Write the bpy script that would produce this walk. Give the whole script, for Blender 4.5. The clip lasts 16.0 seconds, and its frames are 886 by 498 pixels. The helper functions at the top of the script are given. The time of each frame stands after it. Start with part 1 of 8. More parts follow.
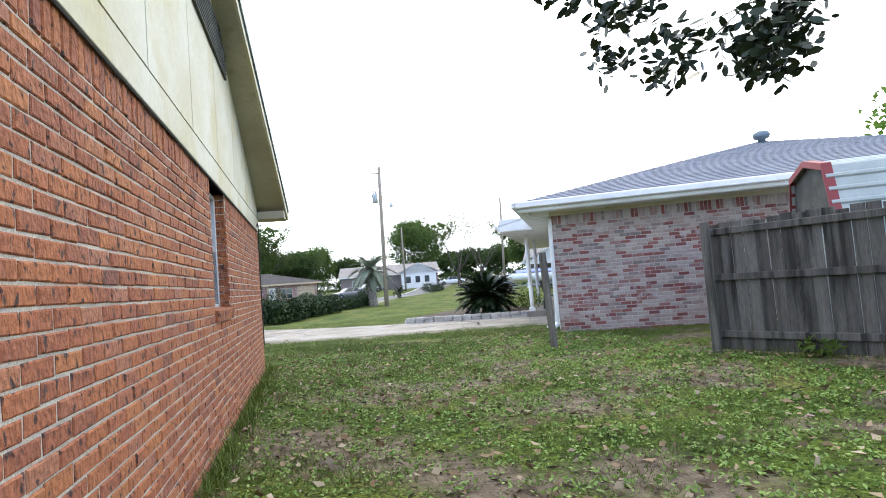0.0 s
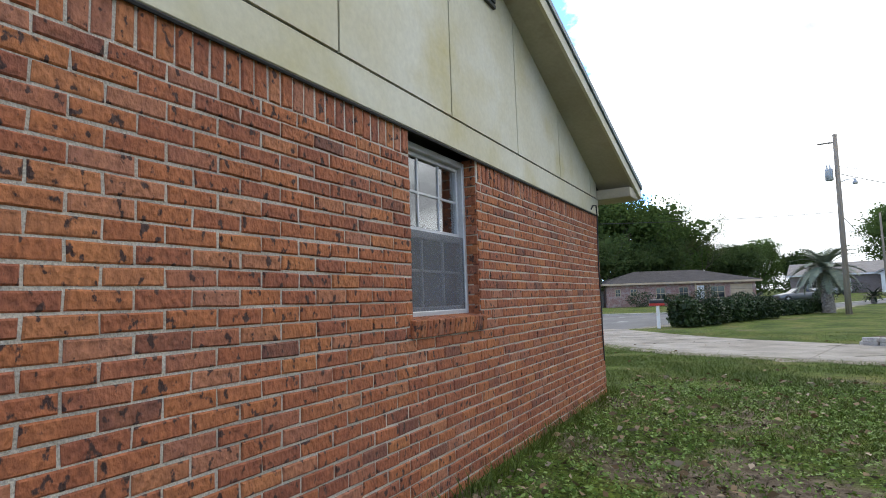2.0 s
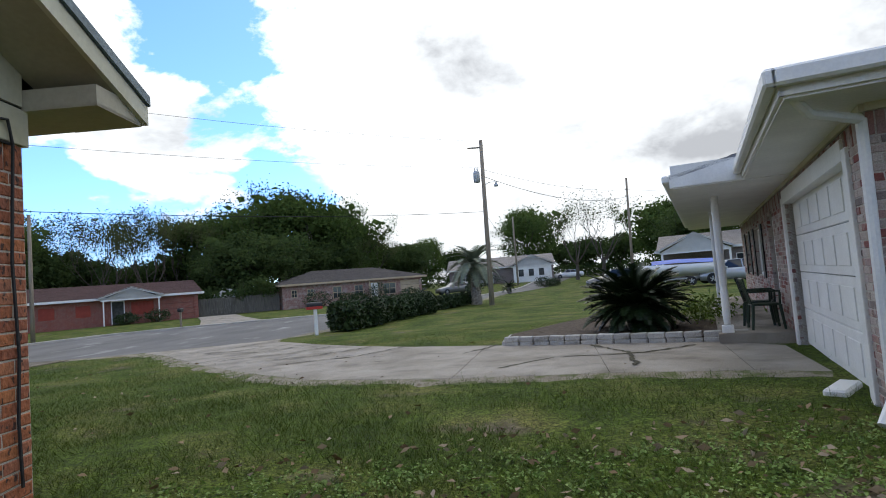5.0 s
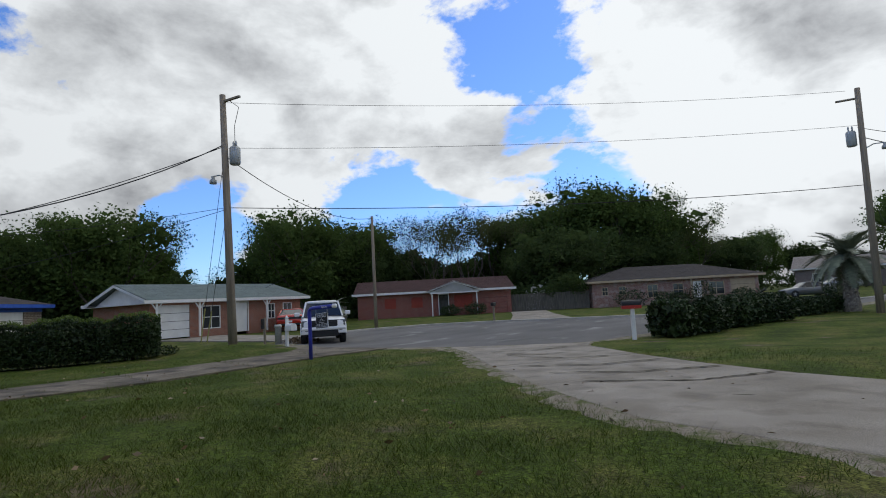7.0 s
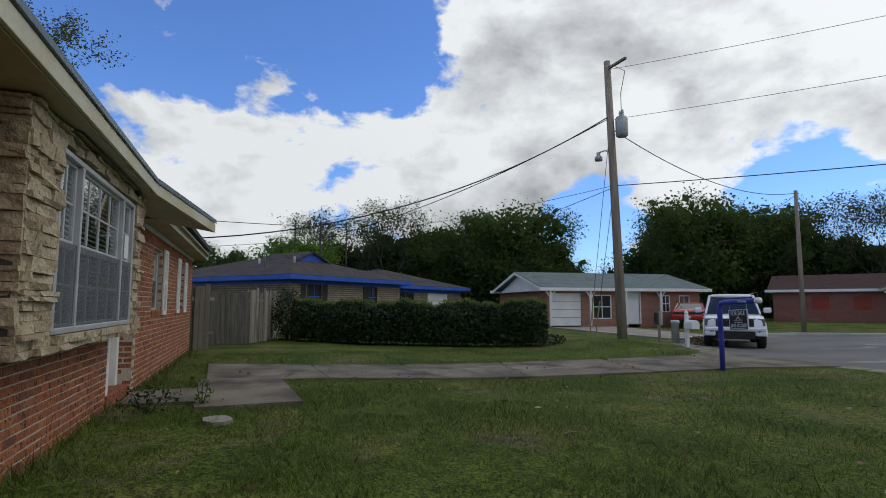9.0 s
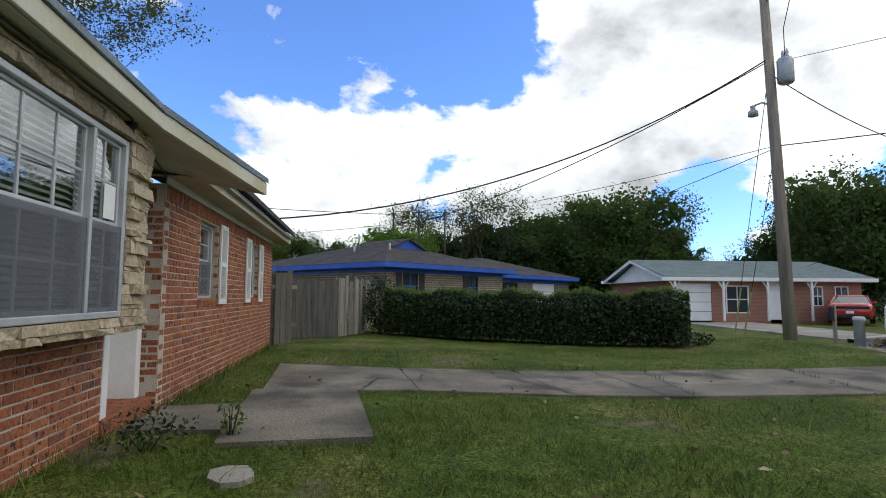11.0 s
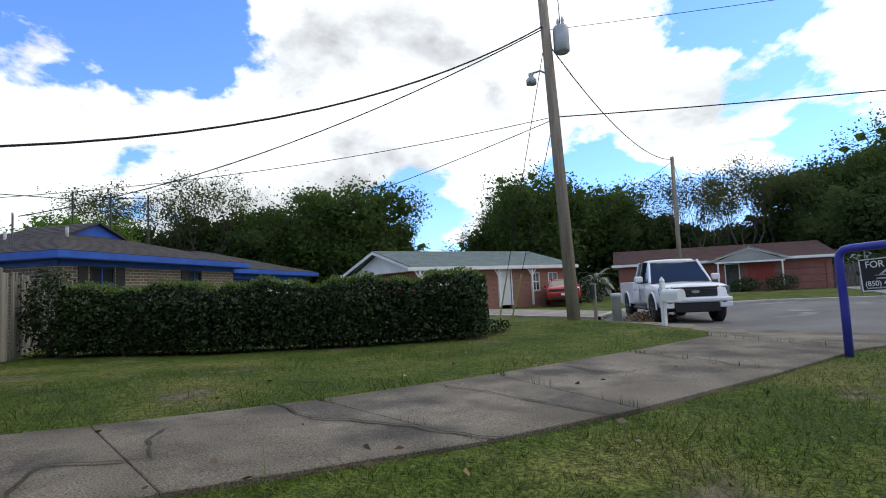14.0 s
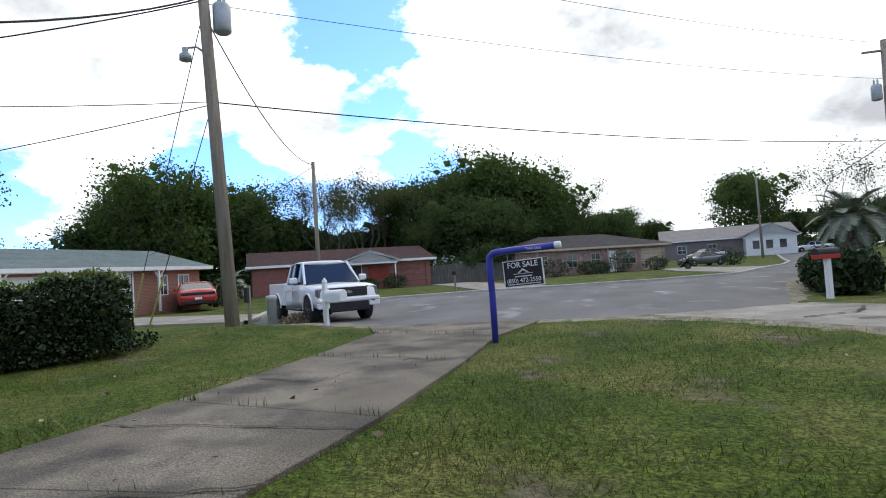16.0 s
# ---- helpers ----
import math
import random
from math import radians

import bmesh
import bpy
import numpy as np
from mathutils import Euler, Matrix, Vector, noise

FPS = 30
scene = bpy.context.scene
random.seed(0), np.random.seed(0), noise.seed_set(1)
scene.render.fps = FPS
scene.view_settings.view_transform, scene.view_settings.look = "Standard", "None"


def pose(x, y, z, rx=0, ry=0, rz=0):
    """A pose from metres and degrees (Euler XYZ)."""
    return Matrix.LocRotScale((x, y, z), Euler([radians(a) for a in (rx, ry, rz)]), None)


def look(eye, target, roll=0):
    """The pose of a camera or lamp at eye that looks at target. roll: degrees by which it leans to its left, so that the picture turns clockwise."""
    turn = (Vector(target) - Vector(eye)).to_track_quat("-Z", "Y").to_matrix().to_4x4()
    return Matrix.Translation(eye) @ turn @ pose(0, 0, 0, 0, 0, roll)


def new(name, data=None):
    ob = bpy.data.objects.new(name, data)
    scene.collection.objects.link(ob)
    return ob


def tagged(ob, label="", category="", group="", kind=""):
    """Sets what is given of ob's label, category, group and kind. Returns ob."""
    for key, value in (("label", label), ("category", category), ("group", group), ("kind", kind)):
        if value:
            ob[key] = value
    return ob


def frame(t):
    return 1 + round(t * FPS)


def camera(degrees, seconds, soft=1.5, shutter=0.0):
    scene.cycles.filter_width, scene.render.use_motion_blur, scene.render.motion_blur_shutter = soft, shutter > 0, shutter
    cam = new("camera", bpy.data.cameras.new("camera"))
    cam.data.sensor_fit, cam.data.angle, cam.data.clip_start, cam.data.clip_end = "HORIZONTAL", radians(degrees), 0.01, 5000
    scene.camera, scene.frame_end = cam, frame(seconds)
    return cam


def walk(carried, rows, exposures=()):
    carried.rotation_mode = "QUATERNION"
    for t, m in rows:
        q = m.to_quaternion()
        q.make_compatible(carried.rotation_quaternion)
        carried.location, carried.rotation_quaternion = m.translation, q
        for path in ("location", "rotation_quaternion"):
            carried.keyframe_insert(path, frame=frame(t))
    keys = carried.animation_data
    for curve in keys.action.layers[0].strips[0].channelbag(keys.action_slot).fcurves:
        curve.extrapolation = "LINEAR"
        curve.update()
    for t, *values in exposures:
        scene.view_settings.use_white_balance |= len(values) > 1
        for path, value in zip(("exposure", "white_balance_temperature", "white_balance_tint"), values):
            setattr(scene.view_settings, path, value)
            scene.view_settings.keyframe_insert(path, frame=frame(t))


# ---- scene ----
cam = camera(77.0, 16.0, soft=1.0)
PATH = [
    (0, (0.794, -9.653, 1.207), (1.265, -7.713, 1.322), -4.6),
    (0.5, (1.169, -9.096, 1.192), (1.363, -7.11, 1.327), -4.5),
    (1, (1.456, -8.556, 1.183), (1.15, -6.587, 1.35), -3.5),
    (1.5, (1.656, -7.944, 1.215), (1.021, -6.056, 1.399), -3.0),
    (2, (1.77, -7.33, 1.223), (0.797, -5.593, 1.408), -1.9),
    (2.5, (1.972, -6.643, 1.263), (1.073, -4.864, 1.426), -1.4),
    (3, (2.173, -5.955, 1.266), (1.725, -4.012, 1.413), -2.5),
    (3.2, (2.196, -5.639, 1.264), (1.886, -3.668, 1.405), -2.7),
    (5.3, (2.242, -2.802, 1.308), (2.31, -0.807, 1.43), -4.6),
    (5.5, (2.182, -2.523, 1.296), (2.086, -0.531, 1.433), -4.7),
    (6, (2.044, -1.817, 1.303), (1.747, 0.155, 1.453), -4.2),
    (6.5, (1.802, -1.064, 1.29), (1.228, 0.844, 1.454), -4.0),
    (7, (1.462, -0.279, 1.229), (0.492, 1.46, 1.418), -3.0),
    (7.5, (0.956, 0.397, 1.18), (-0.191, 2.023, 1.378), -2.8),
    (8, (0.409, 0.808, 1.18), (-1.058, 2.151, 1.388), -1.2),
    (8.5, (-0.04, 1.22, 1.195), (-1.632, 2.414, 1.398), -1.2),
    (9, (-0.628, 1.641, 1.203), (-2.475, 2.382, 1.401), -0.0),
    (9.5, (-1.213, 1.988, 1.179), (-3.107, 2.598, 1.375), 0.1),
    (10, (-1.87, 2.16, 1.177), (-3.806, 2.625, 1.366), 0.4),
    (10.2, (-2.114, 2.192, 1.215), (-4.072, 2.563, 1.382), 0.7),
    (12.3, (-4.89, 2.388, 1.009), (-6.78, 3.02, 1.178), -0.7),
    (12.5, (-5.161, 2.441, 1.001), (-7.027, 3.139, 1.17), -0.8),
    (13, (-5.707, 2.514, 1.004), (-7.442, 3.497, 1.165), -1.7),
    (13.5, (-6.359, 2.629, 0.943), (-7.982, 3.788, 1.101), -2.3),
    (14, (-6.914, 2.669, 0.938), (-8.435, 3.959, 1.088), -2.6),
    (14.5, (-7.44, 2.746, 0.912), (-8.726, 4.272, 1.048), -3.2),
    (15, (-7.787, 2.919, 1.01), (-8.722, 4.683, 1.122), -3.3),
    (15.5, (-7.818, 2.795, 1.024), (-8.291, 4.737, 1.11), -3.7),
    (16, (-7.943, 2.684, 1.0), (-8.368, 4.636, 1.081), -3.7),
]
EXPO = [(0.0, 0.35), (0.5, -0.2), (1.0, -0.55), (1.5, -0.55), (2.0, -0.4), (2.5, 0.0), (3.1, 0.3), (4.4, -0.4), (5.3, -1.2), (6.5, -1.58), (8.0, -1.85),
        (9.0, -1.65), (10.0, -1.25), (12.4, -1.07), (14.0, -1.05), (15.0, -1.12), (16.0, -0.85)]
walk(cam, [(t, look(eye, target, roll)) for t, eye, target, roll in PATH], EXPO)

# ---- sky and sun ----
SUN_EL, SUN_AZ = 46.0, 12.0         # height, and turn from +y towards +x
world = bpy.data.worlds.new("sky")
scene.world = world
world.use_nodes = True
wn, wl = world.node_tree.nodes, world.node_tree.links
wn.clear()


def wnode(kind, **kw):
    n = wn.new(kind)
    for k, v in kw.items():
        n.inputs[k].default_value = v
    return n


w_out, w_bg = wn.new("ShaderNodeOutputWorld"), wnode("ShaderNodeBackground", Strength=1.0)
w_sky = wn.new("ShaderNodeTexSky")
w_sky.sky_type, w_sky.sun_disc = "NISHITA", False
w_sky.sun_elevation, w_sky.sun_rotation = radians(SUN_EL), radians(SUN_AZ)
w_sky.altitude, w_sky.air_density, w_sky.dust_density, w_sky.ozone_density = 0, 1.0, 0.2, 1.5
w_tc = wn.new("ShaderNodeTexCoord")
# cumulus: noise over the dome, grey where thick, brighter towards the sun
w_map = wn.new("ShaderNodeMapping")
w_map.inputs["Location"].default_value = (0.37, 2.15, 1.3)
w_map.inputs["Scale"].default_value = (1.0, 1.0, 1.75)
wl.new(w_tc.outputs["Generated"], w_map.inputs[0])
w_big = wnode("ShaderNodeTexNoise", Scale=2.5, Detail=14.0, Roughness=0.56, Distortion=0.15)
wl.new(w_map.outputs[0], w_big.inputs["Vector"])
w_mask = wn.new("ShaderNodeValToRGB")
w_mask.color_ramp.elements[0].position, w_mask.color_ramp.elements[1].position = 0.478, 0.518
w_cover = wn.new("ShaderNodeMath")
# banks of cumulus and the clear gaps between them: bearing to the left of +y, height, half width in degrees, weight
BANKS = [(69, 18, 11, 0.085), (93, 12, 8, 0.085), (81, 14, 6, 0.07), (57, 28, 9, 0.07), (43, 22, 12, 0.085), (5, 19, 9, 0.08), (-8, 15, 10, 0.08),
         (45, 32, 12, 0.07), (24, 14, 4, 0.07), (112, 27, 6, 0.09), (-25, 16, 12, 0.07), (-60, 30, 30, 0.05), (80, 8, 12, 0.08), (96, 8, 8, 0.07)]
GAPS = [(90, 27, 15, -0.13), (77, 31, 8, -0.12), (103, 20, 5, -0.09), (55, 12.5, 4, -0.10), (37, 14, 4, -0.10), (20, 24, 6, -0.12), (20, 18.5, 5, -0.09),
        (61, 22, 4, -0.10), (53, 9.5, 3, -0.08), (13, 10.5, 3, -0.08), (-20, 21, 3, -0.07), (35, 9, 3, -0.07)]
w_puff = wnode("ShaderNodeTexNoise", Scale=8.5, Detail=9.0, Roughness=0.6, Distortion=0.3)
wl.new(w_map.outputs[0], w_puff.inputs["Vector"])
w_pr = wn.new("ShaderNodeMapRange")
w_pr.inputs[1].default_value, w_pr.inputs[2].default_value = 0.25, 0.75
w_pr.inputs[3].default_value, w_pr.inputs[4].default_value = -0.06, 0.06
wl.new(w_puff.outputs["Fac"], w_pr.inputs[0])
w_first = wn.new("ShaderNodeMath")
wl.new(w_big.outputs["Fac"], w_first.inputs[0])
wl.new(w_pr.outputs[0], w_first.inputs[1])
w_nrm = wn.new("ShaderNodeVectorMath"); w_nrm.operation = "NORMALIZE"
wl.new(w_tc.outputs["Generated"], w_nrm.inputs[0])
w_sum = w_first.outputs[0]
for az, el, half, weight in BANKS + GAPS:
    d_ = wn.new("ShaderNodeVectorMath"); d_.operation = "DOT_PRODUCT"
    d_.inputs[1].default_value = (-math.sin(radians(az)) * math.cos(radians(el)), math.cos(radians(az)) * math.cos(radians(el)), math.sin(radians(el)))
    wl.new(w_nrm.outputs[0], d_.inputs[0])
    r_ = wn.new("ShaderNodeMapRange")
    r_.inputs[1].default_value, r_.inputs[2].default_value = math.cos(radians(half * 1.8)), math.cos(radians(half * 0.15))
    r_.inputs[3].default_value, r_.inputs[4].default_value = 0.0, weight
    wl.new(d_.outputs["Value"], r_.inputs[0])
    a_ = wn.new("ShaderNodeMath")
    wl.new(w_sum, a_.inputs[0])
    wl.new(r_.outputs[0], a_.inputs[1])
    w_sum = a_.outputs[0]
wl.new(w_sum, w_cover.inputs[0])
wl.new(w_cover.outputs[0], w_mask.inputs[0])
w_map2 = wn.new("ShaderNodeMapping")
w_map2.inputs["Location"].default_value = (0.37, 2.15, 1.40)
w_map2.inputs["Scale"].default_value = (1.0, 1.0, 1.75)
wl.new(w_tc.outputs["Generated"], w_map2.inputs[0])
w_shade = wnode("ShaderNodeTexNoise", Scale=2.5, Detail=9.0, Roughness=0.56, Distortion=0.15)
wl.new(w_map2.outputs[0], w_shade.inputs["Vector"])
w_cc = wn.new("ShaderNodeValToRGB")
cr = w_cc.color_ramp
cr.elements[0].position, cr.elements[0].color = 0.49, (0.93, 0.97, 1.0, 1)
cr.elements[1].position, cr.elements[1].color = 0.69, (0.36, 0.375, 0.40, 1)
w_relief = wn.new("ShaderNodeMath")
w_relief.operation = "MULTIPLY_ADD"
w_relief.inputs[1].default_value = 1.1
wl.new(w_pr.outputs[0], w_relief.inputs[0])
wl.new(w_shade.outputs["Fac"], w_relief.inputs[2])
wl.new(w_relief.outputs[0], w_cc.inputs[0])
w_dot = wn.new("ShaderNodeVectorMath"); w_dot.operation = "DOT_PRODUCT"
w_dot.inputs[1].default_value = (math.sin(radians(SUN_AZ)) * math.cos(radians(SUN_EL)), math.cos(radians(SUN_AZ)) * math.cos(radians(SUN_EL)), math.sin(radians(SUN_EL)))
wl.new(w_tc.outputs["Generated"], w_dot.inputs[0])
w_glow = wn.new("ShaderNodeMapRange")
w_glow.inputs[1].default_value, w_glow.inputs[2].default_value = 0.15, 1.0
w_glow.inputs[3].default_value, w_glow.inputs[4].default_value = 2.6, 3.2
wl.new(w_dot.outputs["Value"], w_glow.inputs[0])
# more cover round the sun
w_near = wn.new("ShaderNodeMapRange")
w_near.inputs[1].default_value, w_near.inputs[2].default_value = 0.5, 0.82
w_near.inputs[3].default_value, w_near.inputs[4].default_value = 0.0, 0.085
wl.new(w_dot.outputs["Value"], w_near.inputs[0])
wl.new(w_near.outputs[0], w_cover.inputs[1])
w_skys = wn.new("ShaderNodeVectorMath"); w_skys.operation = "MULTIPLY"; w_skys.inputs[1].default_value = (0.265, 0.37, 0.565)
wl.new(w_sky.outputs[0], w_skys.inputs[0])
w_cs = wn.new("ShaderNodeVectorMath"); w_cs.operation = "SCALE"
wl.new(w_cc.outputs[0], w_cs.inputs[0])
wl.new(w_glow.outputs[0], w_cs.inputs[3])
w_mix = wn.new("ShaderNodeMix"); w_mix.data_type = "RGBA"
wl.new(w_mask.outputs[0], w_mix.inputs[0])
wl.new(w_skys.outputs[0], w_mix.inputs[6])
wl.new(w_cs.outputs[0], w_mix.inputs[7])
wl.new(w_mix.outputs[2], w_bg.inputs[0])
wl.new(w_bg.outputs[0], w_out.inputs[0])

sun = new("sun", bpy.data.lights.new("sun", "SUN"))
sun.data.energy, sun.data.angle, sun.data.color = 0.9, radians(12), (1.0, 0.92, 0.80)
sx, sy, sz = (math.sin(radians(SUN_AZ)) * math.cos(radians(SUN_EL)), math.cos(radians(SUN_AZ)) * math.cos(radians(SUN_EL)),
              math.sin(radians(SUN_EL)))
sun.matrix_world = look((sx * 60, sy * 60, sz * 60), (0, 0, 0))


# ---- materials ----
def ramp(nodes, stops):
    r = nodes.new("ShaderNodeValToRGB")
    el = r.color_ramp.elements
    while len(el) < len(stops):
        el.new(0.5)
    for e, (p, c) in zip(el, stops):
        e.position, e.color = p, (*c, 1)
    return r


def surf(name, stops, scale=3.0, rough=0.8, bump=0.25, fine=60.0, metal=0.0, piece=None, piece_mix=0.0, spots=None,
         stretch=(1, 1, 1), fine_mix=0.25, spec=0.4, trans=0.0, sub=0.0, bdist=0.01):
    """A worn surface: stops coloured by a broad noise, grain on top, bump from the grain. piece: stops for each piece's own colour.
    spots: (colour, scale, from, to) of stains."""
    m = bpy.data.materials.new(name)
    m.use_nodes = True
    nt = m.node_tree
    n, l = nt.nodes, nt.links
    b = n["Principled BSDF"]
    geo = n.new("ShaderNodeNewGeometry")
    mp = n.new("ShaderNodeMapping")
    mp.inputs["Scale"].default_value = stretch
    l.new(geo.outputs["Position"], mp.inputs[0])
    big = n.new("ShaderNodeTexNoise")
    big.inputs["Scale"].default_value, big.inputs["Detail"].default_value = scale, 6
    l.new(mp.outputs[0], big.inputs["Vector"])
    r = ramp(n, stops)
    l.new(big.outputs["Fac"], r.inputs[0])
    col = r.outputs[0]
    if piece:
        add = n.new("ShaderNodeMath")
        add.operation = "ADD"
        info = n.new("ShaderNodeObjectInfo")
        l.new(info.outputs["Random"], add.inputs[0])
        l.new(geo.outputs["Random Per Island"], add.inputs[1])
        fr = n.new("ShaderNodeMath")
        fr.operation = "FRACT"
        l.new(add.outputs[0], fr.inputs[0])
        pr = ramp(n, piece)
        l.new(fr.outputs[0], pr.inputs[0])
        mx = n.new("ShaderNodeMix")
        mx.data_type = "RGBA"
        mx.inputs[0].default_value = piece_mix
        l.new(col, mx.inputs[6])
        l.new(pr.outputs[0], mx.inputs[7])
        col = mx.outputs[2]
    if spots:
        sp = n.new("ShaderNodeTexNoise")
        sp.inputs["Scale"].default_value, sp.inputs["Detail"].default_value = spots[1], 5
        l.new(mp.outputs[0], sp.inputs["Vector"])
        mr = n.new("ShaderNodeMapRange")
        mr.inputs[1].default_value, mr.inputs[2].default_value = spots[2], spots[3]
        l.new(sp.outputs["Fac"], mr.inputs[0])
        mx = n.new("ShaderNodeMix")
        mx.data_type = "RGBA"
        mx.inputs[7].default_value = (*spots[0], 1)
        l.new(mr.outputs[0], mx.inputs[0])
        l.new(col, mx.inputs[6])
        col = mx.outputs[2]
    gr = n.new("ShaderNodeTexNoise")
    gr.inputs["Scale"].default_value, gr.inputs["Detail"].default_value = fine, 4
    l.new(mp.outputs[0], gr.inputs["Vector"])
    val = n.new("ShaderNodeMapRange")
    val.inputs[1].default_value, val.inputs[2].default_value = 0.3, 0.7
    val.inputs[3].default_value, val.inputs[4].default_value = 1 - fine_mix, 1 + fine_mix
    l.new(gr.outputs["Fac"], val.inputs[0])
    sc = n.new("ShaderNodeVectorMath")
    sc.operation = "SCALE"
    l.new(col, sc.inputs[0])
    l.new(val.outputs[0], sc.inputs[3])
    l.new(sc.outputs[0], b.inputs["Base Color"])
    b.inputs["Roughness"].default_value, b.inputs["Metallic"].default_value = rough, metal
    b.inputs["Specular IOR Level"].default_value = spec
    b.inputs["Transmission Weight"].default_value = trans
    if bump:
        bp = n.new("ShaderNodeBump")
        bp.inputs["Strength"].default_value, bp.inputs["Distance"].default_value = bump, bdist
        l.new(gr.outputs["Fac"], bp.inputs["Height"])
        l.new(bp.outputs[0], b.inputs["Normal"])
    return m


def two(a, b, lo=0.35, hi=0.65):
    return [(lo, a), (hi, b)]


BRICK_P = [(0.0, (0.075, 0.05, 0.05)), (0.04, (0.20, 0.065, 0.042)), (0.28, (0.31, 0.098, 0.043)), (0.5, (0.385, 0.135, 0.048)),
           (0.66, (0.265, 0.082, 0.043)), (0.8, (0.335, 0.152, 0.098)), (0.92, (0.43, 0.165, 0.056)), (1.0, (0.31, 0.098, 0.043))]
M_brick = surf("red_brick", two((0.225, 0.072, 0.037), (0.39, 0.137, 0.055)), 9, 0.85, 0.8, 45, piece=BRICK_P, piece_mix=0.6,
               spots=((0.055, 0.028, 0.022), 26, 0.585, 0.64), fine_mix=0.28, bdist=0.018, stretch=(1, 1, 0.7))
M_mortar = surf("mortar", two((0.40, 0.35, 0.285), (0.55, 0.49, 0.405)), 3, 0.95, 0.6, 120)
M_wbrick = surf("whitewashed_brick", two((0.30, 0.235, 0.22), (0.42, 0.36, 0.345)), 4, 0.9, 0.5, 90,
                piece=[(0.0, (0.47, 0.41, 0.37)), (0.3, (0.38, 0.29, 0.26)), (0.42, (0.17, 0.14, 0.135)), (0.5, (0.42, 0.35, 0.31)),
                       (0.66, (0.25, 0.062, 0.048)), (0.84, (0.17, 0.03, 0.026)), (0.93, (0.40, 0.30, 0.28)), (1.0, (0.47, 0.41, 0.37))], piece_mix=0.85,
                spots=((0.46, 0.42, 0.40), 7, 0.55, 0.75))
M_wmortar = surf("pale_mortar", two((0.40, 0.355, 0.31), (0.50, 0.455, 0.41)), 3, 0.95, 0.5, 120)
M_stone = surf("ledge_stone", two((0.36, 0.28, 0.18), (0.54, 0.45, 0.32)), 3, 0.9, 0.9, 35,
               piece=[(0, (0.40, 0.32, 0.21)), (0.4, (0.56, 0.47, 0.33)), (0.7, (0.46, 0.37, 0.25)), (1, (0.29, 0.21, 0.13))], piece_mix=0.5,
               spots=((0.24, 0.19, 0.12), 6, 0.58, 0.75), bdist=0.02)
M_cream = surf("cream_paint", two((0.50, 0.46, 0.31), (0.58, 0.56, 0.45)), 1.2, 0.6, 0.1, 30, fine_mix=0.06,
               spots=((0.46, 0.40, 0.20), 1.6, 0.5, 0.75))
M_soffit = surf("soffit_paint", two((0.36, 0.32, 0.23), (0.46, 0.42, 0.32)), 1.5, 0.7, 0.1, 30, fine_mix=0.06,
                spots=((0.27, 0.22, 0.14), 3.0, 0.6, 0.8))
M_white = surf("white_paint", two((0.74, 0.74, 0.72), (0.82, 0.82, 0.80)), 2, 0.5, 0.08, 40, fine_mix=0.05)
M_groove = surf("dark_groove", two((0.05, 0.05, 0.045), (0.09, 0.09, 0.08)), 4, 0.9, 0.1)
M_edge = surf("drip_edge", two((0.10, 0.14, 0.16), (0.17, 0.21, 0.23)), 3, 0.5, 0.1, 40, metal=0.2)
SH = lambda nm, a, b: surf(nm, two(a, b), 1.2, 0.95, 0.6, 25, stretch=(1, 1, 4), piece=two(a, b, 0.1, 0.9), piece_mix=0.4,
                           spots=(tuple(v * 0.6 for v in a), 5, 0.55, 0.75))
M_shingle = SH("grey_shingle", (0.10, 0.10, 0.10), (0.17, 0.17, 0.17))
M_shingle_n = SH("slate_shingle", (0.17, 0.18, 0.21), (0.25, 0.26, 0.29))
M_shingle_g = SH("green_grey_shingle", (0.15, 0.19, 0.18), (0.22, 0.26, 0.25))
M_shingle_r = SH("maroon_shingle", (0.052, 0.027, 0.025), (0.088, 0.046, 0.042))
M_shingle_b = SH("brown_shingle", (0.052, 0.045, 0.043), (0.09, 0.078, 0.073))
M_shingle_t = SH("tan_shingle", (0.25, 0.22, 0.19), (0.33, 0.30, 0.27))
M_alu = surf("window_aluminium", two((0.45, 0.46, 0.47), (0.55, 0.56, 0.57)), 4, 0.45, 0.05, 60, metal=0.35, fine_mix=0.08)
M_conc = surf("concrete", two((0.24, 0.212, 0.172), (0.345, 0.31, 0.262)), 0.9, 0.9, 0.6, 90, spots=((0.155, 0.135, 0.108), 1.6, 0.5, 0.75),
              fine_mix=0.3)
M_pave = surf("old_pavement", two((0.118, 0.098, 0.071), (0.235, 0.20, 0.15)), 0.8, 0.9, 1.0, 75, spots=((0.07, 0.06, 0.048), 1.3, 0.46, 0.66),
              fine_mix=0.6)
M_crack = surf("crack_dirt", two((0.035, 0.03, 0.02), (0.07, 0.065, 0.03)), 5, 0.95, 0.3)
M_sand = surf("sandy_verge", two((0.19, 0.16, 0.115), (0.28, 0.245, 0.185)), 3, 0.95, 0.8, 60, spots=((0.11, 0.12, 0.04), 4, 0.5, 0.62), fine_mix=0.4)
M_road = surf("asphalt", two((0.108, 0.104, 0.099), (0.162, 0.156, 0.149)), 0.6, 0.9, 0.7, 45, spots=((0.28, 0.275, 0.26), 0.9, 0.6, 0.72),
              stretch=(1, 0.4, 1), fine_mix=0.2)
M_kerb = surf("kerb_concrete", two((0.36, 0.34, 0.30), (0.46, 0.44, 0.40)), 2, 0.9, 0.4, 70)
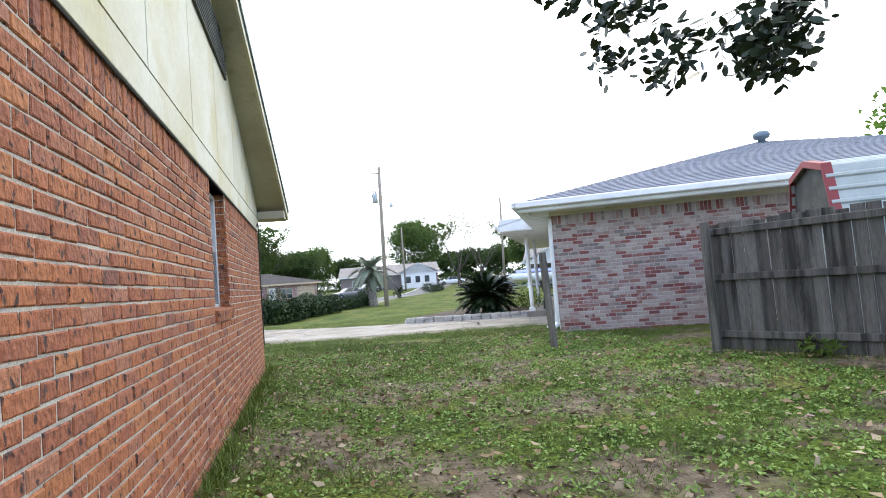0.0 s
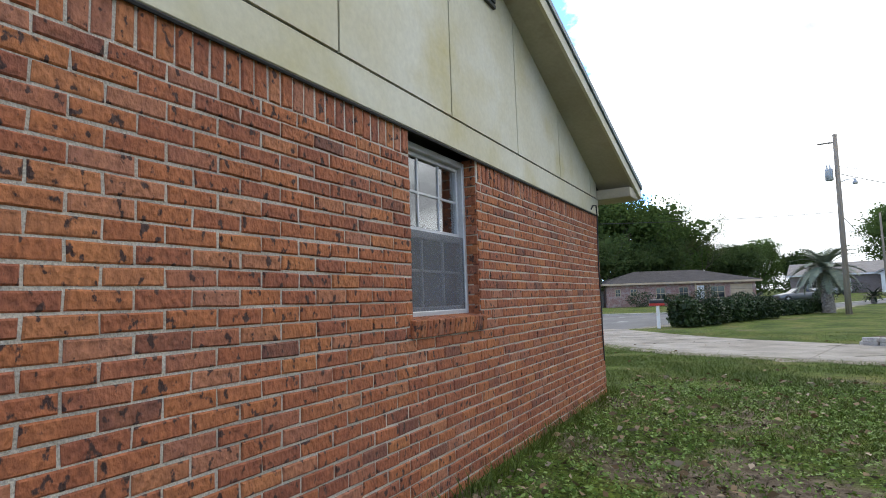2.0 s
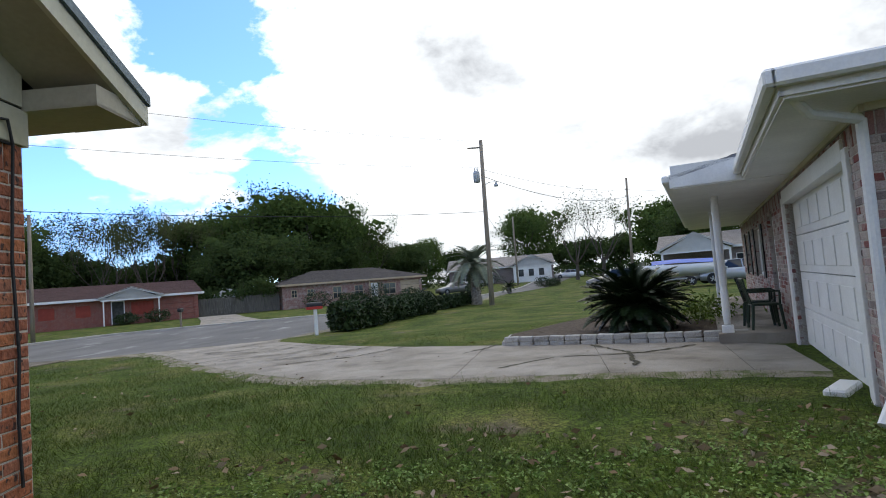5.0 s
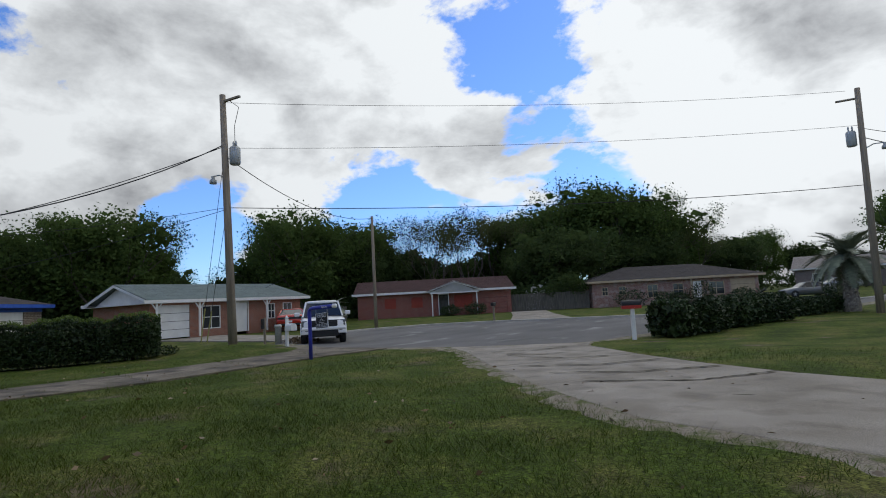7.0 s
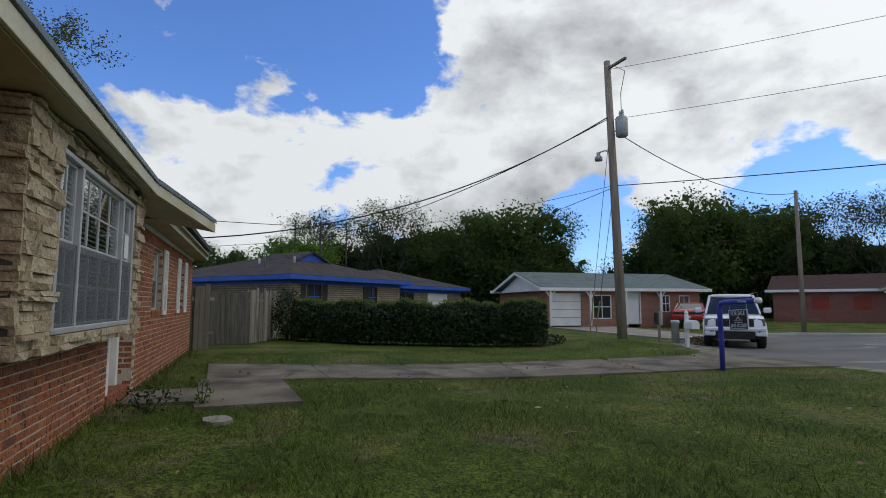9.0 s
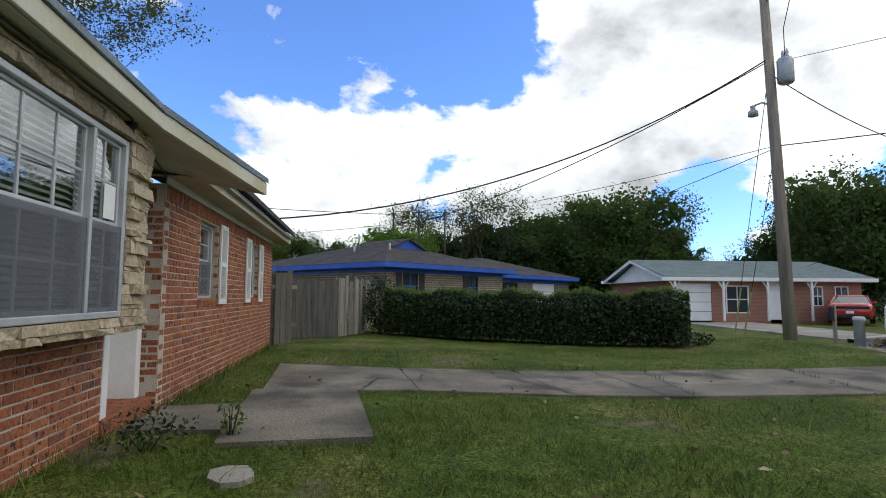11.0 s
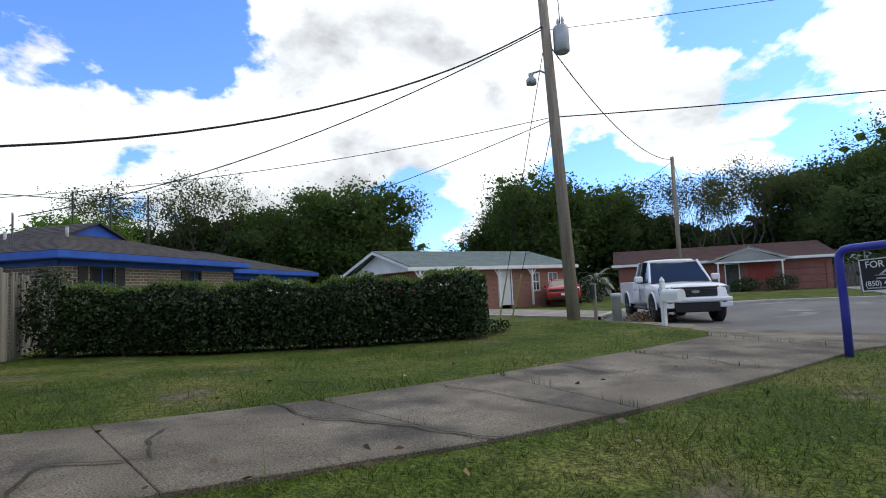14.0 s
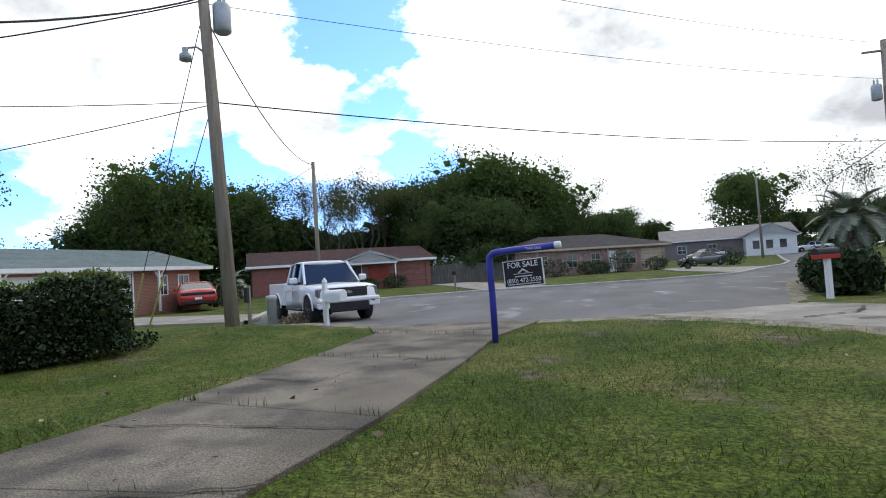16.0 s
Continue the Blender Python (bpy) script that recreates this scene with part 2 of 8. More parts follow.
M_fence = surf("weathered_fence", two((0.06, 0.054, 0.047), (0.145, 0.132, 0.115)), 4, 0.95, 0.6, 40, stretch=(3, 3, 0.25),
               piece=two((0.045, 0.04, 0.036), (0.19, 0.175, 0.15), 0.0, 1.0), piece_mix=0.5, spots=((0.03, 0.027, 0.022), 3.0, 0.48, 0.66))
M_fence2 = surf("tan_fence", two((0.15, 0.13, 0.105), (0.26, 0.23, 0.19)), 4, 0.95, 0.8, 40, stretch=(3, 3, 0.25),
                piece=two((0.09, 0.075, 0.06), (0.34, 0.31, 0.26), 0.0, 1.0), piece_mix=0.6, spots=((0.06, 0.052, 0.04), 3.0, 0.55, 0.72))
M_pole = surf("pole_wood", two((0.20, 0.165, 0.125), (0.32, 0.27, 0.21)), 3, 0.9, 0.5, 50, stretch=(4, 4, 0.2))
M_wire = surf("black_cable", two((0.02, 0.02, 0.02), (0.03, 0.03, 0.03)), 3, 0.7, 0)
M_steel = surf("grey_steel", two((0.34, 0.36, 0.37), (0.45, 0.47, 0.48)), 3, 0.5, 0.05, 50, metal=0.4)
M_bluepvc = surf("blue_plastic", two((0.035, 0.04, 0.30), (0.05, 0.06, 0.38)), 3, 0.35, 0.05, 60, fine_mix=0.05)
M_black = surf("black_plastic", two((0.012, 0.012, 0.013), (0.022, 0.022, 0.024)), 4, 0.5, 0.05, 80, fine_mix=0.1)
M_blue = surf("blue_paint", two((0.018, 0.08, 0.42), (0.03, 0.115, 0.50)), 2, 0.5, 0.05, 40, fine_mix=0.05)
M_gablew = surf("pale_siding", two((0.60, 0.60, 0.58), (0.68, 0.68, 0.66)), 2, 0.7, 0.1, 30, fine_mix=0.05)
M_redwood = surf("red_shutter", two((0.28, 0.045, 0.028), (0.36, 0.06, 0.035)), 3, 0.6, 0.1, 40, fine_mix=0.1)
M_tan = surf("tan_door", two((0.42, 0.33, 0.22), (0.50, 0.40, 0.28)), 2, 0.6, 0.1, 40, fine_mix=0.05)
M_bark = surf("bark", two((0.06, 0.05, 0.042), (0.13, 0.11, 0.09)), 5, 0.95, 0.8, 30, stretch=(3, 3, 0.5), bdist=0.03)
M_palmbark = surf("palm_bark", two((0.15, 0.13, 0.11), (0.30, 0.27, 0.23)), 8, 0.95, 0.8, 30, bdist=0.03)
M_soil = surf("mulch", two((0.05, 0.035, 0.025), (0.11, 0.08, 0.055)), 9, 0.95, 0.9, 60, bdist=0.03)


def leaf(nm, a, b, c, rough=0.55, mix=0.45, spec=0.3, thin=0.0):
    """Leaf colours that vary from leaf to leaf; thin: the share of light that passes through."""
    m = surf(nm, two(a, b), 0.35, rough, 0.0, 3, piece=[(0, a), (0.5, b), (1, c)], piece_mix=mix, fine_mix=0.2, spec=spec)
    if thin:
        n, l = m.node_tree.nodes, m.node_tree.links
        bs = n["Principled BSDF"]
        tr, mx = n.new("ShaderNodeBsdfTranslucent"), n.new("ShaderNodeMixShader")
        l.new(bs.inputs["Base Color"].links[0].from_socket, tr.inputs[0])
        mx.inputs[0].default_value = thin
        l.new(bs.outputs[0], mx.inputs[1])
        l.new(tr.outputs[0], mx.inputs[2])
        l.new(mx.outputs[0], n["Material Output"].inputs[0])
    return m


M_leaf = leaf("oak_leaves", (0.07, 0.11, 0.032), (0.10, 0.15, 0.042), (0.13, 0.19, 0.055), 0.9, 0.2, 0.08, thin=0.4)
M_leaf2 = leaf("spring_leaves", (0.10, 0.18, 0.03), (0.15, 0.25, 0.045), (0.20, 0.30, 0.06), 0.9, 0.2, 0.08, thin=0.4)
M_leaf3 = leaf("sparse_leaves", (0.08, 0.10, 0.04), (0.11, 0.13, 0.05), (0.14, 0.15, 0.065), 0.9, 0.2, 0.08, thin=0.4)
M_leafd = leaf("dark_leaves", (0.05, 0.078, 0.028), (0.075, 0.11, 0.036), (0.10, 0.14, 0.045), 0.9, 0.2, 0.08, thin=0.4)
M_hedge = leaf("hedge_leaves", (0.014, 0.028, 0.008), (0.028, 0.052, 0.013), (0.045, 0.078, 0.018), 0.5)
M_hedget = leaf("new_growth", (0.085, 0.14, 0.022), (0.125, 0.19, 0.032), (0.16, 0.21, 0.045), 0.45, thin=0.35)
M_sago = leaf("sago_leaves", (0.008, 0.018, 0.007), (0.016, 0.032, 0.01), (0.024, 0.042, 0.012), 0.35)
M_mag = leaf("magnolia_leaves", (0.014, 0.024, 0.013), (0.026, 0.04, 0.02), (0.05, 0.062, 0.026), 0.4)
M_palm = leaf("palm_leaves", (0.13, 0.155, 0.105), (0.19, 0.22, 0.15), (0.26, 0.28, 0.19), 0.5)
M_blade = leaf("grass_blades", (0.05, 0.09, 0.008), (0.092, 0.138, 0.012), (0.18, 0.178, 0.045), 0.6)
M_dead = leaf("fallen_leaves", (0.14, 0.085, 0.04), (0.26, 0.18, 0.10), (0.48, 0.42, 0.33), 0.8)


def plain(name, color, rough=0.4, metal=0.0, coat=0.0, spec=0.5):
    m = bpy.data.materials.new(name)
    m.use_nodes = True
    b = m.node_tree.nodes["Principled BSDF"]
    b.inputs["Base Color"].default_value = (*color, 1)
    b.inputs["Roughness"].default_value, b.inputs["Metallic"].default_value = rough, metal
    b.inputs["Coat Weight"].default_value, b.inputs["Specular IOR Level"].default_value = coat, spec
    return m


def clear_glass(name, tint=(0.9, 0.93, 0.93), see=0.6):
    m = bpy.data.materials.new(name)
    m.use_nodes = True
    n, l = m.node_tree.nodes, m.node_tree.links
    gl = n.new("ShaderNodeBsdfGlossy")
    gl.inputs["Roughness"].default_value = 0.02
    tr = n.new("ShaderNodeBsdfTransparent")
    tr.inputs[0].default_value = (*tint, 1)
    mx = n.new("ShaderNodeMixShader")
    lw, pw, ma = n.new("ShaderNodeLayerWeight"), n.new("ShaderNodeMath"), n.new("ShaderNodeMath")
    pw.operation, ma.operation = "POWER", "MULTIPLY_ADD"
    lw.inputs[0].default_value = 0.5
    pw.inputs[1].default_value, ma.inputs[1].default_value, ma.inputs[2].default_value = 2.5, 0.75, 0.12
    l.new(lw.outputs["Facing"], pw.inputs[0])
    l.new(pw.outputs[0], ma.inputs[0])
    l.new(ma.outputs[0], mx.inputs[0])
    l.new(tr.outputs[0], mx.inputs[1])
    l.new(gl.outputs[0], mx.inputs[2])
    l.new(mx.outputs[0], n["Material Output"].inputs[0])
    return m


M_glass = clear_glass("window_glass")
M_carglass = plain("dark_car_glass", (0.012, 0.014, 0.016), 0.06, 0, 0, 0.7)
M_darkglass = plain("dim_pane", (0.03, 0.035, 0.04), 0.08, 0, 0, 0.8)
M_room = plain("dark_room_box", (0.10, 0.095, 0.09), 0.9)
M_blind = surf("white_blind", two((0.60, 0.60, 0.58), (0.68, 0.68, 0.66)), 3, 0.6, 0.0, 40, fine_mix=0.04)
M_wpaint = plain("white_car_paint", (0.78, 0.79, 0.80), 0.25, 0, 0.6)
M_rpaint = plain("red_car_paint", (0.48, 0.02, 0.012), 0.25, 0, 0.6)
M_spaint = plain("silver_car_paint", (0.36, 0.38, 0.41), 0.3, 0.5, 0.5)
M_gpaint = plain("grey_car_paint", (0.14, 0.145, 0.15), 0.3, 0.4, 0.5)
M_tyre = surf("tyre_rubber", two((0.015, 0.015, 0.015), (0.03, 0.03, 0.03)), 8, 0.85, 0.2)
M_rim = plain("dark_rim", (0.05, 0.05, 0.055), 0.35, 0.6)
M_rimal = plain("alloy_rim", (0.45, 0.46, 0.48), 0.35, 0.8)
M_lamp = plain("headlamp_glass", (0.22, 0.23, 0.25), 0.08, 0.4)
M_tail = plain("tail_lamp", (0.20, 0.012, 0.01), 0.15)
M_chrome = plain("chrome", (0.6, 0.61, 0.63), 0.15, 1.0)
M_ink = plain("white_print", (0.75, 0.76, 0.78), 0.5)
M_red = plain("red_enamel", (0.42, 0.03, 0.02), 0.4)


def screen_mat():
    m = bpy.data.materials.new("insect_screen")
    m.use_nodes = True
    n, l = m.node_tree.nodes, m.node_tree.links
    b = n["Principled BSDF"]
    b.inputs["Base Color"].default_value = (0.15, 0.156, 0.175, 1)
    b.inputs["Roughness"].default_value = 0.7
    b.inputs["Alpha"].default_value = 0.42
    return m


M_screen = screen_mat()

# ---- building tools ----
class MB:
    """Collects verts and faces of one mesh."""

    def __init__(self):
        self.v, self.f = [], []

    def add(self, vs, fs):
        o = len(self.v)
        self.v += [tuple(p) for p in vs]
        self.f += [tuple(i + o for i in f) for f in fs]
        return self

    def box(self, x0, x1, y0, y1, z0, z1, c=0.0, m=None):
        """A box; c: chamfer."""
        if c <= 0:
            vs = [(x, y, z) for z in (z0, z1) for y in (y0, y1) for x in (x0, x1)]
            fs = [(0, 2, 3, 1), (4, 5, 7, 6), (0, 1, 5, 4), (2, 6, 7, 3), (0, 4, 6, 2), (1, 3, 7, 5)]
        else:
            c = min(c, 0.45 * min(x1 - x0, y1 - y0, z1 - z0))
            lo, hi, vs, idx = (x0, y0, z0), (x1, y1, z1), [], {}
            for sx in (0, 1):
                for sy in (0, 1):
                    for sz in (0, 1):
                        s = (sx, sy, sz)
                        for ax in range(3):
                            p = [(hi[k] - c if s[k] else lo[k] + c) for k in range(3)]
                            p[ax] = hi[ax] if s[ax] else lo[ax]
                            idx[s, ax] = len(vs)
                            vs.append(p)
            fs = []
            for ax in range(3):
                u, w = (ax + 1) % 3, (ax + 2) % 3
                for sd in (0, 1):
                    q = []
                    for a, b in ((0, 0), (1, 0), (1, 1), (0, 1)):
                        s = [0, 0, 0]
                        s[ax], s[u], s[w] = sd, a, b
                        q.append(idx[tuple(s), ax])
                    fs.append(tuple(q) if sd else tuple(q[::-1]))
                for a in (0, 1):
                    for b in (0, 1):
                        s0, s1 = [0, 0, 0], [0, 0, 0]
                        s0[u], s0[w], s1[u], s1[w] = a, b, a, b
                        s1[ax] = 1
                        q = [idx[tuple(s0), u], idx[tuple(s1), u], idx[tuple(s1), w], idx[tuple(s0), w]]
                        fs.append(tuple(q) if (a == b) else tuple(q[::-1]))
            for sx in (0, 1):
                for sy in (0, 1):
                    for sz in (0, 1):
                        t = [idx[(sx, sy, sz), k] for k in range(3)]
                        fs.append(tuple(t) if (sx + sy + sz) % 2 else tuple(t[::-1]))
        if m is not None:
            vs = [m @ Vector(p) for p in vs]
        return self.add(vs, fs)

    def prism(self, poly, z0, z1, m=None):
        """An upright prism over a polygon of (x, y)."""
        k = len(poly)
        vs = [(x, y, z0) for x, y in poly] + [(x, y, z1) for x, y in poly]
        fs = [tuple(range(k - 1, -1, -1)), tuple(range(k, 2 * k))]
        fs += [(i, (i + 1) % k, k + (i + 1) % k, k + i) for i in range(k)]
        if m is not None:
            vs = [m @ Vector(p) for p in vs]
        return self.add(vs, fs)

    def tube(self, pts, rad, k=8, cap=True):
        """A tube along points, with one radius or one each."""
        pts = [Vector(p) for p in pts]
        rad = rad if isinstance(rad, (list, tuple)) else [rad] * len(pts)
        vs, fs = [], []
        side = None
        for i, p in enumerate(pts):
            d = (pts[min(i + 1, len(pts) - 1)] - pts[max(i - 1, 0)]).normalized()
            if side is None:
                side = d.orthogonal().normalized()
            side = (side - d * side.dot(d)).normalized()
            up = d.cross(side)
            for j in range(k):
                a = 2 * math.pi * j / k
                vs.append(p + (side * math.cos(a) + up * math.sin(a)) * rad[i])
        for i in range(len(pts) - 1):
            for j in range(k):
                fs.append((i * k + j, i * k + (j + 1) % k, (i + 1) * k + (j + 1) % k, (i + 1) * k + j))
        if cap:
            fs += [tuple(range(k - 1, -1, -1)), tuple(range((len(pts) - 1) * k, len(pts) * k))]
        return self.add(vs, fs)

    def lathe(self, prof, k=12, m=None):
        """A turned shape from (radius, z)."""
        vs = [(r * math.cos(2 * math.pi * j / k), r * math.sin(2 * math.pi * j / k), z) for r, z in prof for j in range(k)]
        fs = [(i * k + j, i * k + (j + 1) % k, (i + 1) * k + (j + 1) % k, (i + 1) * k + j) for i in range(len(prof) - 1) for j in range(k)]
        fs += [tuple(range(k - 1, -1, -1)), tuple(range((len(prof) - 1) * k, len(prof) * k))]
        if m is not None:
            vs = [m @ Vector(p) for p in vs]
        return self.add(vs, fs)

    def mesh(self, name, mat=None, smooth=False):
        me = bpy.data.meshes.new(name)
        me.from_pydata(self.v, [], self.f)
        if mat:
            me.materials.append(mat)
        if smooth:
            me.polygons.foreach_set("use_smooth", [True] * len(me.polygons))
        me.update()
        return me


def part(name, mb, material, parent=None, label="", smooth=False, at=None, kind=""):
    """One mesh object under a thing or a part."""
    me = mb.mesh(name, material, smooth) if isinstance(mb, MB) else mb
    ob = new(name, me)
    ob.parent = parent
    if at is not None:
        ob.matrix_basis = at
    return tagged(ob, label, "", "", kind)


def thing(name, m, label, category, group="", kind=""):
    ob = new(name)
    ob.empty_display_size = 0.2
    ob.matrix_basis = m
    return tagged(ob, label, category, group, kind)


def structure(name, mb, material, label, category="", smooth=False, at=None):
    ob = part(name, mb, material, None, label, smooth, at, "structure")
    return tagged(ob, "", category or name.split("_")[0])


def inside(px, py, poly):
    """Which of the points lie in a polygon."""
    res = np.zeros(len(px), bool)
    j = len(poly) - 1
    for i in range(len(poly)):
        (xi, yi), (xj, yj) = poly[i], poly[j]
        cross = ((yi > py) != (yj > py)) & (px < (xj - xi) * (py - yi) / (yj - yi + 1e-12) + xi)
        res ^= cross
        j = i
    return res


def bulk(name, verts, faces, mat):
    """A mesh of many like faces from arrays."""
    me = bpy.data.meshes.new(name)
    me.vertices.add(len(verts))
    me.vertices.foreach_set("co", np.asarray(verts, np.float32).ravel())
    k = faces.shape[1]
    me.loops.add(faces.size)
    me.loops.foreach_set("vertex_index", faces.astype(np.int32).ravel())
    me.polygons.add(len(faces))
    me.polygons.foreach_set("loop_start", np.arange(0, faces.size, k, dtype=np.int32))
    me.materials.append(mat)
    me.update(calc_edges=True)
    me.validate()
    return me


def leaves(centres, size, rng, ratio=0.5, tilt=1.0, jitter=0.35):
    """Folded leaf shapes, two quads each, at the given places; arrays of verts and faces."""
    n = len(centres)
    d = rng.normal(size=(n, 3))
    d[:, 2] *= tilt
    d /= np.linalg.norm(d, axis=1)[:, None]
    u = rng.normal(size=(n, 3))
    u -= d * (u * d).sum(1)[:, None]
    u /= np.linalg.norm(u, axis=1)[:, None]
    w = np.cross(d, u)
    s = size * (1 + jitter * rng.uniform(-1, 1, n))[:, None]
    a, b = centres - d * s / 2, centres + d * s / 2
    l, r = centres + u * s * ratio / 2 + w * s * 0.08, centres - u * s * ratio / 2 + w * s * 0.08
    v = np.stack([a, l, b, r], 1).reshape(-1, 3)
    f = np.arange(4 * n).reshape(n, 4)
    return v, f


def oval_leaves(centres, size, rng, ratio=0.4):
    """Longer oval leaves with six corners each."""
    n = len(centres)
    d = rng.normal(size=(n, 3))
    d[:, 2] = d[:, 2] * 0.6 - 0.25
    d /= np.linalg.norm(d, axis=1)[:, None]
    u = rng.normal(size=(n, 3))
    u -= d * (u * d).sum(1)[:, None]
    u /= np.linalg.norm(u, axis=1)[:, None]
    s = size * rng.uniform(0.7, 1.25, n)[:, None]
    p = [centres - d * s / 2, centres - d * s * 0.2 + u * s * ratio * 0.42, centres + d * s * 0.22 + u * s * ratio * 0.46, centres + d * s / 2,
         centres + d * s * 0.22 - u * s * ratio * 0.46, centres - d * s * 0.2 - u * s * ratio * 0.42]
    return np.stack(p, 1).reshape(-1, 3), np.arange(6 * n).reshape(n, 6)


def cable(name, pts, r, parent=None, label="", mat=None, sag=0.0, segs=14, category=""):
    """A wire through points; sag: droop in the middle of a two-point span."""
    if len(pts) == 2 and sag:
        a, b = Vector(pts[0]), Vector(pts[1])
        pts = [a.lerp(b, i / segs) - Vector((0, 0, sag * 4 * (i / segs) * (1 - i / segs))) for i in range(segs + 1)]
    ob = part(name, MB().tube(pts, r, 5), mat or M_wire, parent, label)
    return tagged(ob, "", category) if category else ob


def brick_wall(name, m, x0, x1, z0, z1, openings, mats, label, pitch=0.0735, length=0.215, gap=0.011, soldier=0.17, near=(0, 0, 0),
               keep=300, depth=0.2, proud=0.007, seed=1, reveal=0.12, category="wall"):
    """A brick wall in the plane y = 0 of m, that faces its +y: mortar body with openings through it, and courses of single bricks."""
    rng = random.Random(seed)
    body = MB()
    xs = sorted({x0, x1, *[v for o in openings for v in o[:2] if x0 < v < x1]})
    for a, b in zip(xs, xs[1:]):
        cuts = sorted([(o[2], o[3]) for o in openings if o[0] <= a + 1e-6 and o[1] >= b - 1e-6])
        z = z0
        for lo, hi in cuts + [(z1, z1)]:
            if lo - z > 1e-4:
                body.box(a, b, -depth, -proud, z, lo)
            z = max(z, hi)
    wall = structure(name, body, mats[1], label, category, at=m)
    cells = []
    zs, top = z0, z1 - soldier
    row = 0
    while zs < z1 - 0.02:
        is_soldier = soldier > 0 and zs + pitch * 0.6 > top
        h = (z1 - zs) if is_soldier else min(pitch, top - zs if soldier else z1 - zs)
        step = pitch if is_soldier else length
        x = x0 - (0 if is_soldier else (row % 2) * length / 2)
        while x < x1 - 0.01:
            a, b = max(x, x0) + gap / 2, min(x + step, x1) - gap / 2
            spans = [(a, b)]
            for o in openings:
                if o[2] < zs + h - 0.02 and o[3] > zs + 0.02:
                    nxt = []
                    for p, q in spans:
                        if q <= o[0] or p >= o[1]:
                            nxt.append((p, q))
                        else:
                            if p < o[0] - 0.03:
                                nxt.append((p, o[0]))
                            if q > o[1] + 0.03:
                                nxt.append((o[1], q))
                    spans = nxt
            for p, q in spans:
                if q - p > 0.025:
                    cells.append((p, q, zs + gap / 2, zs + h - gap / 2))
            x += step
        zs += h
        row += 1
    far = lambda c: (c[0] / 2 + c[1] / 2 - near[0]) ** 2 + (c[2] / 2 + c[3] / 2 - near[2]) ** 2
    order = sorted(range(len(cells)), key=lambda i: far(cells[i]))
    single, rest = order[:keep], order[keep:]
    shared = {}

    def brick_shape(mb, p, q, lo, hi, jit):
        e = [rng.uniform(-jit, jit) for _ in range(8)]
        c = 0.006
        d = rng.uniform(-0.003, 0.003)
        o = [(p + e[0], lo + e[1]), (q + e[2], lo + e[3]), (q + e[4], hi + e[5]), (p + e[6], hi + e[7])]
        i = [(o[0][0] + c, o[0][1] + c), (o[1][0] - c, o[1][1] + c), (o[2][0] - c, o[2][1] - c), (o[3][0] + c, o[3][1] - c)]
        vs = [(x, -0.055, z) for x, z in o] + [(x, -0.005, z) for x, z in o] + [(x, d, z) for x, z in i]
        fs = [(8, 11, 10, 9)]
        for k in range(4):
            n = (k + 1) % 4
            fs += [(k, 4 + k, 4 + n, n), (4 + k, 8 + k, 8 + n, 4 + n)]
        mb.add(vs, fs)

    for i in single:
        p, q, lo, hi = cells[i]
        key = (round(q - p, 3), round(hi - lo, 3), rng.randrange(4))
        if key not in shared:
            mb = MB()
            brick_shape(mb, 0, q - p, 0, hi - lo, 0.0035)
            shared[key] = mb.mesh("brick", mats[0])
        ob = new("brick", shared[key])
        ob.parent = wall
        ob.matrix_basis = Matrix.Translation((p, 0, lo))
    if rest:
        mb = MB()
        for i in rest:
            brick_shape(mb, *cells[i], 0.0035)
        part("bricks", mb, mats[0], wall, kind="stuff")
    return wall



# ---- ground, street, drives ----
def smooth01(v):
    v = np.clip(v, 0, 1)
    return v * v * (3 - 2 * v)


def zg(x, y):
    """Height of the ground."""
    return float(-0.10 * smooth01((y - 1.0) / 7.0) - 0.12 * smooth01((y - 13.5) / 4.0) * (1 - smooth01((y - 36.0) / 8.0)) + 0.6 * smooth01((y - 60.0) / 30.0)
                 + 0.22 * math.exp(-((x + 15.2) ** 2 + (y - 13.4) ** 2) / 4.5))


ROAD_L = [(-17.5, 18.2), (-19.3, 22.5), (-18.6, 26.5), (-16.6, 30), (-13, 31.8), (-8, 33), (-3, 34.2), (1.5, 37), (7, 46), (11, 56), (20, 86), (30, 115)]
ROAD_R = [(-15.2, 15.8), (-12, 14.0), (-9.6, 13.9), (-7.5, 13.9), (-5.2, 14.4), (-3.2, 16.2), (-1.2, 22), (1.0, 28), (8, 43), (13, 53), (24.5, 84), (35, 113)]
DRIVE_N = [((-6.4, 13.95), (-2.9, 16.0)), ((-5.2, 12.6), (-2.5, 14.3)), ((-3.2, 9.8), (-0.9, 12.2)), ((-1.5, 7.7), (0.4, 10.8)), ((0.3, 5.75), (1.9, 9.5)),
           ((2.47, 4.65), (3.4, 8.6)), ((4.5, 4.0), (5.3, 7.4)), ((6.0, 3.3), (7.15, 6.25)), ((6.6, 2.85), (7.6, 5.2))]
DRIVE_OWN = [((-12.9, 1.5), (-10.3, 1.5)), ((-12.2, 3.4), (-10.05, 3.4)), ((-11.85, 5.2), (-9.6, 5.2)), ((-11.7, 7.4), (-9.4, 6.75)), ((-11.55, 10.0), (-9.2, 9.2)),
             ((-11.5, 12.6), (-9.1, 11.6)), ((-12.2, 14.1), (-8.5, 13.92))]
BED = [(3.75, 8.3), (5.4, 7.42), (7.25, 6.33), (7.75, 6.15), (8.45, 8.0), (8.6, 12.6), (7.8, 13.7), (5.8, 11.6), (4.1, 9.6)]


def strip_poly(s):
    return [a for a, b in s] + [b for a, b in s[::-1]]


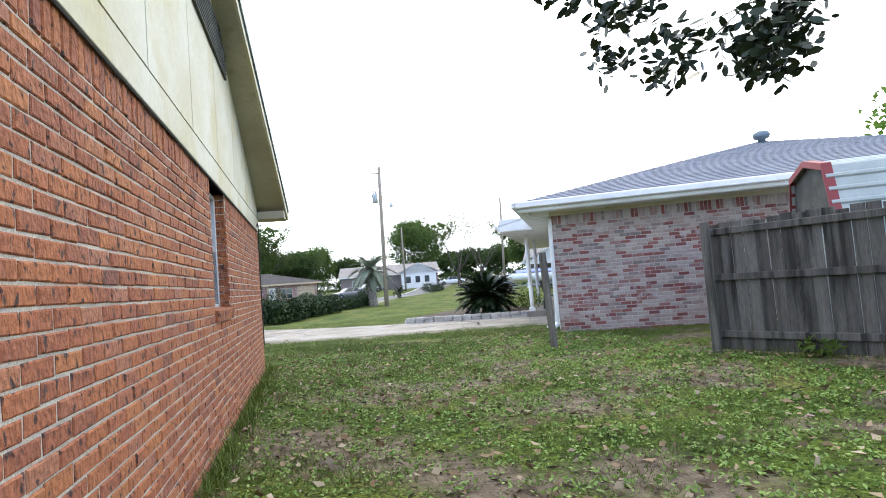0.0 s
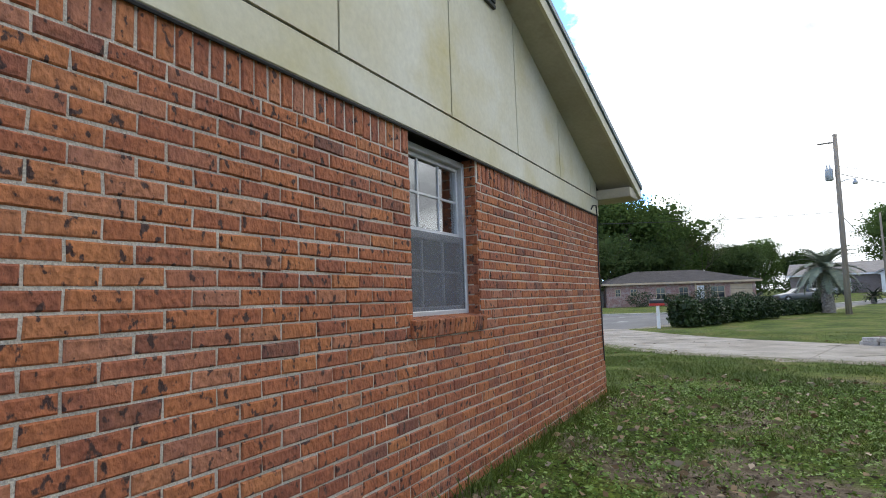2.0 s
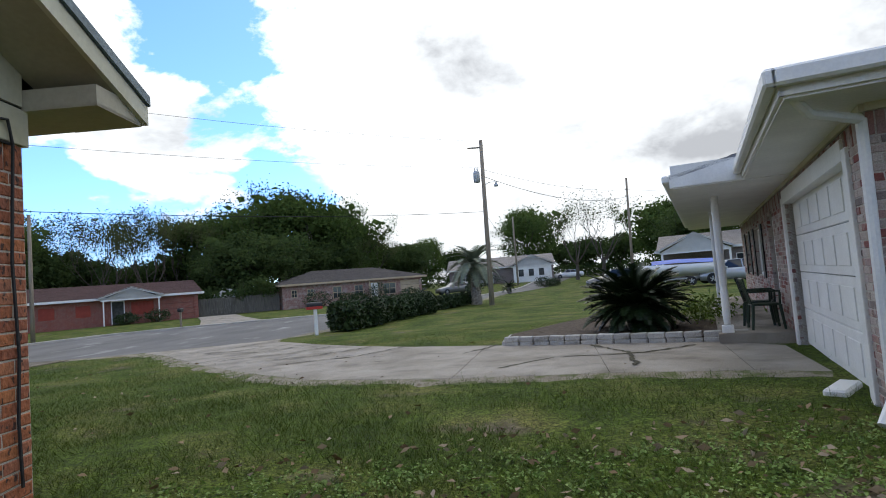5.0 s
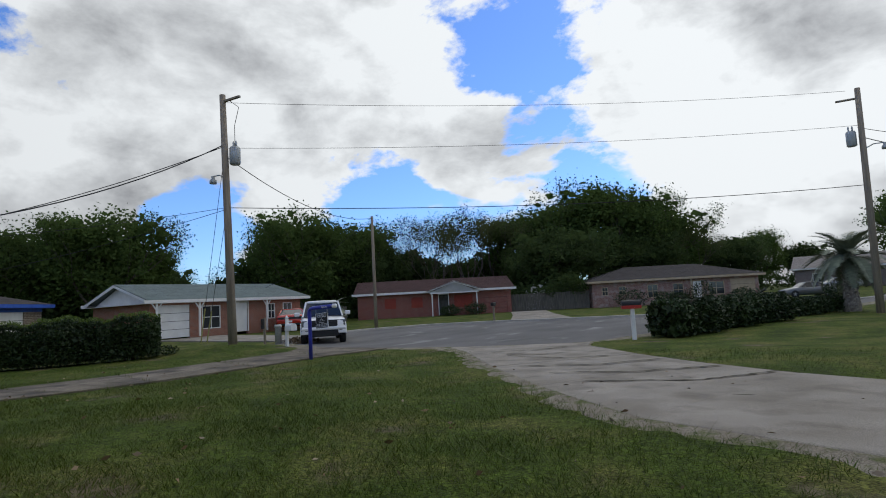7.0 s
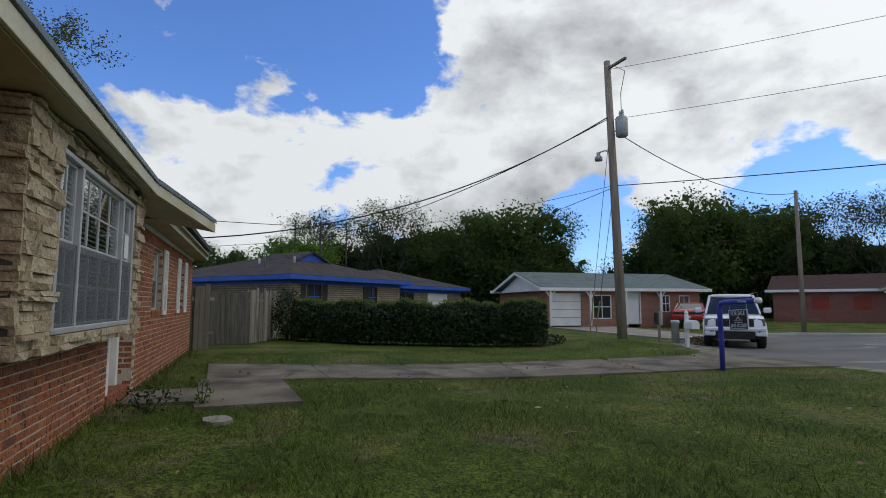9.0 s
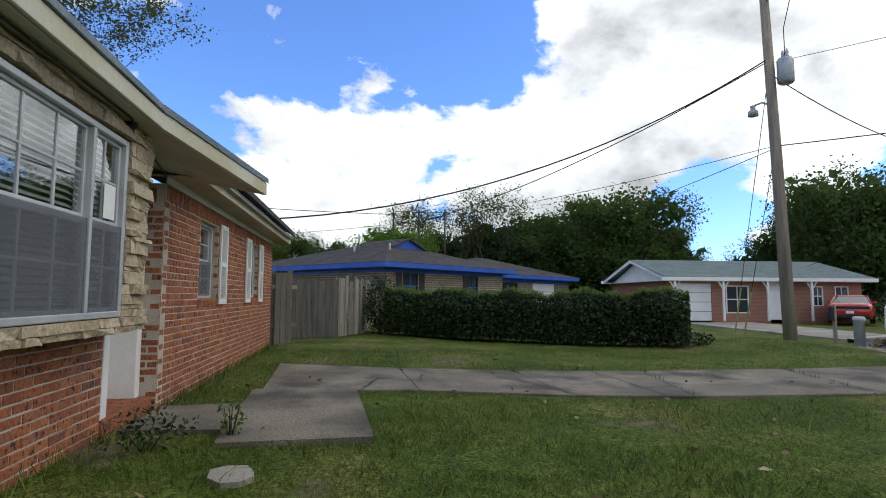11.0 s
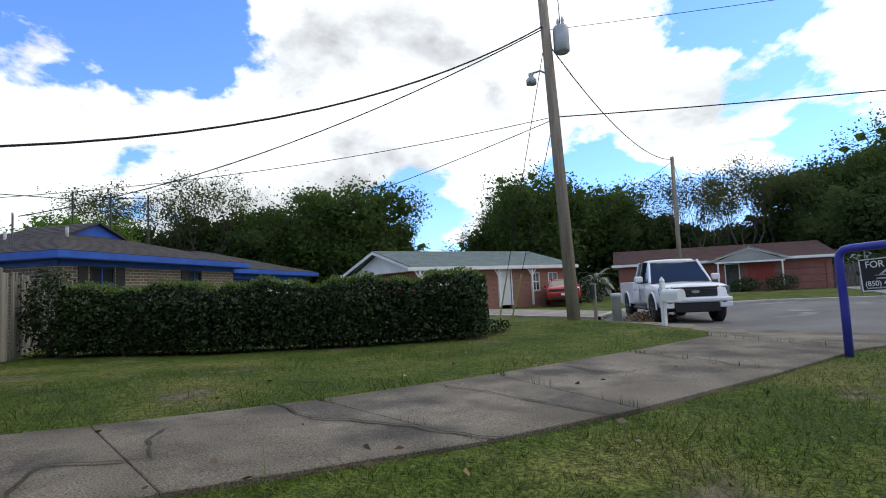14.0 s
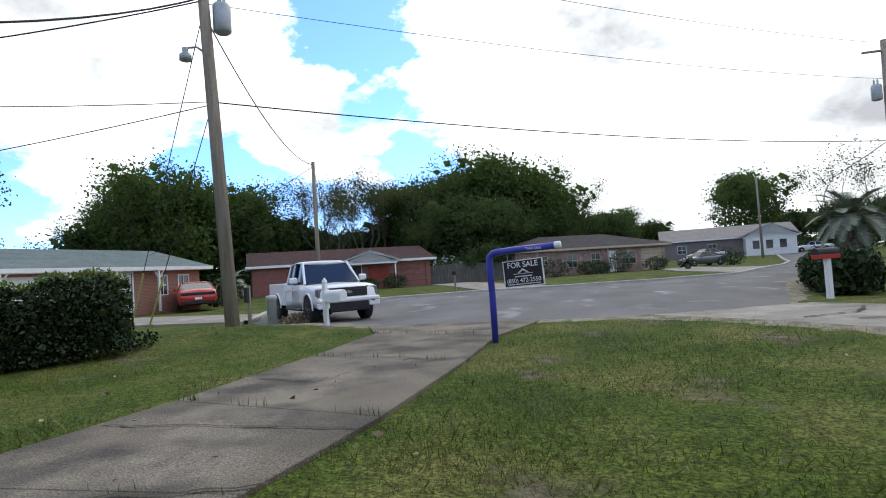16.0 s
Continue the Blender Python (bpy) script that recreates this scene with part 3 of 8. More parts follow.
P_ROAD = ROAD_L + ROAD_R[::-1]
P_DN, P_DO = strip_poly(DRIVE_N), strip_poly(DRIVE_OWN)
P_WALKSLAB = [(-10.28, 1.4), (-9.4, 1.4), (-9.35, 0.62), (-8.3, 0.56), (-8.2, 1.4), (-7.75, 1.42), (-7.73, 2.64), (-10.2, 2.62)]

# one sheet to the horizon: fine near the walk, coarse far off
gx = sorted({*np.arange(-60, 60.1, 2.0), *np.arange(-26, 14, 0.5), -3000, -1200, -500, -220, -110, 110, 220, 500, 1200, 3000})
gy = sorted({*np.arange(-40, 140.1, 2.0), *np.arange(-14, 16, 0.5), -3000, -1200, -400, -120, 220, 500, 1200, 3000})
rng0 = np.random.default_rng(3)
gv = []
for y in gy:
    for x in gx:
        near = abs(x) < 40 and -30 < y < 60
        gv.append((x, y, zg(x, y) + (0.018 * noise.noise(Vector((x * 0.7, y * 0.7, 0))) - 0.012 if near else -0.03)))
nx = len(gx)
gf = [(j * nx + i, j * nx + i + 1, (j + 1) * nx + i + 1, (j + 1) * nx + i) for j in range(len(gy) - 1) for i in range(nx - 1)]


def ground_mat():
    m = bpy.data.materials.new("lawn_soil")
    m.use_nodes = True
    n, l = m.node_tree.nodes, m.node_tree.links
    b = n["Principled BSDF"]
    geo = n.new("ShaderNodeNewGeometry")

    def ns(scale, detail=6):
        t = n.new("ShaderNodeTexNoise")
        t.inputs["Scale"].default_value, t.inputs["Detail"].default_value = scale, detail
        l.new(geo.outputs["Position"], t.inputs["Vector"])
        return t.outputs["Fac"]

    g = ramp(n, [(0.30, (0.036, 0.056, 0.008)), (0.47, (0.062, 0.092, 0.011)), (0.68, (0.135, 0.13, 0.036))])
    l.new(ns(0.75, 14), g.inputs[0])
    soil = ramp(n, [(0.35, (0.07, 0.05, 0.034)), (0.65, (0.20, 0.16, 0.112))])
    l.new(ns(7), soil.inputs[0])
    fine = n.new("ShaderNodeMapRange")
    fine.inputs[1].default_value, fine.inputs[2].default_value = 0.35, 0.65
    fine.inputs[3].default_value, fine.inputs[4].default_value = 0.35, 1.65
    fn = ns(38)
    l.new(fn, fine.inputs[0])
    clump = n.new("ShaderNodeMapRange")
    clump.inputs[1].default_value, clump.inputs[2].default_value = 0.36, 0.64
    clump.inputs[3].default_value, clump.inputs[4].default_value = 0.72, 1.28
    l.new(ns(10, 3), clump.inputs[0])
    both = n.new("ShaderNodeMath")
    both.operation = "MULTIPLY"
    l.new(fine.outputs[0], both.inputs[0])
    l.new(clump.outputs[0], both.inputs[1])
    sc = n.new("ShaderNodeVectorMath")
    sc.operation = "SCALE"
    l.new(g.outputs[0], sc.inputs[0])
    l.new(both.outputs[0], sc.inputs[3])
    # bare earth: broad patches, most of it in the side yard
    sep = n.new("ShaderNodeSeparateXYZ")
    l.new(geo.outputs["Position"], sep.inputs[0])
    side = n.new("ShaderNodeMapRange")
    side.inputs[1].default_value, side.inputs[2].default_value = 2.5, -3.0
    side.inputs[3].default_value, side.inputs[4].default_value = 0.0, 0.13
    l.new(sep.outputs[1], side.inputs[0])
    add = n.new("ShaderNodeMath")
    l.new(ns(0.8, 9), add.inputs[0])
    l.new(side.outputs[0], add.inputs[1])
    bare = n.new("ShaderNodeMapRange")
    bare.inputs[1].default_value, bare.inputs[2].default_value = 0.60, 0.70
    l.new(add.outputs[0], bare.inputs[0])
    mx = n.new("ShaderNodeMix")
    mx.data_type = "RGBA"
    l.new(bare.outputs[0], mx.inputs[0])
    l.new(sc.outputs[0], mx.inputs[6])
    l.new(soil.outputs[0], mx.inputs[7])
    l.new(mx.outputs[2], b.inputs["Base Color"])
    b.inputs["Roughness"].default_value, b.inputs["Specular IOR Level"].default_value = 0.95, 0.15
    bp = n.new("ShaderNodeBump")
    bp.inputs["Strength"].default_value, bp.inputs["Distance"].default_value = 0.8, 0.03
    l.new(fn, bp.inputs["Height"])
    l.new(bp.outputs[0], b.inputs["Normal"])
    return m


M_ground = ground_mat()
gm = MB().add(gv, gf)
structure("ground", gm, M_ground, "mown lawn with dry and bare earthy patches", "ground", smooth=True)


def resample(line, step):
    out = []
    for a, b in zip(line, line[1:]):
        k = max(1, int(math.hypot(b[0] - a[0], b[1] - a[1]) / step))
        out += [(a[0] + (b[0] - a[0]) * i / k, a[1] + (b[1] - a[1]) * i / k) for i in range(k)]
    return out + [line[-1]]


road = MB()
for i in range(len(ROAD_L) - 1):
    for k in range(4):
        t0, t1 = k / 4, (k + 1) / 4
        for j in range(4):
            s0, s1 = j / 4, (j + 1) / 4
            q = []
            for s, t in ((s0, t0), (s1, t0), (s1, t1), (s0, t1)):
                la = [ROAD_L[i][c] * (1 - t) + ROAD_L[i + 1][c] * t for c in (0, 1)]
                ra = [ROAD_R[i][c] * (1 - t) + ROAD_R[i + 1][c] * t for c in (0, 1)]
                x, y = la[0] * (1 - s) + ra[0] * s, la[1] * (1 - s) + ra[1] * s
                q.append((x, y, zg(x, y) + 0.014))
            road.add(q, [(0, 1, 2, 3)])
structure("road", road, M_road, "worn grey asphalt street with pale patches", "road")

kerb = MB()
line = resample(ROAD_L, 1.5)
for (ax, ay), (bx, by) in zip(line, line[1:]):
    d = Vector((bx - ax, by - ay)).normalized()
    n2 = Vector((-d.y, d.x)) * 0.22
    kerb.add([(ax, ay, zg(ax, ay) - 0.05), (bx, by, zg(bx, by) - 0.05), (bx, by, zg(bx, by) + 0.11), (ax, ay, zg(ax, ay) + 0.11),
              (bx + n2.x, by + n2.y, zg(bx, by) + 0.12), (ax + n2.x, ay + n2.y, zg(ax, ay) + 0.12),
              (bx + n2.x, by + n2.y, zg(bx, by) - 0.05), (ax + n2.x, ay + n2.y, zg(ax, ay) - 0.05)],
             [(0, 1, 2, 3), (3, 2, 4, 5), (5, 4, 6, 7)])
structure("kerb", kerb, M_kerb, "pale concrete kerb along the street", "kerb")


def slab_drive(name, rows, mat, label, gap=0.007, rise=0.018, cols=1, seed=1):
    """Concrete panels, laid row by row; each is a piece."""
    rng = random.Random(seed)
    root = thing(name, Matrix(), label, "driveway", kind="structure")
    for (a0, b0), (a1, b1) in zip(rows, rows[1:]):
        for c in range(cols):
            u0, u1 = c / cols, (c + 1) / cols
            q = [Vector(a0).lerp(Vector(b0), u0), Vector(a0).lerp(Vector(b0), u1), Vector(a1).lerp(Vector(b1), u1), Vector(a1).lerp(Vector(b1), u0)]
            mid = sum(q, Vector((0, 0))) / 4
            q = [p + (mid - p).normalized() * gap for p in q]
            area = sum(q[i].x * q[(i + 1) % 4].y - q[(i + 1) % 4].x * q[i].y for i in range(4))
            if area < 0:
                q = q[::-1]
            lift = rng.uniform(-0.004, 0.004)
            mb = MB()
            top = [(p.x, p.y, zg(p.x, p.y) + rise + lift) for p in q]
            ins = [(p[0] + (mid.x - p[0]) * 0.008, p[1] + (mid.y - p[1]) * 0.008, p[2] + 0.006) for p in top]
            bot = [(p.x, p.y, zg(p.x, p.y) - 0.12) for p in q]
            mb.add(bot + top + ins, [(8, 9, 10, 11)] + [(i, (i + 1) % 4, 4 + (i + 1) % 4, 4 + i) for i in range(4)]
                   + [(4 + i, 4 + (i + 1) % 4, 8 + (i + 1) % 4, 8 + i) for i in range(4)])
            part("slab", mb, mat, root)
    return root


def cracks(root, paths, width=0.035, rise=0.040):
    for pts in paths:
        rng = random.Random(len(pts) + int(pts[0][0] * 100))
        fine = []
        for a, b in zip(pts, pts[1:]):
            k = max(2, int(math.dist(a, b) / 0.12))
            fine += [(a[0] + (b[0] - a[0]) * i / k + rng.uniform(-0.035, 0.035), a[1] + (b[1] - a[1]) * i / k + rng.uniform(-0.035, 0.035)) for i in range(k)]
        fine.append(pts[-1])
        mb = MB()
        vs = []
        for i, p in enumerate(fine):
            q, r = fine[max(i - 1, 0)], fine[min(i + 1, len(fine) - 1)]
            d = Vector((r[0] - q[0], r[1] - q[1])).normalized()
            w = width * rng.uniform(0.3, 1.0)
            z = zg(*p) + rise
            vs += [(p[0] - d.y * w, p[1] + d.x * w, z), (p[0] + d.y * w, p[1] - d.x * w, z)]
        mb.add(vs, [(2 * i, 2 * i + 1, 2 * i + 3, 2 * i + 2) for i in range(len(fine) - 1)])
        part("crack", mb, M_crack, root, "dirt-filled crack")




def verge(line_pts, w, label, seed):
    """A ragged sandy strip along an edge."""
    rng = random.Random(seed)
    pts = resample(line_pts, 0.25)
    vs = []
    for i, p in enumerate(pts):
        q, r = pts[max(i - 1, 0)], pts[min(i + 1, len(pts) - 1)]
        d = Vector((r[0] - q[0], r[1] - q[1])).normalized()
        a, b = w * rng.uniform(0.1, 0.9), w * rng.uniform(0.35, 1.0)
        z = zg(*p)
        dip = 0.035 if w < 0.3 else 0.016
        vs += [(p[0] - d.y * a, p[1] + d.x * a, z - dip), (p[0], p[1], z + 0.022), (p[0] + d.y * b, p[1] - d.x * b, z - dip)]
    mb = MB().add(vs, [f for i in range(len(pts) - 1) for f in ((3 * i, 3 * i + 3, 3 * i + 4, 3 * i + 1), (3 * i + 1, 3 * i + 4, 3 * i + 5, 3 * i + 2))])
    structure("verge", mb, M_sand, label, "verge")


verge(ROAD_R[:9], 0.7, "ragged sandy edge between lawn and asphalt", 4)
verge([a for a, b in DRIVE_N], 0.5, "sandy worn edge beside the concrete drive", 5)
verge([b for a, b in DRIVE_N][:6], 0.12, "sandy worn edge beside the concrete drive", 6)
dn = slab_drive("neighbour_driveway", DRIVE_N, M_conc, "pale cracked concrete driveway beside the lawn", seed=2)
cracks(dn, [[(1.1, 7.4), (2.6, 7.3), (3.3, 8.0), (3.6, 8.5)], [(-3.6, 11.6), (-2.2, 11.2), (-1.4, 11.7)], [(-2.6, 9.8), (-1.2, 10.2), (-0.2, 11.2)],
            [(-1.8, 9.0), (-0.4, 9.3), (0.8, 10.2)], [(-0.9, 8.2), (0.6, 8.5), (1.6, 9.6)], [(5.0, 4.4), (5.4, 5.8), (5.2, 7.2)], [(-4.4, 12.4), (-3.4, 12.9), (-2.9, 13.8)],
            [(3.2, 5.2), (4.2, 5.9), (5.6, 5.6), (6.6, 6.0)], [(-3.8, 12.0), (-3.0, 11.9), (-2.4, 12.4)]], 0.045)
do = slab_drive("own_driveway", DRIVE_OWN, M_pave, "weathered exposed-aggregate driveway with grassy joints", gap=0.003, seed=5)
cracks(do, [[(-10.19, 2.68), (-10.6, 2.85), (-11.06, 3.0), (-10.76, 3.5), (-11.41, 3.67), (-11.57, 3.8)], [(-12.0, 4.84), (-11.57, 4.8), (-11.05, 4.72), (-10.74, 4.94)],
            [(-11.65, 6.46), (-10.7, 6.48), (-10.03, 6.43), (-9.45, 6.38)], [(-10.84, 4.91), (-10.51, 5.04), (-9.96, 5.17), (-9.52, 5.33)],
            [(-11.4, 8.41), (-10.54, 8.1), (-10.4, 8.6)], [(-11.5, 10.0), (-10.4, 9.7), (-9.3, 9.35)]], 0.016)
ws = MB().prism([p for p in P_WALKSLAB], -0.1, 0.03)
structure("pavement", ws, M_pave, "weathered concrete path to the front door", "path")
slab_drive("maroon_house_driveway", [((-12.3, 32.6), (-8.4, 33.6)), ((-15.4, 40.6), (-12.4, 41.6)), ((-19.2, 49.4), (-16.2, 50.8))], M_conc, "pale concrete driveway across the street", 0.02, 0.05)
slab_drive("cottage_driveway", [((-17.6, 18.6), (-19.2, 22.2)), ((-22, 19.2), (-23, 23.2)), ((-29.7, 20.3), (-29.3, 24.6))], M_conc, "pale concrete driveway across the street", 0.02, 0.05)
slab_drive("hip_house_driveway", [((2.0, 38.5), (6.0, 45.0)), ((0.0, 46), (4.0, 50)), ((0.5, 57.5), (3.8, 58.8))], M_conc, "pale concrete driveway across the street", 0.02, 0.05)

# ---- the brick house that the walk goes round ----
ZT = 2.27
MS = pose(0, 0, 0, 0, 0, -90)        # side wall: local x runs back, faces +x
MF = pose(0, 0, 0, 0, 0, -3.2)       # front walls face +y
OWN = (M_brick, M_mortar)


def roof_plane(mb, a, b, c, d, courses=24, lip=0.012, thick=0.05):
    """A shingled plane from the eave a-b to the top d-c, in overlapping courses."""
    a, b, c, d = map(Vector, (a, b, c, d))
    nrm = (b - a).cross(d - a).normalized()
    if nrm.z < 0:
        nrm = -nrm
    vs, fs = [], []
    for i in range(courses):
        t = i / courses
        p, q = a.lerp(d, t), b.lerp(c, t)
        vs += [p, q, p + nrm * lip, q + nrm * lip]
        o = 4 * i
        fs += [(o, o + 1, o + 3, o + 2), (o + 2, o + 3, o + 5, o + 4)]
    o = 4 * courses
    vs += [d, c, a - nrm * thick, b - nrm * thick, c - nrm * thick, d - nrm * thick]
    fs += [(o + 5, o + 4, o + 3, o + 2), (0, o + 2, o + 3, 1), (o + 1, o + 4, o + 5, o), (0, o, o + 5, o + 2), (1, o + 3, o + 4, o + 1)]
    mb.add(vs, fs)


def sash_window(name, m, x0, x1, z0, z1, cols, rows, label, recess=0.10, screen=True, blinds=False, frame_mat=None, sill=None, units=None, group=""):
    """A hung window in an opening of a wall that faces +y: outer frame, two sashes with bars, panes, a dark box for the
    unlit room behind.
    """
    fm = frame_mat or M_alu
    root = thing(name, m, label, "window", group, "structure")
    y = -recess
    fr = MB()
    t = 0.045
    for a, b, c, d in ((x0, x0 + t, z0, z1), (x1 - t, x1, z0, z1), (x0 + t, x1 - t, z0, z0 + t), (x0 + t, x1 - t, z1 - t, z1)):
        fr.box(a, b, y - 0.05, y + 0.03, c, d, 0.006)
    part("window_frame", fr, fm, root)
    cells = units or [(x0 + t, x1 - t, cols)]
    mid = (z0 + z1) / 2
    for ui, (ua, ub, cols) in enumerate(cells):
        if ui:
            part("mullion", MB().box(ua - 0.035, ua + 0.0, y - 0.05, y + 0.035, z0 + t, z1 - t, 0.006), fm, root)
        for zi, (za, zb, yy) in enumerate(((z0 + t, mid, y), (mid, z1 - t, y - 0.02))):
            s = MB()
            w = 0.028
            for a, b, c, d in ((ua, ua + w, za, zb), (ub - w, ub, za, zb), (ua + w, ub - w, za, za + w), (ua + w, ub - w, zb - w - (0.02 if zi == 0 else 0), zb)):
                s.box(a, b, yy - 0.02, yy + 0.012, c, d, 0.004)
            part("sash", s, fm, root)
            bars = MB()
            for k in range(1, cols):
                x = ua + (ub - ua) * k / cols
                bars.box(x - 0.009, x + 0.009, yy - 0.012, yy + 0.006, za + w, zb - w, 0.003)
            for k in range(1, rows):
                z = za + (zb - za) * k / rows
                bars.box(ua + w, ub - w, yy - 0.010, yy + 0.004, z - 0.009, z + 0.009, 0.003)
            part("glazing_bars", bars, fm, root)
            for k in range(cols):
                xa, xb = ua + (ub - ua) * k / cols, ua + (ub - ua) * (k + 1) / cols
                for r in range(rows):
                    ra, rb = za + (zb - za) * r / rows, za + (zb - za) * (r + 1) / rows
                    p = part("pane", MB().box(xa + 0.004, xb - 0.004, yy - 0.006, yy - 0.003, ra + 0.004, rb - 0.004), M_glass, root)
                    p.visible_shadow = False
            if screen and zi == 0:
                part("insect_screen", MB().box(ua, ub, y + 0.016, y + 0.018, za, zb), M_screen, root, "grey insect screen")
    if blinds:
            bl = thing("venetian_blind", Matrix(), "", "")
            bl.parent = root
            n = int((z1 - z0 - 0.1) / 0.045)
            for ua, ub, cols in cells:
                sm = MB().box(0, ub - ua - 0.03, -0.022, 0.022, -0.0015, 0.0015).mesh("slat", M_blind)
                for k in range(n):
                    ob = new("slat", sm)
                    ob.parent = bl
                    ob.matrix_basis = pose(ua + 0.015, y - 0.09, z0 + 0.07 + 0.045 * k, -42, 0, 0)
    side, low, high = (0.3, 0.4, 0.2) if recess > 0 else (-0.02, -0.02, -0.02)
    # closed box behind the panes; the room's dimness is put into its dark colour
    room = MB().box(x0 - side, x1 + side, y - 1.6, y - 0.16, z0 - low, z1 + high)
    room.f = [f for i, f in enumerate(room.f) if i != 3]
    part("room_lining", room, M_room, root, "dark box standing for the unlit interior behind the glass")
    return root


# side wall, with its window
WX0, WX1, WZ0 = 3.62, 4.55, 1.115
side_open = [(WX0, WX1, WZ0, ZT)]
wall_side = brick_wall("wall_side", MS, 0.0, 11.2, -0.1, ZT, side_open, OWN, "orange-red brick gable wall with pale mortar", near=(4.6, 0, 1.1), seed=4)
sash_window("window_1", MS, WX0, WX1, WZ0, ZT - 0.02, 3, 2, "aluminium hung window with a screened lower sash in brick", recess=0.13)
jamb = MB()
for k in range(16):
    z = WZ0 + 0.0735 * k
    for xx in (WX0, WX1 - 0.012):
        jamb.box(xx, xx + 0.012, -0.118, -0.012, z + 0.005, min(z + 0.068, ZT), 0.002)
part("jamb_bricks", jamb, M_brick, wall_side, kind="stuff")
sill = thing("window_sill", MS, "sloping rowlock brick sill below the side window", "sill", kind="structure")
for k in range(14):
    x = WX0 - 0.03 + k * 0.0712
    part("brick", MB().box(0, 0.064, -0.13, 0.035, -0.105, 0.0, 0.005), M_brick, sill, at=pose(x, 0, WZ0 + 0.0, -8, 0, 0))

# front walls
wall_front = brick_wall("wall_front", MF, -4.62, -0.065, -0.1, ZT, [], OWN, "orange-red brick front wall", near=(-4.4, 0, 0.5), keep=160, seed=8)
brick_wall("wall_front_2", MF, -8.22, -4.63, -0.1, 0.90, [], OWN, "orange-red brick below the stone-clad window", near=(-6.4, 0, 0.6), soldier=0, keep=300, seed=9)
MW = MF @ Matrix.Translation((0, 0.06, 0))
wing_open = [(-11.57, -10.67, 1.10, 2.12), (-14.74, -13.96, 1.10, 2.12)]
wall_wing = brick_wall("wall_front_3", MW, -16.55, -9.32, -0.15, ZT + 0.04, wing_open, OWN, "orange-red brick wing wall with two windows", near=(-11.5, 0, 0.9), seed=12)
for wi, (a, b, c, d) in enumerate(wing_open):
    sash_window(f"window_{wi + 2}", MW, a, b, c, d, 2, 2, "aluminium hung window in the brick wing", recess=0.11)
    s2 = thing("window_sill", MW, "rowlock brick sill below a wing window", "sill", kind="structure")
    for k in range(14):
        part("brick", MB().box(0, 0.062, -0.11, 0.02, -0.1, 0.0, 0.005), M_brick, s2, at=pose(a - 0.04 + k * 0.0705, 0, c, -8, 0, 0))
# return of the wing beside the door, and the wing's end
brick_wall("wall_return", MW @ pose(-9.32, 0, 0, 0, 0, -90), 0.0, 0.55, -0.1, ZT, [], OWN, "brick return beside the front door", keep=60, seed=15, depth=0.15)
brick_wall("wall_end", MW @ pose(-16.55, 0, 0, 0, 0, 90), -8.5, -0.06, -0.15, ZT, [], OWN, "brick end wall", keep=0, seed=16)
back = MB().box(-16.55, 0, -9.9, -9.7, -0.1, ZT + 0.3)
structure("wall_back", back, M_brick, "brick back wall", "wall", at=MF)
structure("wall_core", MB().box(-9.3, -8.2, -0.9, -0.75, -0.1, ZT), M_white, "white painted wall behind the door recess", "wall", at=MF)


def shutter(m, x0, x1, z0, z1):
    root = thing("shutter", m, "white louvred shutter fixed to the brick", "shutter", "wing shutters")
    f = MB()
    for a, b, c, d in ((x0, x0 + 0.05, z0, z1), (x1 - 0.05, x1, z0, z1), (x0 + 0.05, x1 - 0.05, z0, z0 + 0.07), (x0 + 0.05, x1 - 0.05, z1 - 0.07, z1),
                       (x0 + 0.05, x1 - 0.05, (z0 + z1) / 2 - 0.03, (z0 + z1) / 2 + 0.03)):
        f.box(a, b, 0.004, 0.034, c, d, 0.004)
    part("shutter_frame", f, M_white, root)
    sm = MB().box(x0 + 0.045, x1 - 0.045, -0.014, 0.014, -0.003, 0.003).mesh("louvre", M_white)
    k = int((z1 - z0 - 0.14) / 0.028)
    for i in range(k):
        z = z0 + 0.085 + i * 0.028
        if abs(z - (z0 + z1) / 2) > 0.035:
            ob = new("louvre", sm)
            ob.parent = root
            ob.matrix_basis = pose(0, 0.018, z, 50, 0, 0)


for a, b in ((-12.04, -11.62), (-13.92, -13.5), (-15.2, -14.78)):
    shutter(MW, a, b, 1.02, 2.17)

# stone-clad window surround
SN = 0.30
BX0, BX1 = -8.22, -4.6
WINX0, WINX1, WINZ0, WINZ1 = -7.78, -5.24, 0.99, 2.33
core = MB()
core.box(BX0, BX1, 0.0, SN - 0.04, 0.88, 0.99).box(BX0, BX1, 0.0, SN - 0.04, WINZ1 + 0.01, 2.46)
core.box(BX0, WINX0 - 0.01, 0.0, SN - 0.04, 0.99, WINZ1 + 0.01).box(WINX1 + 0.01, BX1, 0.0, SN - 0.04, 0.99, WINZ1 + 0.01)
surround = structure("stone_surround", core, M_groove, "buff ledge-stone facing round the picture window", "wall", at=MF)
rs = random.Random(21)


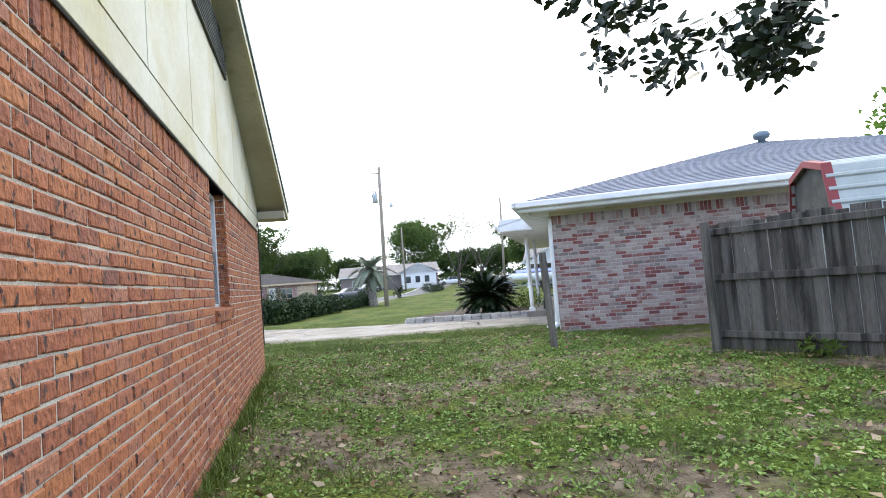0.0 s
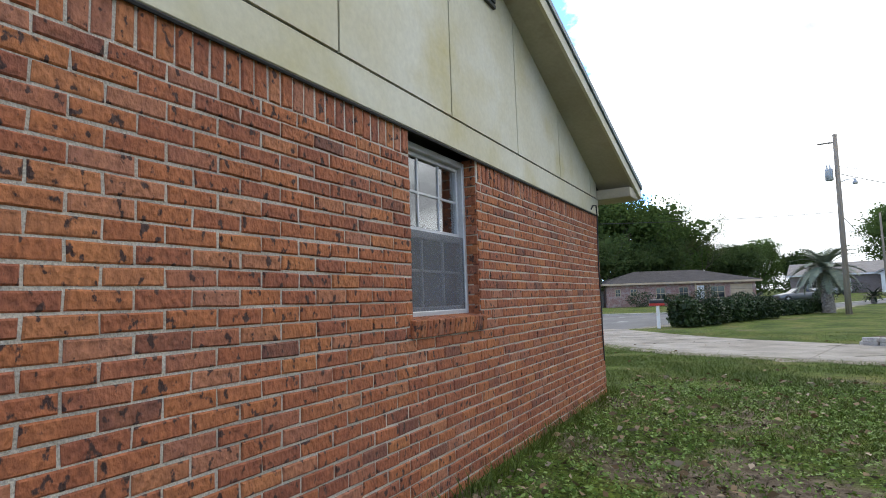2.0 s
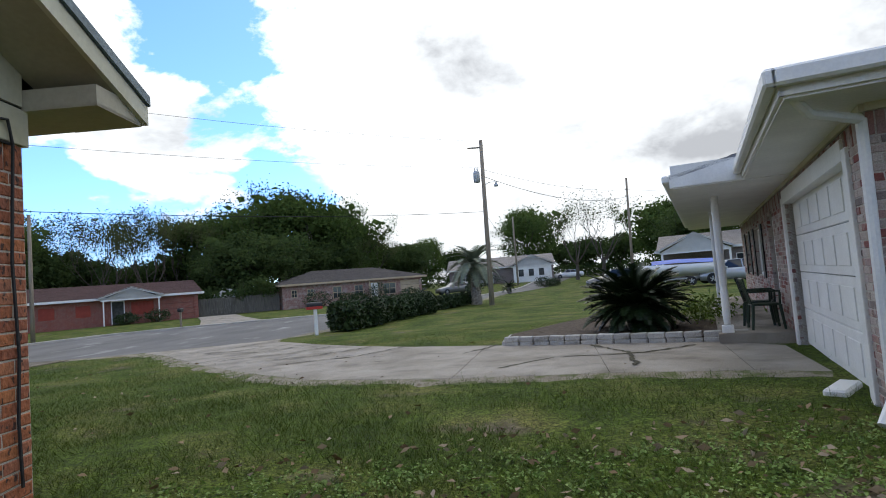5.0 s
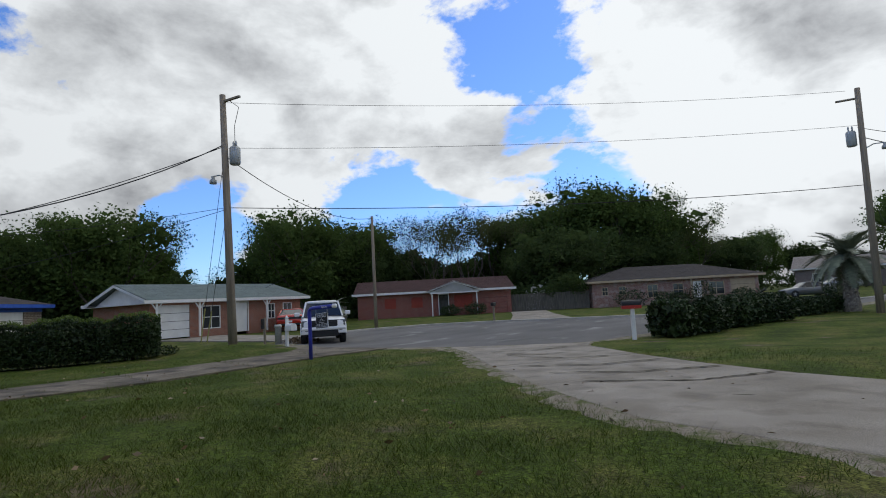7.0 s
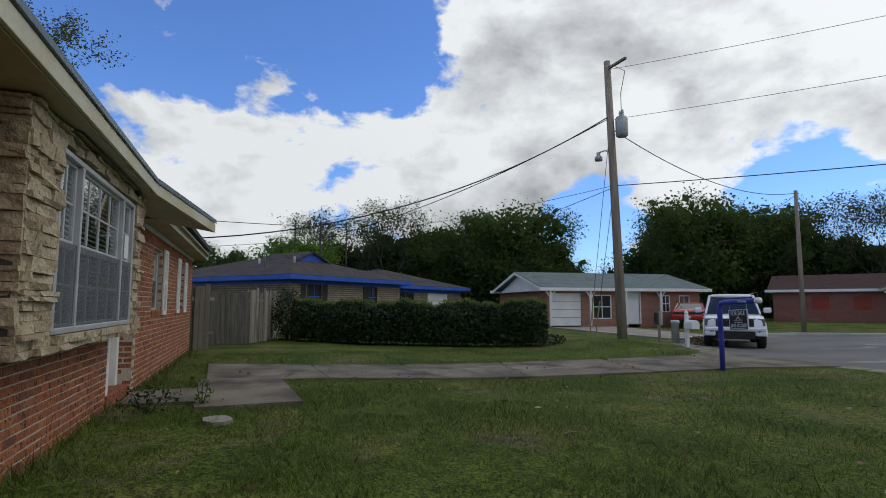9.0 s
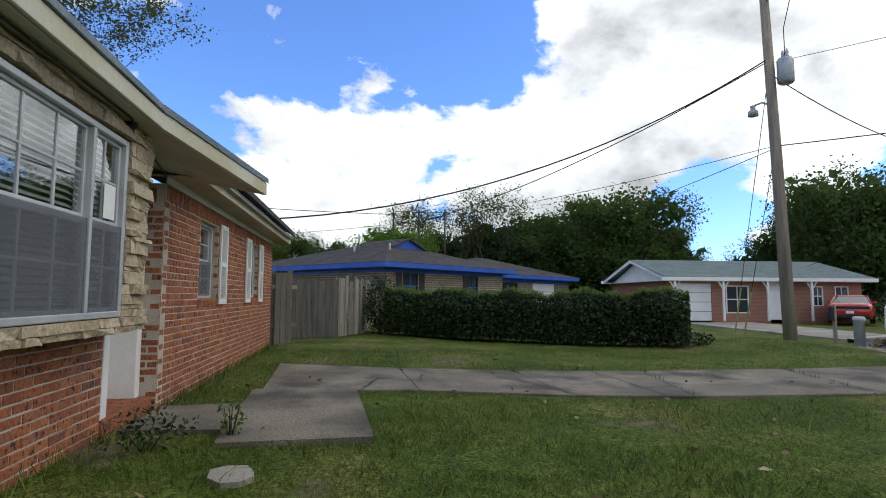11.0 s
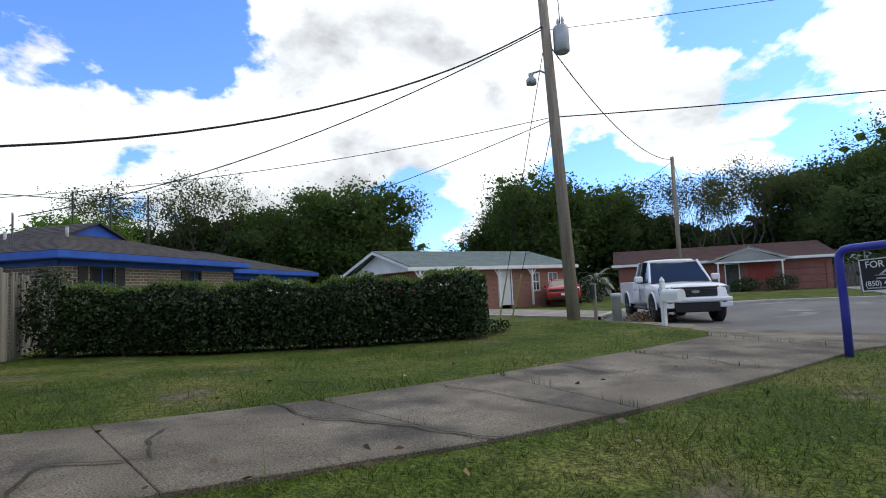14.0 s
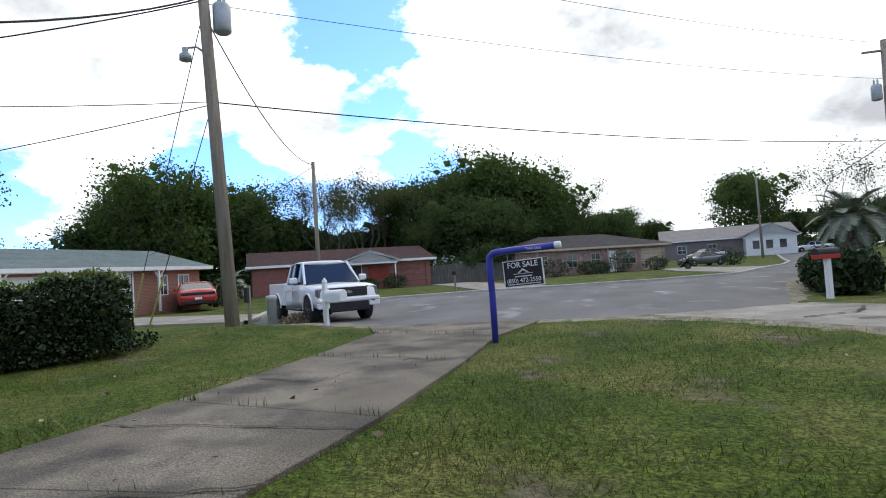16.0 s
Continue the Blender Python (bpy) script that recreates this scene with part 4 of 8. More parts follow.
def stone_piece(x0, x1, z0, z1, y0, y1, m=None):
    mb = MB()
    j = lambda: rs.uniform(-0.006, 0.006)
    xs = [x0, x0 + (x1 - x0) * rs.uniform(0.3, 0.7), x1]
    vs, fs = [], []
    for x in xs:
        for z in (z0, z1):
            vs.append((x, y0, z))
    for x in xs:
        for z in (z0, z1):
            vs.append((x + j() * 0.5, y1 + rs.uniform(-0.018, 0.014), z + j() * 0.4))
    fs = [(6, 7, 9, 8), (8, 9, 11, 10), (0, 1, 7, 6), (4, 10, 11, 5), (1, 3, 9, 7), (3, 5, 11, 9), (0, 6, 8, 2), (2, 8, 10, 4)]
    mb.add(vs, fs)
    part("stone", mb, M_stone, surround, at=m)


def clad(x0, x1, z0, z1, m=None, y0=SN - 0.05, y1=SN):
    z = z0
    while z < z1 - 0.012:
        h = min(rs.choice((0.035, 0.05, 0.06, 0.08, 0.10)), z1 - z)
        if z1 - z - h < 0.02:
            h = z1 - z
        x = x0
        while x < x1 - 0.015:
            w = min(rs.uniform(0.15, 0.5), x1 - x)
            if x1 - x - w < 0.06:
                w = x1 - x
            stone_piece(x + 0.002, x + w - 0.002, z + 0.002, z + h - 0.002, y0, y1 + rs.uniform(-0.02, 0.03), m)
            x += w
        z += h


clad(BX0, BX1, 0.87, 0.985)
clad(BX0, BX1, WINZ1 + 0.02, 2.46)
clad(BX0, WINX0 - 0.02, 0.985, WINZ1 + 0.02)
clad(WINX1 + 0.02, BX1, 0.985, WINZ1 + 0.02)
ends = pose(BX1, 0, 0, 0, 0, -90)
clad(-SN + 0.0, 0.02, 0.87, 2.46, ends, -0.03, 0.02)
u = (WINX1 - WINX0 - 0.09)
sash_window("window_4", MF, WINX0, WINX1, WINZ0, WINZ1, 4, 2, "wide grey-framed picture window with white venetian blinds", recess=-0.26, blinds=True,
            units=[(WINX0 + 0.045, WINX0 + 0.045 + u * 0.2, 2), (WINX0 + 0.045 + u * 0.2 + 0.035, WINX0 + 0.045 + u * 0.8, 4),
                   (WINX0 + 0.045 + u * 0.8 + 0.035, WINX1 - 0.045, 2)])
part("notice", MB().box(-7.64, -7.46, 0.262, 0.264, 1.70, 1.95), M_white, None, "white paper notice taped inside the window", at=MF)
tagged(bpy.data.objects["notice"], "", "notice")

# front door recess
door = thing("door_1", MF, "white panelled front door in a white frame", "door", kind="structure")
dm = MB().box(-9.2, -8.32, -0.44, -0.39, 0.16, 2.16, 0.005)
part("door_leaf", dm, M_white, door)
for z0, z1 in ((0.3, 0.95), (1.1, 2.0)):
    for x0 in (-9.12, -8.72):
        part("door_panel", MB().box(x0, x0 + 0.3, -0.395, -0.375, z0, z1, 0.008), M_white, door)
part("door_handle", MB().lathe([(0.012, 0), (0.012, 0.03), (0.028, 0.04), (0.03, 0.06), (0.015, 0.072)], 10, pose(-8.42, -0.39, 1.08, -90, 0, 0)), M_chrome, door, "steel knob", True)
fr = MB()
fr.box(-9.31, -9.2, -0.46, -0.10, 0.12, 2.3, 0.006).box(-8.34, -8.23, -0.46, 0.0, 0.12, 2.3, 0.006).box(-9.2, -8.34, -0.46, -0.1, 2.17, 2.3, 0.006)
part("door_frame", fr, M_white, door)
part("threshold", MB().box(-9.31, -8.23, -0.46, 0.02, -0.05, 0.14, 0.01), M_brick, door, "brick threshold")

# boards, soffits, fascia, roof
FZ = 2.49
EAVE = 0.48
RAKE = 0.47
SLOPE = 0.39
RIDGE_N = -4.7
gb = MB()
gb.box(-0.0, 0.016, -9.7, 0.03, ZT, 2.480, 0.004)
structure("frieze_board", gb, M_cream, "weathered cream frieze board above the brick", "trim")
rz_top = lambda y: 2.66 + SLOPE * (EAVE - y)
pan = [-9.7, -7.6, -6.4, -5.2, -4.0, -2.77, -1.55, -0.3, 0.0]
gable = thing("gable_boarding", Matrix(), "cream painted gable boarding with dark joints", "siding", kind="structure")
ridge_z = rz_top(RIDGE_N)
for a, b in zip(pan, pan[1:]):
    ha = min(rz_top(a), rz_top(2 * RIDGE_N - a)) - 0.12
    hb = min(rz_top(b), rz_top(2 * RIDGE_N - b)) - 0.12
    ys = [a + 0.008, b - 0.008]
    pts = [(ys[0], 2.497), (ys[1], 2.497), (ys[1], hb)] + ([(RIDGE_N, ridge_z - 0.12)] if a < RIDGE_N < b else []) + [(ys[0], ha)]
    mb = MB()
    k = len(pts)
    mb.add([(0.012, y, z) for y, z in pts] + [(-0.02, y, z) for y, z in pts], [tuple(range(k)), tuple(range(2 * k - 1, k - 1, -1))] + [(i, i + k, (i + 1) % k + k, (i + 1) % k) for i in range(k)])
    part("panel", mb, M_cream, gable)
gp = [(0.0, 2.485), (0.0, rz_top(0) - 0.12), (RIDGE_N, ridge_z - 0.12), (-9.7, rz_top(2 * RIDGE_N + 9.7) - 0.12), (-9.7, 2.485)]
gbk = MB().add([(-0.005, y, z) for y, z in gp], [tuple(range(5))])
part("joint_backing", gbk, M_groove, gable, "dark joints between panels")
vent = thing("gable_vent", pose(0, 0, 0), "dark louvred gable vent below the rake", "vent")
vb = MB()
for i in range(9):
    z = rz_top(-3.6) - 0.62 + i * 0.05
    y1 = -3.15 - max(0.0, (z + 0.2 - rz_top(-3.15))) / SLOPE
    vb.box(0.014, 0.04, -5.0, min(-3.2, RIDGE_N + (ridge_z - 0.2 - z) / SLOPE), z, z + 0.03)
part("louvres", vb, M_groove, vent)

side_cable = cable("wall_cable", [(0.035, -0.42, 2.30), (0.03, -0.3, 2.36), (0.035, -0.16, 2.38), (0.03, -0.12, 2.25), (0.014, -0.13, 1.6), (0.014, -0.10, 1.1), (0.014, -0.12, 0.75), (0.012, -0.10, 0.4)],
                   0.009, None, "black cable stapled down the brick corner", category="cable")
cable("frieze_cable", [(0.012, -0.1, ZT - 0.012), (0.012, -3.0, ZT - 0.015), (0.012, -6.0, ZT - 0.012), (0.012, -10, ZT - 0.012)], 0.009, None, "thin black cable under the frieze board", category="cable")

rf = MB()
XE, XW = RAKE, -17.2
roof_plane(rf, (XW, EAVE, 2.66), (XE, EAVE, 2.66), (XE, RIDGE_N, ridge_z), (XW, RIDGE_N, ridge_z), 30)
roof_plane(rf, (XE, 2 * RIDGE_N - EAVE, 2.66), (XW, 2 * RIDGE_N - EAVE, 2.66), (XW, RIDGE_N, ridge_z), (XE, RIDGE_N, ridge_z), 30)
roof = thing("roof_main", MF, "low gable roof of grey shingles with cream eaves", "roof", kind="structure")
part("shingles", rf, M_shingle, roof)
fas = MB()
fas.box(-8.0, XE - 0.02, EAVE - 0.03, EAVE, 2.49, 2.615, 0.004)
part("fascia", fas, M_cream, roof)
part("fascia", MB().box(XW, -9.6, EAVE - 0.13, EAVE - 0.10, 2.39, 2.52, 0.004), M_cream, roof)
part("drip_edge", MB().box(-8.0, XE + 0.012, EAVE - 0.02, EAVE + 0.018, 2.617, 2.675, 0.006), M_edge, roof, "blue-grey metal drip edge")
part("drip_edge", MB().box(XW, -9.6, EAVE - 0.12, EAVE - 0.082, 2.522, 2.58, 0.006), M_edge, roof, "blue-grey metal drip edge")
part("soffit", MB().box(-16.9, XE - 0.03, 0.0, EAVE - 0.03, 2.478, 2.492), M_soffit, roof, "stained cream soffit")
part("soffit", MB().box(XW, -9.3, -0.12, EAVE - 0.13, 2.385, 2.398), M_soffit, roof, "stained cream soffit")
part("frieze", MB().box(-16.55, -9.32, 0.06, 0.085, ZT + 0.04, 2.385, 0.003), M_white, roof)
part("frieze", MB().box(-4.6, -0.0, 0.0, 0.028, ZT, 2.478, 0.003), M_cream, roof)
# raked soffit and barge board along the gable
rk = MB()
bb = MB()
be = MB()
for sgn in (1, -1):
    y0, y1 = (EAVE, RIDGE_N) if sgn > 0 else (2 * RIDGE_N - EAVE, RIDGE_N)
    z0, z1 = 2.66, ridge_z
    for mbx, xa, xb, lo, hi in ((rk, 0.0, RAKE - 0.03, -0.165, -0.15), (bb, RAKE - 0.03, RAKE, -0.17, -0.045), (be, RAKE - 0.01, RAKE + 0.02, -0.043, 0.02)):
        vs = [(x, y, z + d) for y, z in ((y0, z0), (y1, z1)) for x in (xa, xb) for d in (lo, hi)]
        mbx.add(vs, [(0, 1, 3, 2), (4, 6, 7, 5), (0, 4, 5, 1), (2, 3, 7, 6), (1, 5, 7, 3), (0, 2, 6, 4)])
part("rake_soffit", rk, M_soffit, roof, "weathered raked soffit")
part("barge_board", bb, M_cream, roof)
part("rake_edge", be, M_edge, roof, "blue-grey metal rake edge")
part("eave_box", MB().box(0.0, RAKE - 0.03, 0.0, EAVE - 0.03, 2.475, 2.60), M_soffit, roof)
# small roof that juts out over the front door
pr = MB()
roof_plane(pr, (-9.62, 1.02, 2.44), (-7.9, EAVE, 2.66), (-7.9, -0.6, 3.07), (-9.62, -0.6, 3.07), 10)
pr_root = thing("porch_roof", MF, "jutting shingled roof over the front door", "roof", kind="structure")
part("shingles", pr, M_shingle, pr_root)
pf = MB()
pf.add([(-7.9, EAVE, 2.49), (-9.62, 1.02, 2.27), (-9.62, 1.02, 2.40), (-7.9, EAVE, 2.62), (-7.92, EAVE - 0.04, 2.49), (-9.6, 0.97, 2.27), (-9.6, 0.97, 2.40), (-7.92, EAVE - 0.04, 2.62)],
       [(0, 3, 2, 1), (4, 5, 6, 7), (0, 1, 5, 4), (3, 7, 6, 2)])
pf.add([(-9.62, 1.02, 2.27), (-9.62, -0.1, 2.5), (-9.62, -0.1, 2.8), (-9.62, 1.02, 2.40)], [(0, 1, 2, 3)])
part("fascia", pf, M_cream, pr_root)
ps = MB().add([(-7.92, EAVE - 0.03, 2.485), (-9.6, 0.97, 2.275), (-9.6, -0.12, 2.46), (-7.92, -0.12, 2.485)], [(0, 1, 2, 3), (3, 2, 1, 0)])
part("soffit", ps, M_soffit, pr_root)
pe = MB().add([(-7.9, EAVE + 0.015, 2.62), (-9.64, 1.035, 2.402), (-9.64, 1.035, 2.46), (-7.9, EAVE + 0.015, 2.68), (-7.9, EAVE - 0.02, 2.68), (-9.64, 0.99, 2.46)], [(0, 3, 2, 1), (3, 4, 5, 2)])
part("drip_edge", pe, M_edge, pr_root)
cable("soffit_cable", [MF @ Vector(p) for p in ((-4.5, 0.05, 2.455), (-5.4, 0.36, 2.47), (-6.6, 0.37, 2.46), (-7.6, 0.36, 2.47), (-8.3, 0.2, 2.45), (-9.6, 0.02, 2.37), (-12, 0.02, 2.375), (-16.5, 0.02, 2.375))],
      0.008, None, "black cable strung under the soffit", category="cable")
part("soffit_lamp", MB().lathe([(0.05, 0.0), (0.05, -0.03), (0.03, -0.05)], 12, pose(-7.75, 0.3, 2.478)), M_black, None, "small round dark lamp base under the soffit", at=MF)
tagged(bpy.data.objects["soffit_lamp"], "", "lamp")

# ---- the neighbour's whitewashed brick house ----
MN = pose(5.68, 0.9, 0, 0, 0, -26.7)
NB = (M_wbrick, M_wmortar)
NZ = 2.36
brick_wall("wall_neighbour_south", MN @ pose(0, 0, 0, 0, 0, 180), -9.0, 0.0, -0.12, NZ, [], NB, "whitewashed red brick wall with worn paint", near=(-1.6, 0, 1.0), seed=31, pitch=0.0715, length=0.205)
NF = MN @ pose(0, 0, 0, 0, 0, 90)
GAR = (0.75, 4.85)
brick_wall("wall_neighbour_front", NF, 0.065, 15.5, -0.12, NZ, [(GAR[0], GAR[1], -0.12, 2.16), (6.6, 7.5, -0.12, 2.1), (9.0, 10.6, 0.9, 2.0), (12.4, 13.6, 0.9, 2.0)], NB,
           "whitewashed brick front with garage door and porch", near=(5.2, 0, 1.0), keep=200, seed=33, pitch=0.0715, length=0.205)
gd = thing("garage_door", NF, "white panelled overhead garage door", "garage door", kind="structure")
for r in range(4):
    z = -0.05 + r * 0.55
    part("section", MB().box(GAR[0], GAR[1], -0.16, -0.11, z, z + 0.54, 0.008), M_white, gd)
    for c in range(6):
        x = GAR[0] + 0.12 + c * 0.66
        part("door_panel", MB().box(x, x + 0.54, -0.112, -0.098, z + 0.1, z + 0.44, 0.01), M_white, gd)
gf2 = MB().box(GAR[1], GAR[1] + 0.16, -0.14, 0.03, -0.1, 2.2, 0.006).box(GAR[0] - 0.16, GAR[0], -0.14, 0.03, -0.1, 2.2, 0.006).box(GAR[0], GAR[1], -0.14, 0.03, 2.1, 2.3, 0.006)
part("door_frame", gf2, M_white, gd)
nd = thing("door_2", NF, "white front door under the neighbour's porch", "door", kind="structure")
part("door_leaf", MB().box(6.65, 7.45, -0.13, -0.08, 0.05, 2.08, 0.006), M_white, nd)
for wi, (a, b) in enumerate(((9.0, 10.6), (12.4, 13.6))):
    sash_window(f"window_{wi + 5}", NF, a, b, 0.9, 2.0, 2, 2, "white-framed window under the neighbour's porch", frame_mat=M_white, screen=False)
    for x in (a - 0.42, b + 0.04):
        part("shutter_board", MB().box(x, x + 0.38, 0.003, 0.03, 0.86, 2.04, 0.006), M_black, None, "dark shutter beside the porch window", at=NF)
        tagged(scene.collection.objects[-1], "", "shutter", "porch shutters")
nroof = thing("roof_neighbour", MN, "hipped slate-grey shingle roof with white gutters", "roof", kind="structure")
rn = MB()
EX0, EX1, EY0, EY1, EZ = -0.62, 12.2, -0.62, 15.8, 2.62
rx, ry0, ry1, rzz = 5.8, 5.8, 9.4, 4.45
roof_plane(rn, (EX1, EY0, EZ), (EX0, EY0, EZ), (rx, ry0, rzz), (rx, ry0, rzz), 34)
roof_plane(rn, (EX0, EY0, EZ), (EX0, EY1, EZ), (rx, ry1, rzz), (rx, ry0, rzz), 34)
roof_plane(rn, (EX0, EY1, EZ), (EX1, EY1, EZ), (rx, ry1, rzz), (rx, ry1, rzz), 34)
roof_plane(rn, (EX1, EY1, EZ), (EX1, EY0, EZ), (rx, ry0, rzz), (rx, ry1, rzz), 34)
part("shingles", rn, M_shingle_n, nroof)
gut = MB()
gut.box(EX0 - 0.06, EX1, EY0 - 0.10, EY0, 2.50, 2.63, 0.02).box(EX0 - 0.10, EX0, EY0 - 0.1, 3.6, 2.50, 2.63, 0.02)
part("gutter", gut, M_white, nroof, "white metal gutter")
part("fascia", MB().box(EX0, EX1, EY0, EY0 + 0.03, 2.44, 2.61).box(EX0, EX0 + 0.03, EY0, 3.6, 2.44, 2.61), M_white, nroof)
part("soffit", MB().box(EX0 + 0.03, EX1, EY0 + 0.03, 0.0, 2.42, 2.44).box(EX0 + 0.03, 0.0, 0.0, 3.65, 2.42, 2.44), M_white, nroof)
part("frieze", MB().box(0, 9, -0.03, 0.0, NZ, 2.42).box(-0.03, 0.0, 0, 15.5, NZ, 2.42), M_cream, nroof)
pr2 = MB()
roof_plane(pr2, (-1.56, 3.6, 2.60), (-1.56, 15.2, 2.60), (0.9, 15.2, 3.12), (0.9, 3.6, 3.12), 12)
part("porch_shingles", pr2, M_shingle_n, nroof)
part("porch_soffit", MB().box(-1.53, 0.0, 3.63, 15.2, 2.41, 2.43), M_white, nroof)
part("porch_fascia", MB().box(-1.56, -1.53, 3.6, 15.2, 2.42, 2.62).box(-1.53, 0.3, 3.6, 3.63, 2.43, 2.75), M_white, nroof)
part("porch_gutter", MB().box(-1.66, -1.56, 3.56, 15.2, 2.50, 2.61, 0.02), M_white, nroof)
for y in (5.35, 8.6):
    col = thing("porch_column", MN @ pose(-0.95, y, 0.09), "slim turned white porch column", "column", "porch columns")
    part("shaft", MB().lathe([(0.05, 0.12), (0.062, 0.3), (0.062, 0.7), (0.05, 0.75), (0.062, 0.8), (0.062, 2.16), (0.052, 2.21), (0.062, 2.26), (0.062, 2.32)], 14), M_white, col, smooth=True)
    part("base", MB().box(-0.09, 0.09, -0.09, 0.09, 0.0, 0.13, 0.01), M_white, col)
dsp = MB().tube([(0.0 - 0.03, -0.03, 2.3), (-0.05, -0.05, 0.2), (-0.16, -0.18, 0.02)], 0.04, 8).tube([(-0.55, -0.5, 2.48), (-0.4, -0.32, 2.34), (-0.04, -0.04, 2.3)], 0.04, 8)
part("downspout", dsp, M_white, nroof, "white downspout at the corner")
structure("porch_slab", MB().prism([(-1.1, 5.1), (0.0, 5.1), (0.0, 15.5), (-1.1, 15.5)], -0.15, 0.10), M_conc, "concrete porch floor", "porch", at=MN)
structure("roof_turbine", MB().lathe([(0.10, -0.3), (0.10, 0.10), (0.19, 0.14), (0.22, 0.22), (0.19, 0.30), (0.08, 0.34)], 16, pose(5.8, 5.5, 4.34)), M_edge, "grey roof vent at the ridge", "vent", True, MN)


def plastic_chair(m):
    root = thing("plastic_chair", m, "dark green stacking plastic chair on the porch", "chair", "porch chairs")
    mat = M_green
    part("seat", MB().box(-0.22, 0.22, -0.22, 0.22, 0.40, 0.43, 0.012), mat, root)
    bk = MB()
    for i in range(5):
        bk.box(-0.19 + i * 0.085, -0.14 + i * 0.085, -0.02, 0.0, 0.0, 0.42, 0.006)
    bk.box(-0.22, 0.22, -0.025, 0.005, 0.40, 0.47, 0.01)
    part("backrest", bk, mat, root, at=pose(0, 0.22, 0.42, -14, 0, 0))
    for x in (-0.2, 0.2):
        for y in (-0.2, 0.2):
            part("leg", MB().tube([(x * 1.15, y * 1.2, 0), (x, y, 0.41)], [0.022, 0.03], 6), mat, root)
        part("armrest", MB().box(x - 0.03, x + 0.03, -0.22, 0.26, 0.62, 0.645, 0.01).tube([(x, -0.2, 0.42), (x, -0.21, 0.62)], 0.02, 6), mat, root)


M_green = plain("dark_green_plastic", (0.012, 0.03, 0.018), 0.45)
plastic_chair(MN @ pose(-0.35, 5.75, 0.10, 0, 0, 95))
plastic_chair(MN @ pose(-0.38, 6.45, 0.10, 0, 0, 80))

# stone-edged bed with a sago palm
structure("mulch_bed", MB().prism(BED, -0.2, 0.02), M_soil, "dark mulch bed edged with concrete blocks", "bed")
edge = thing("bed_edging", Matrix(), "low edging of pale concrete blocks round the bed", "edging", kind="structure")
M_block = surf("edging_block", two((0.36, 0.34, 0.31), (0.50, 0.48, 0.44)), 5, 0.9, 0.6, 60, piece=two((0.3, 0.285, 0.26), (0.55, 0.53, 0.49), 0, 1), piece_mix=0.5, spots=((0.17, 0.16, 0.14), 6, 0.55, 0.75))
bl_m = [MB().box(-0.144, 0.144, -0.085, 0.085, 0, 0.10, 0.012).mesh("block", M_block) for _ in range(1)]
re_ = random.Random(7)
for lvl in (0, 1):
    lp = resample([*BED[-2:], *BED[:5]] if lvl == 0 else [*BED[:4]], 0.29)
    for a, b in zip(lp, lp[1:]):
        ob = new("block", bl_m[0])
        ob.parent = edge
        ob.matrix_basis = pose((a[0] + b[0]) / 2 + re_.uniform(-0.01, 0.01), (a[1] + b[1]) / 2, zg(*a) + 0.0 + 0.1 * lvl, re_.uniform(-2, 2), re_.uniform(-3, 3), math.degrees(math.atan2(b[1] - a[1], b[0] - a[0])))


def frond_mesh(name, length, leaf_len, pairs, mat, droop, width=0.012, vee=0.5, seed=1):
    """A feather-shaped frond along +x that bends down."""
    rng = random.Random(seed)
    mb = MB()
    spine = []
    for i in range(13):
        t = i / 12
        a = droop * t
        spine.append(Vector((length * (t - 0.12 * droop * t * t), 0, length * (0.32 * t - 0.5 * droop * t * t))))
    mb.tube(spine, [0.012 * (1 - 0.8 * i / 12) for i in range(13)], 4)
    for i in range(pairs):
        t = 0.1 + 0.9 * (i + 0.5) / pairs
        k = min(11, int(t * 12))
        p = spine[k].lerp(spine[k + 1], t * 12 - k)
        d = (spine[k + 1] - spine[k]).normalized()
        ll = leaf_len * math.sin(math.pi * (0.12 + 0.85 * t)) ** 0.6 * rng.uniform(0.85, 1.1)
        for sgn in (-1, 1):
            tip = p + (d * 0.55 + Vector((0, sgn * 0.85, vee * rng.uniform(0.5, 1.2)))).normalized() * ll
            mb.add([p - d * width, p + d * width, tip, p + Vector((0, 0, 0.004))], [(0, 1, 2)])
    return mb.mesh("frond", mat)


def sago(m, rad, n, seed, label):
    root = thing("sago_palm", m, label, "palm")
    part("trunk", MB().lathe([(0.16, 0), (0.22, 0.15), (0.2, 0.45), (0.1, 0.6)], 12), M_palmbark, root)
    rng = random.Random(seed)
    ms = [frond_mesh("frond", rad * s, rad * 0.17, 44, M_sago, dr, 0.02, 0.35, seed + i) for i, (s, dr) in enumerate(((1.0, 0.75), (0.95, 0.95), (1.05, 0.6), (0.9, 1.1)))]
    for i in range(n):
        ob = new("frond", rng.choice(ms))
        ob.parent = root
        ob.matrix_basis = pose(0, 0, 0.55, 0, 0, i * 137.5) @ pose(0, 0, 0, 0, -rng.uniform(-22, 52), 0)
    return root


sago(pose(6.6, 8.5, -0.1), 1.25, 150, 3, "large dark green sago palm in the mulch bed")
small = thing("bed_plant", pose(8.25, 9.0, 0.0), "low green leafy plants behind the palm", "plant")
rr = np.random.default_rng(9)
v, f = leaves(rr.normal(size=(700, 3)) * (0.35, 0.5, 0.16) + (0, 0, 0.28), 0.12, rr, 0.35)
part("foliage", bulk("foliage", v, f, M_hedget), None, small)

# leaning post and the grey board fence
stick = thing("fence_post", pose(4.55, -1.25, -0.05, -2, -1.5, 20), "lone leaning weathered fence post in the grass", "post")
part("post", MB().box(-0.05, 0.05, -0.045, 0.045, 0, 1.6, 0.012), M_fence, stick)


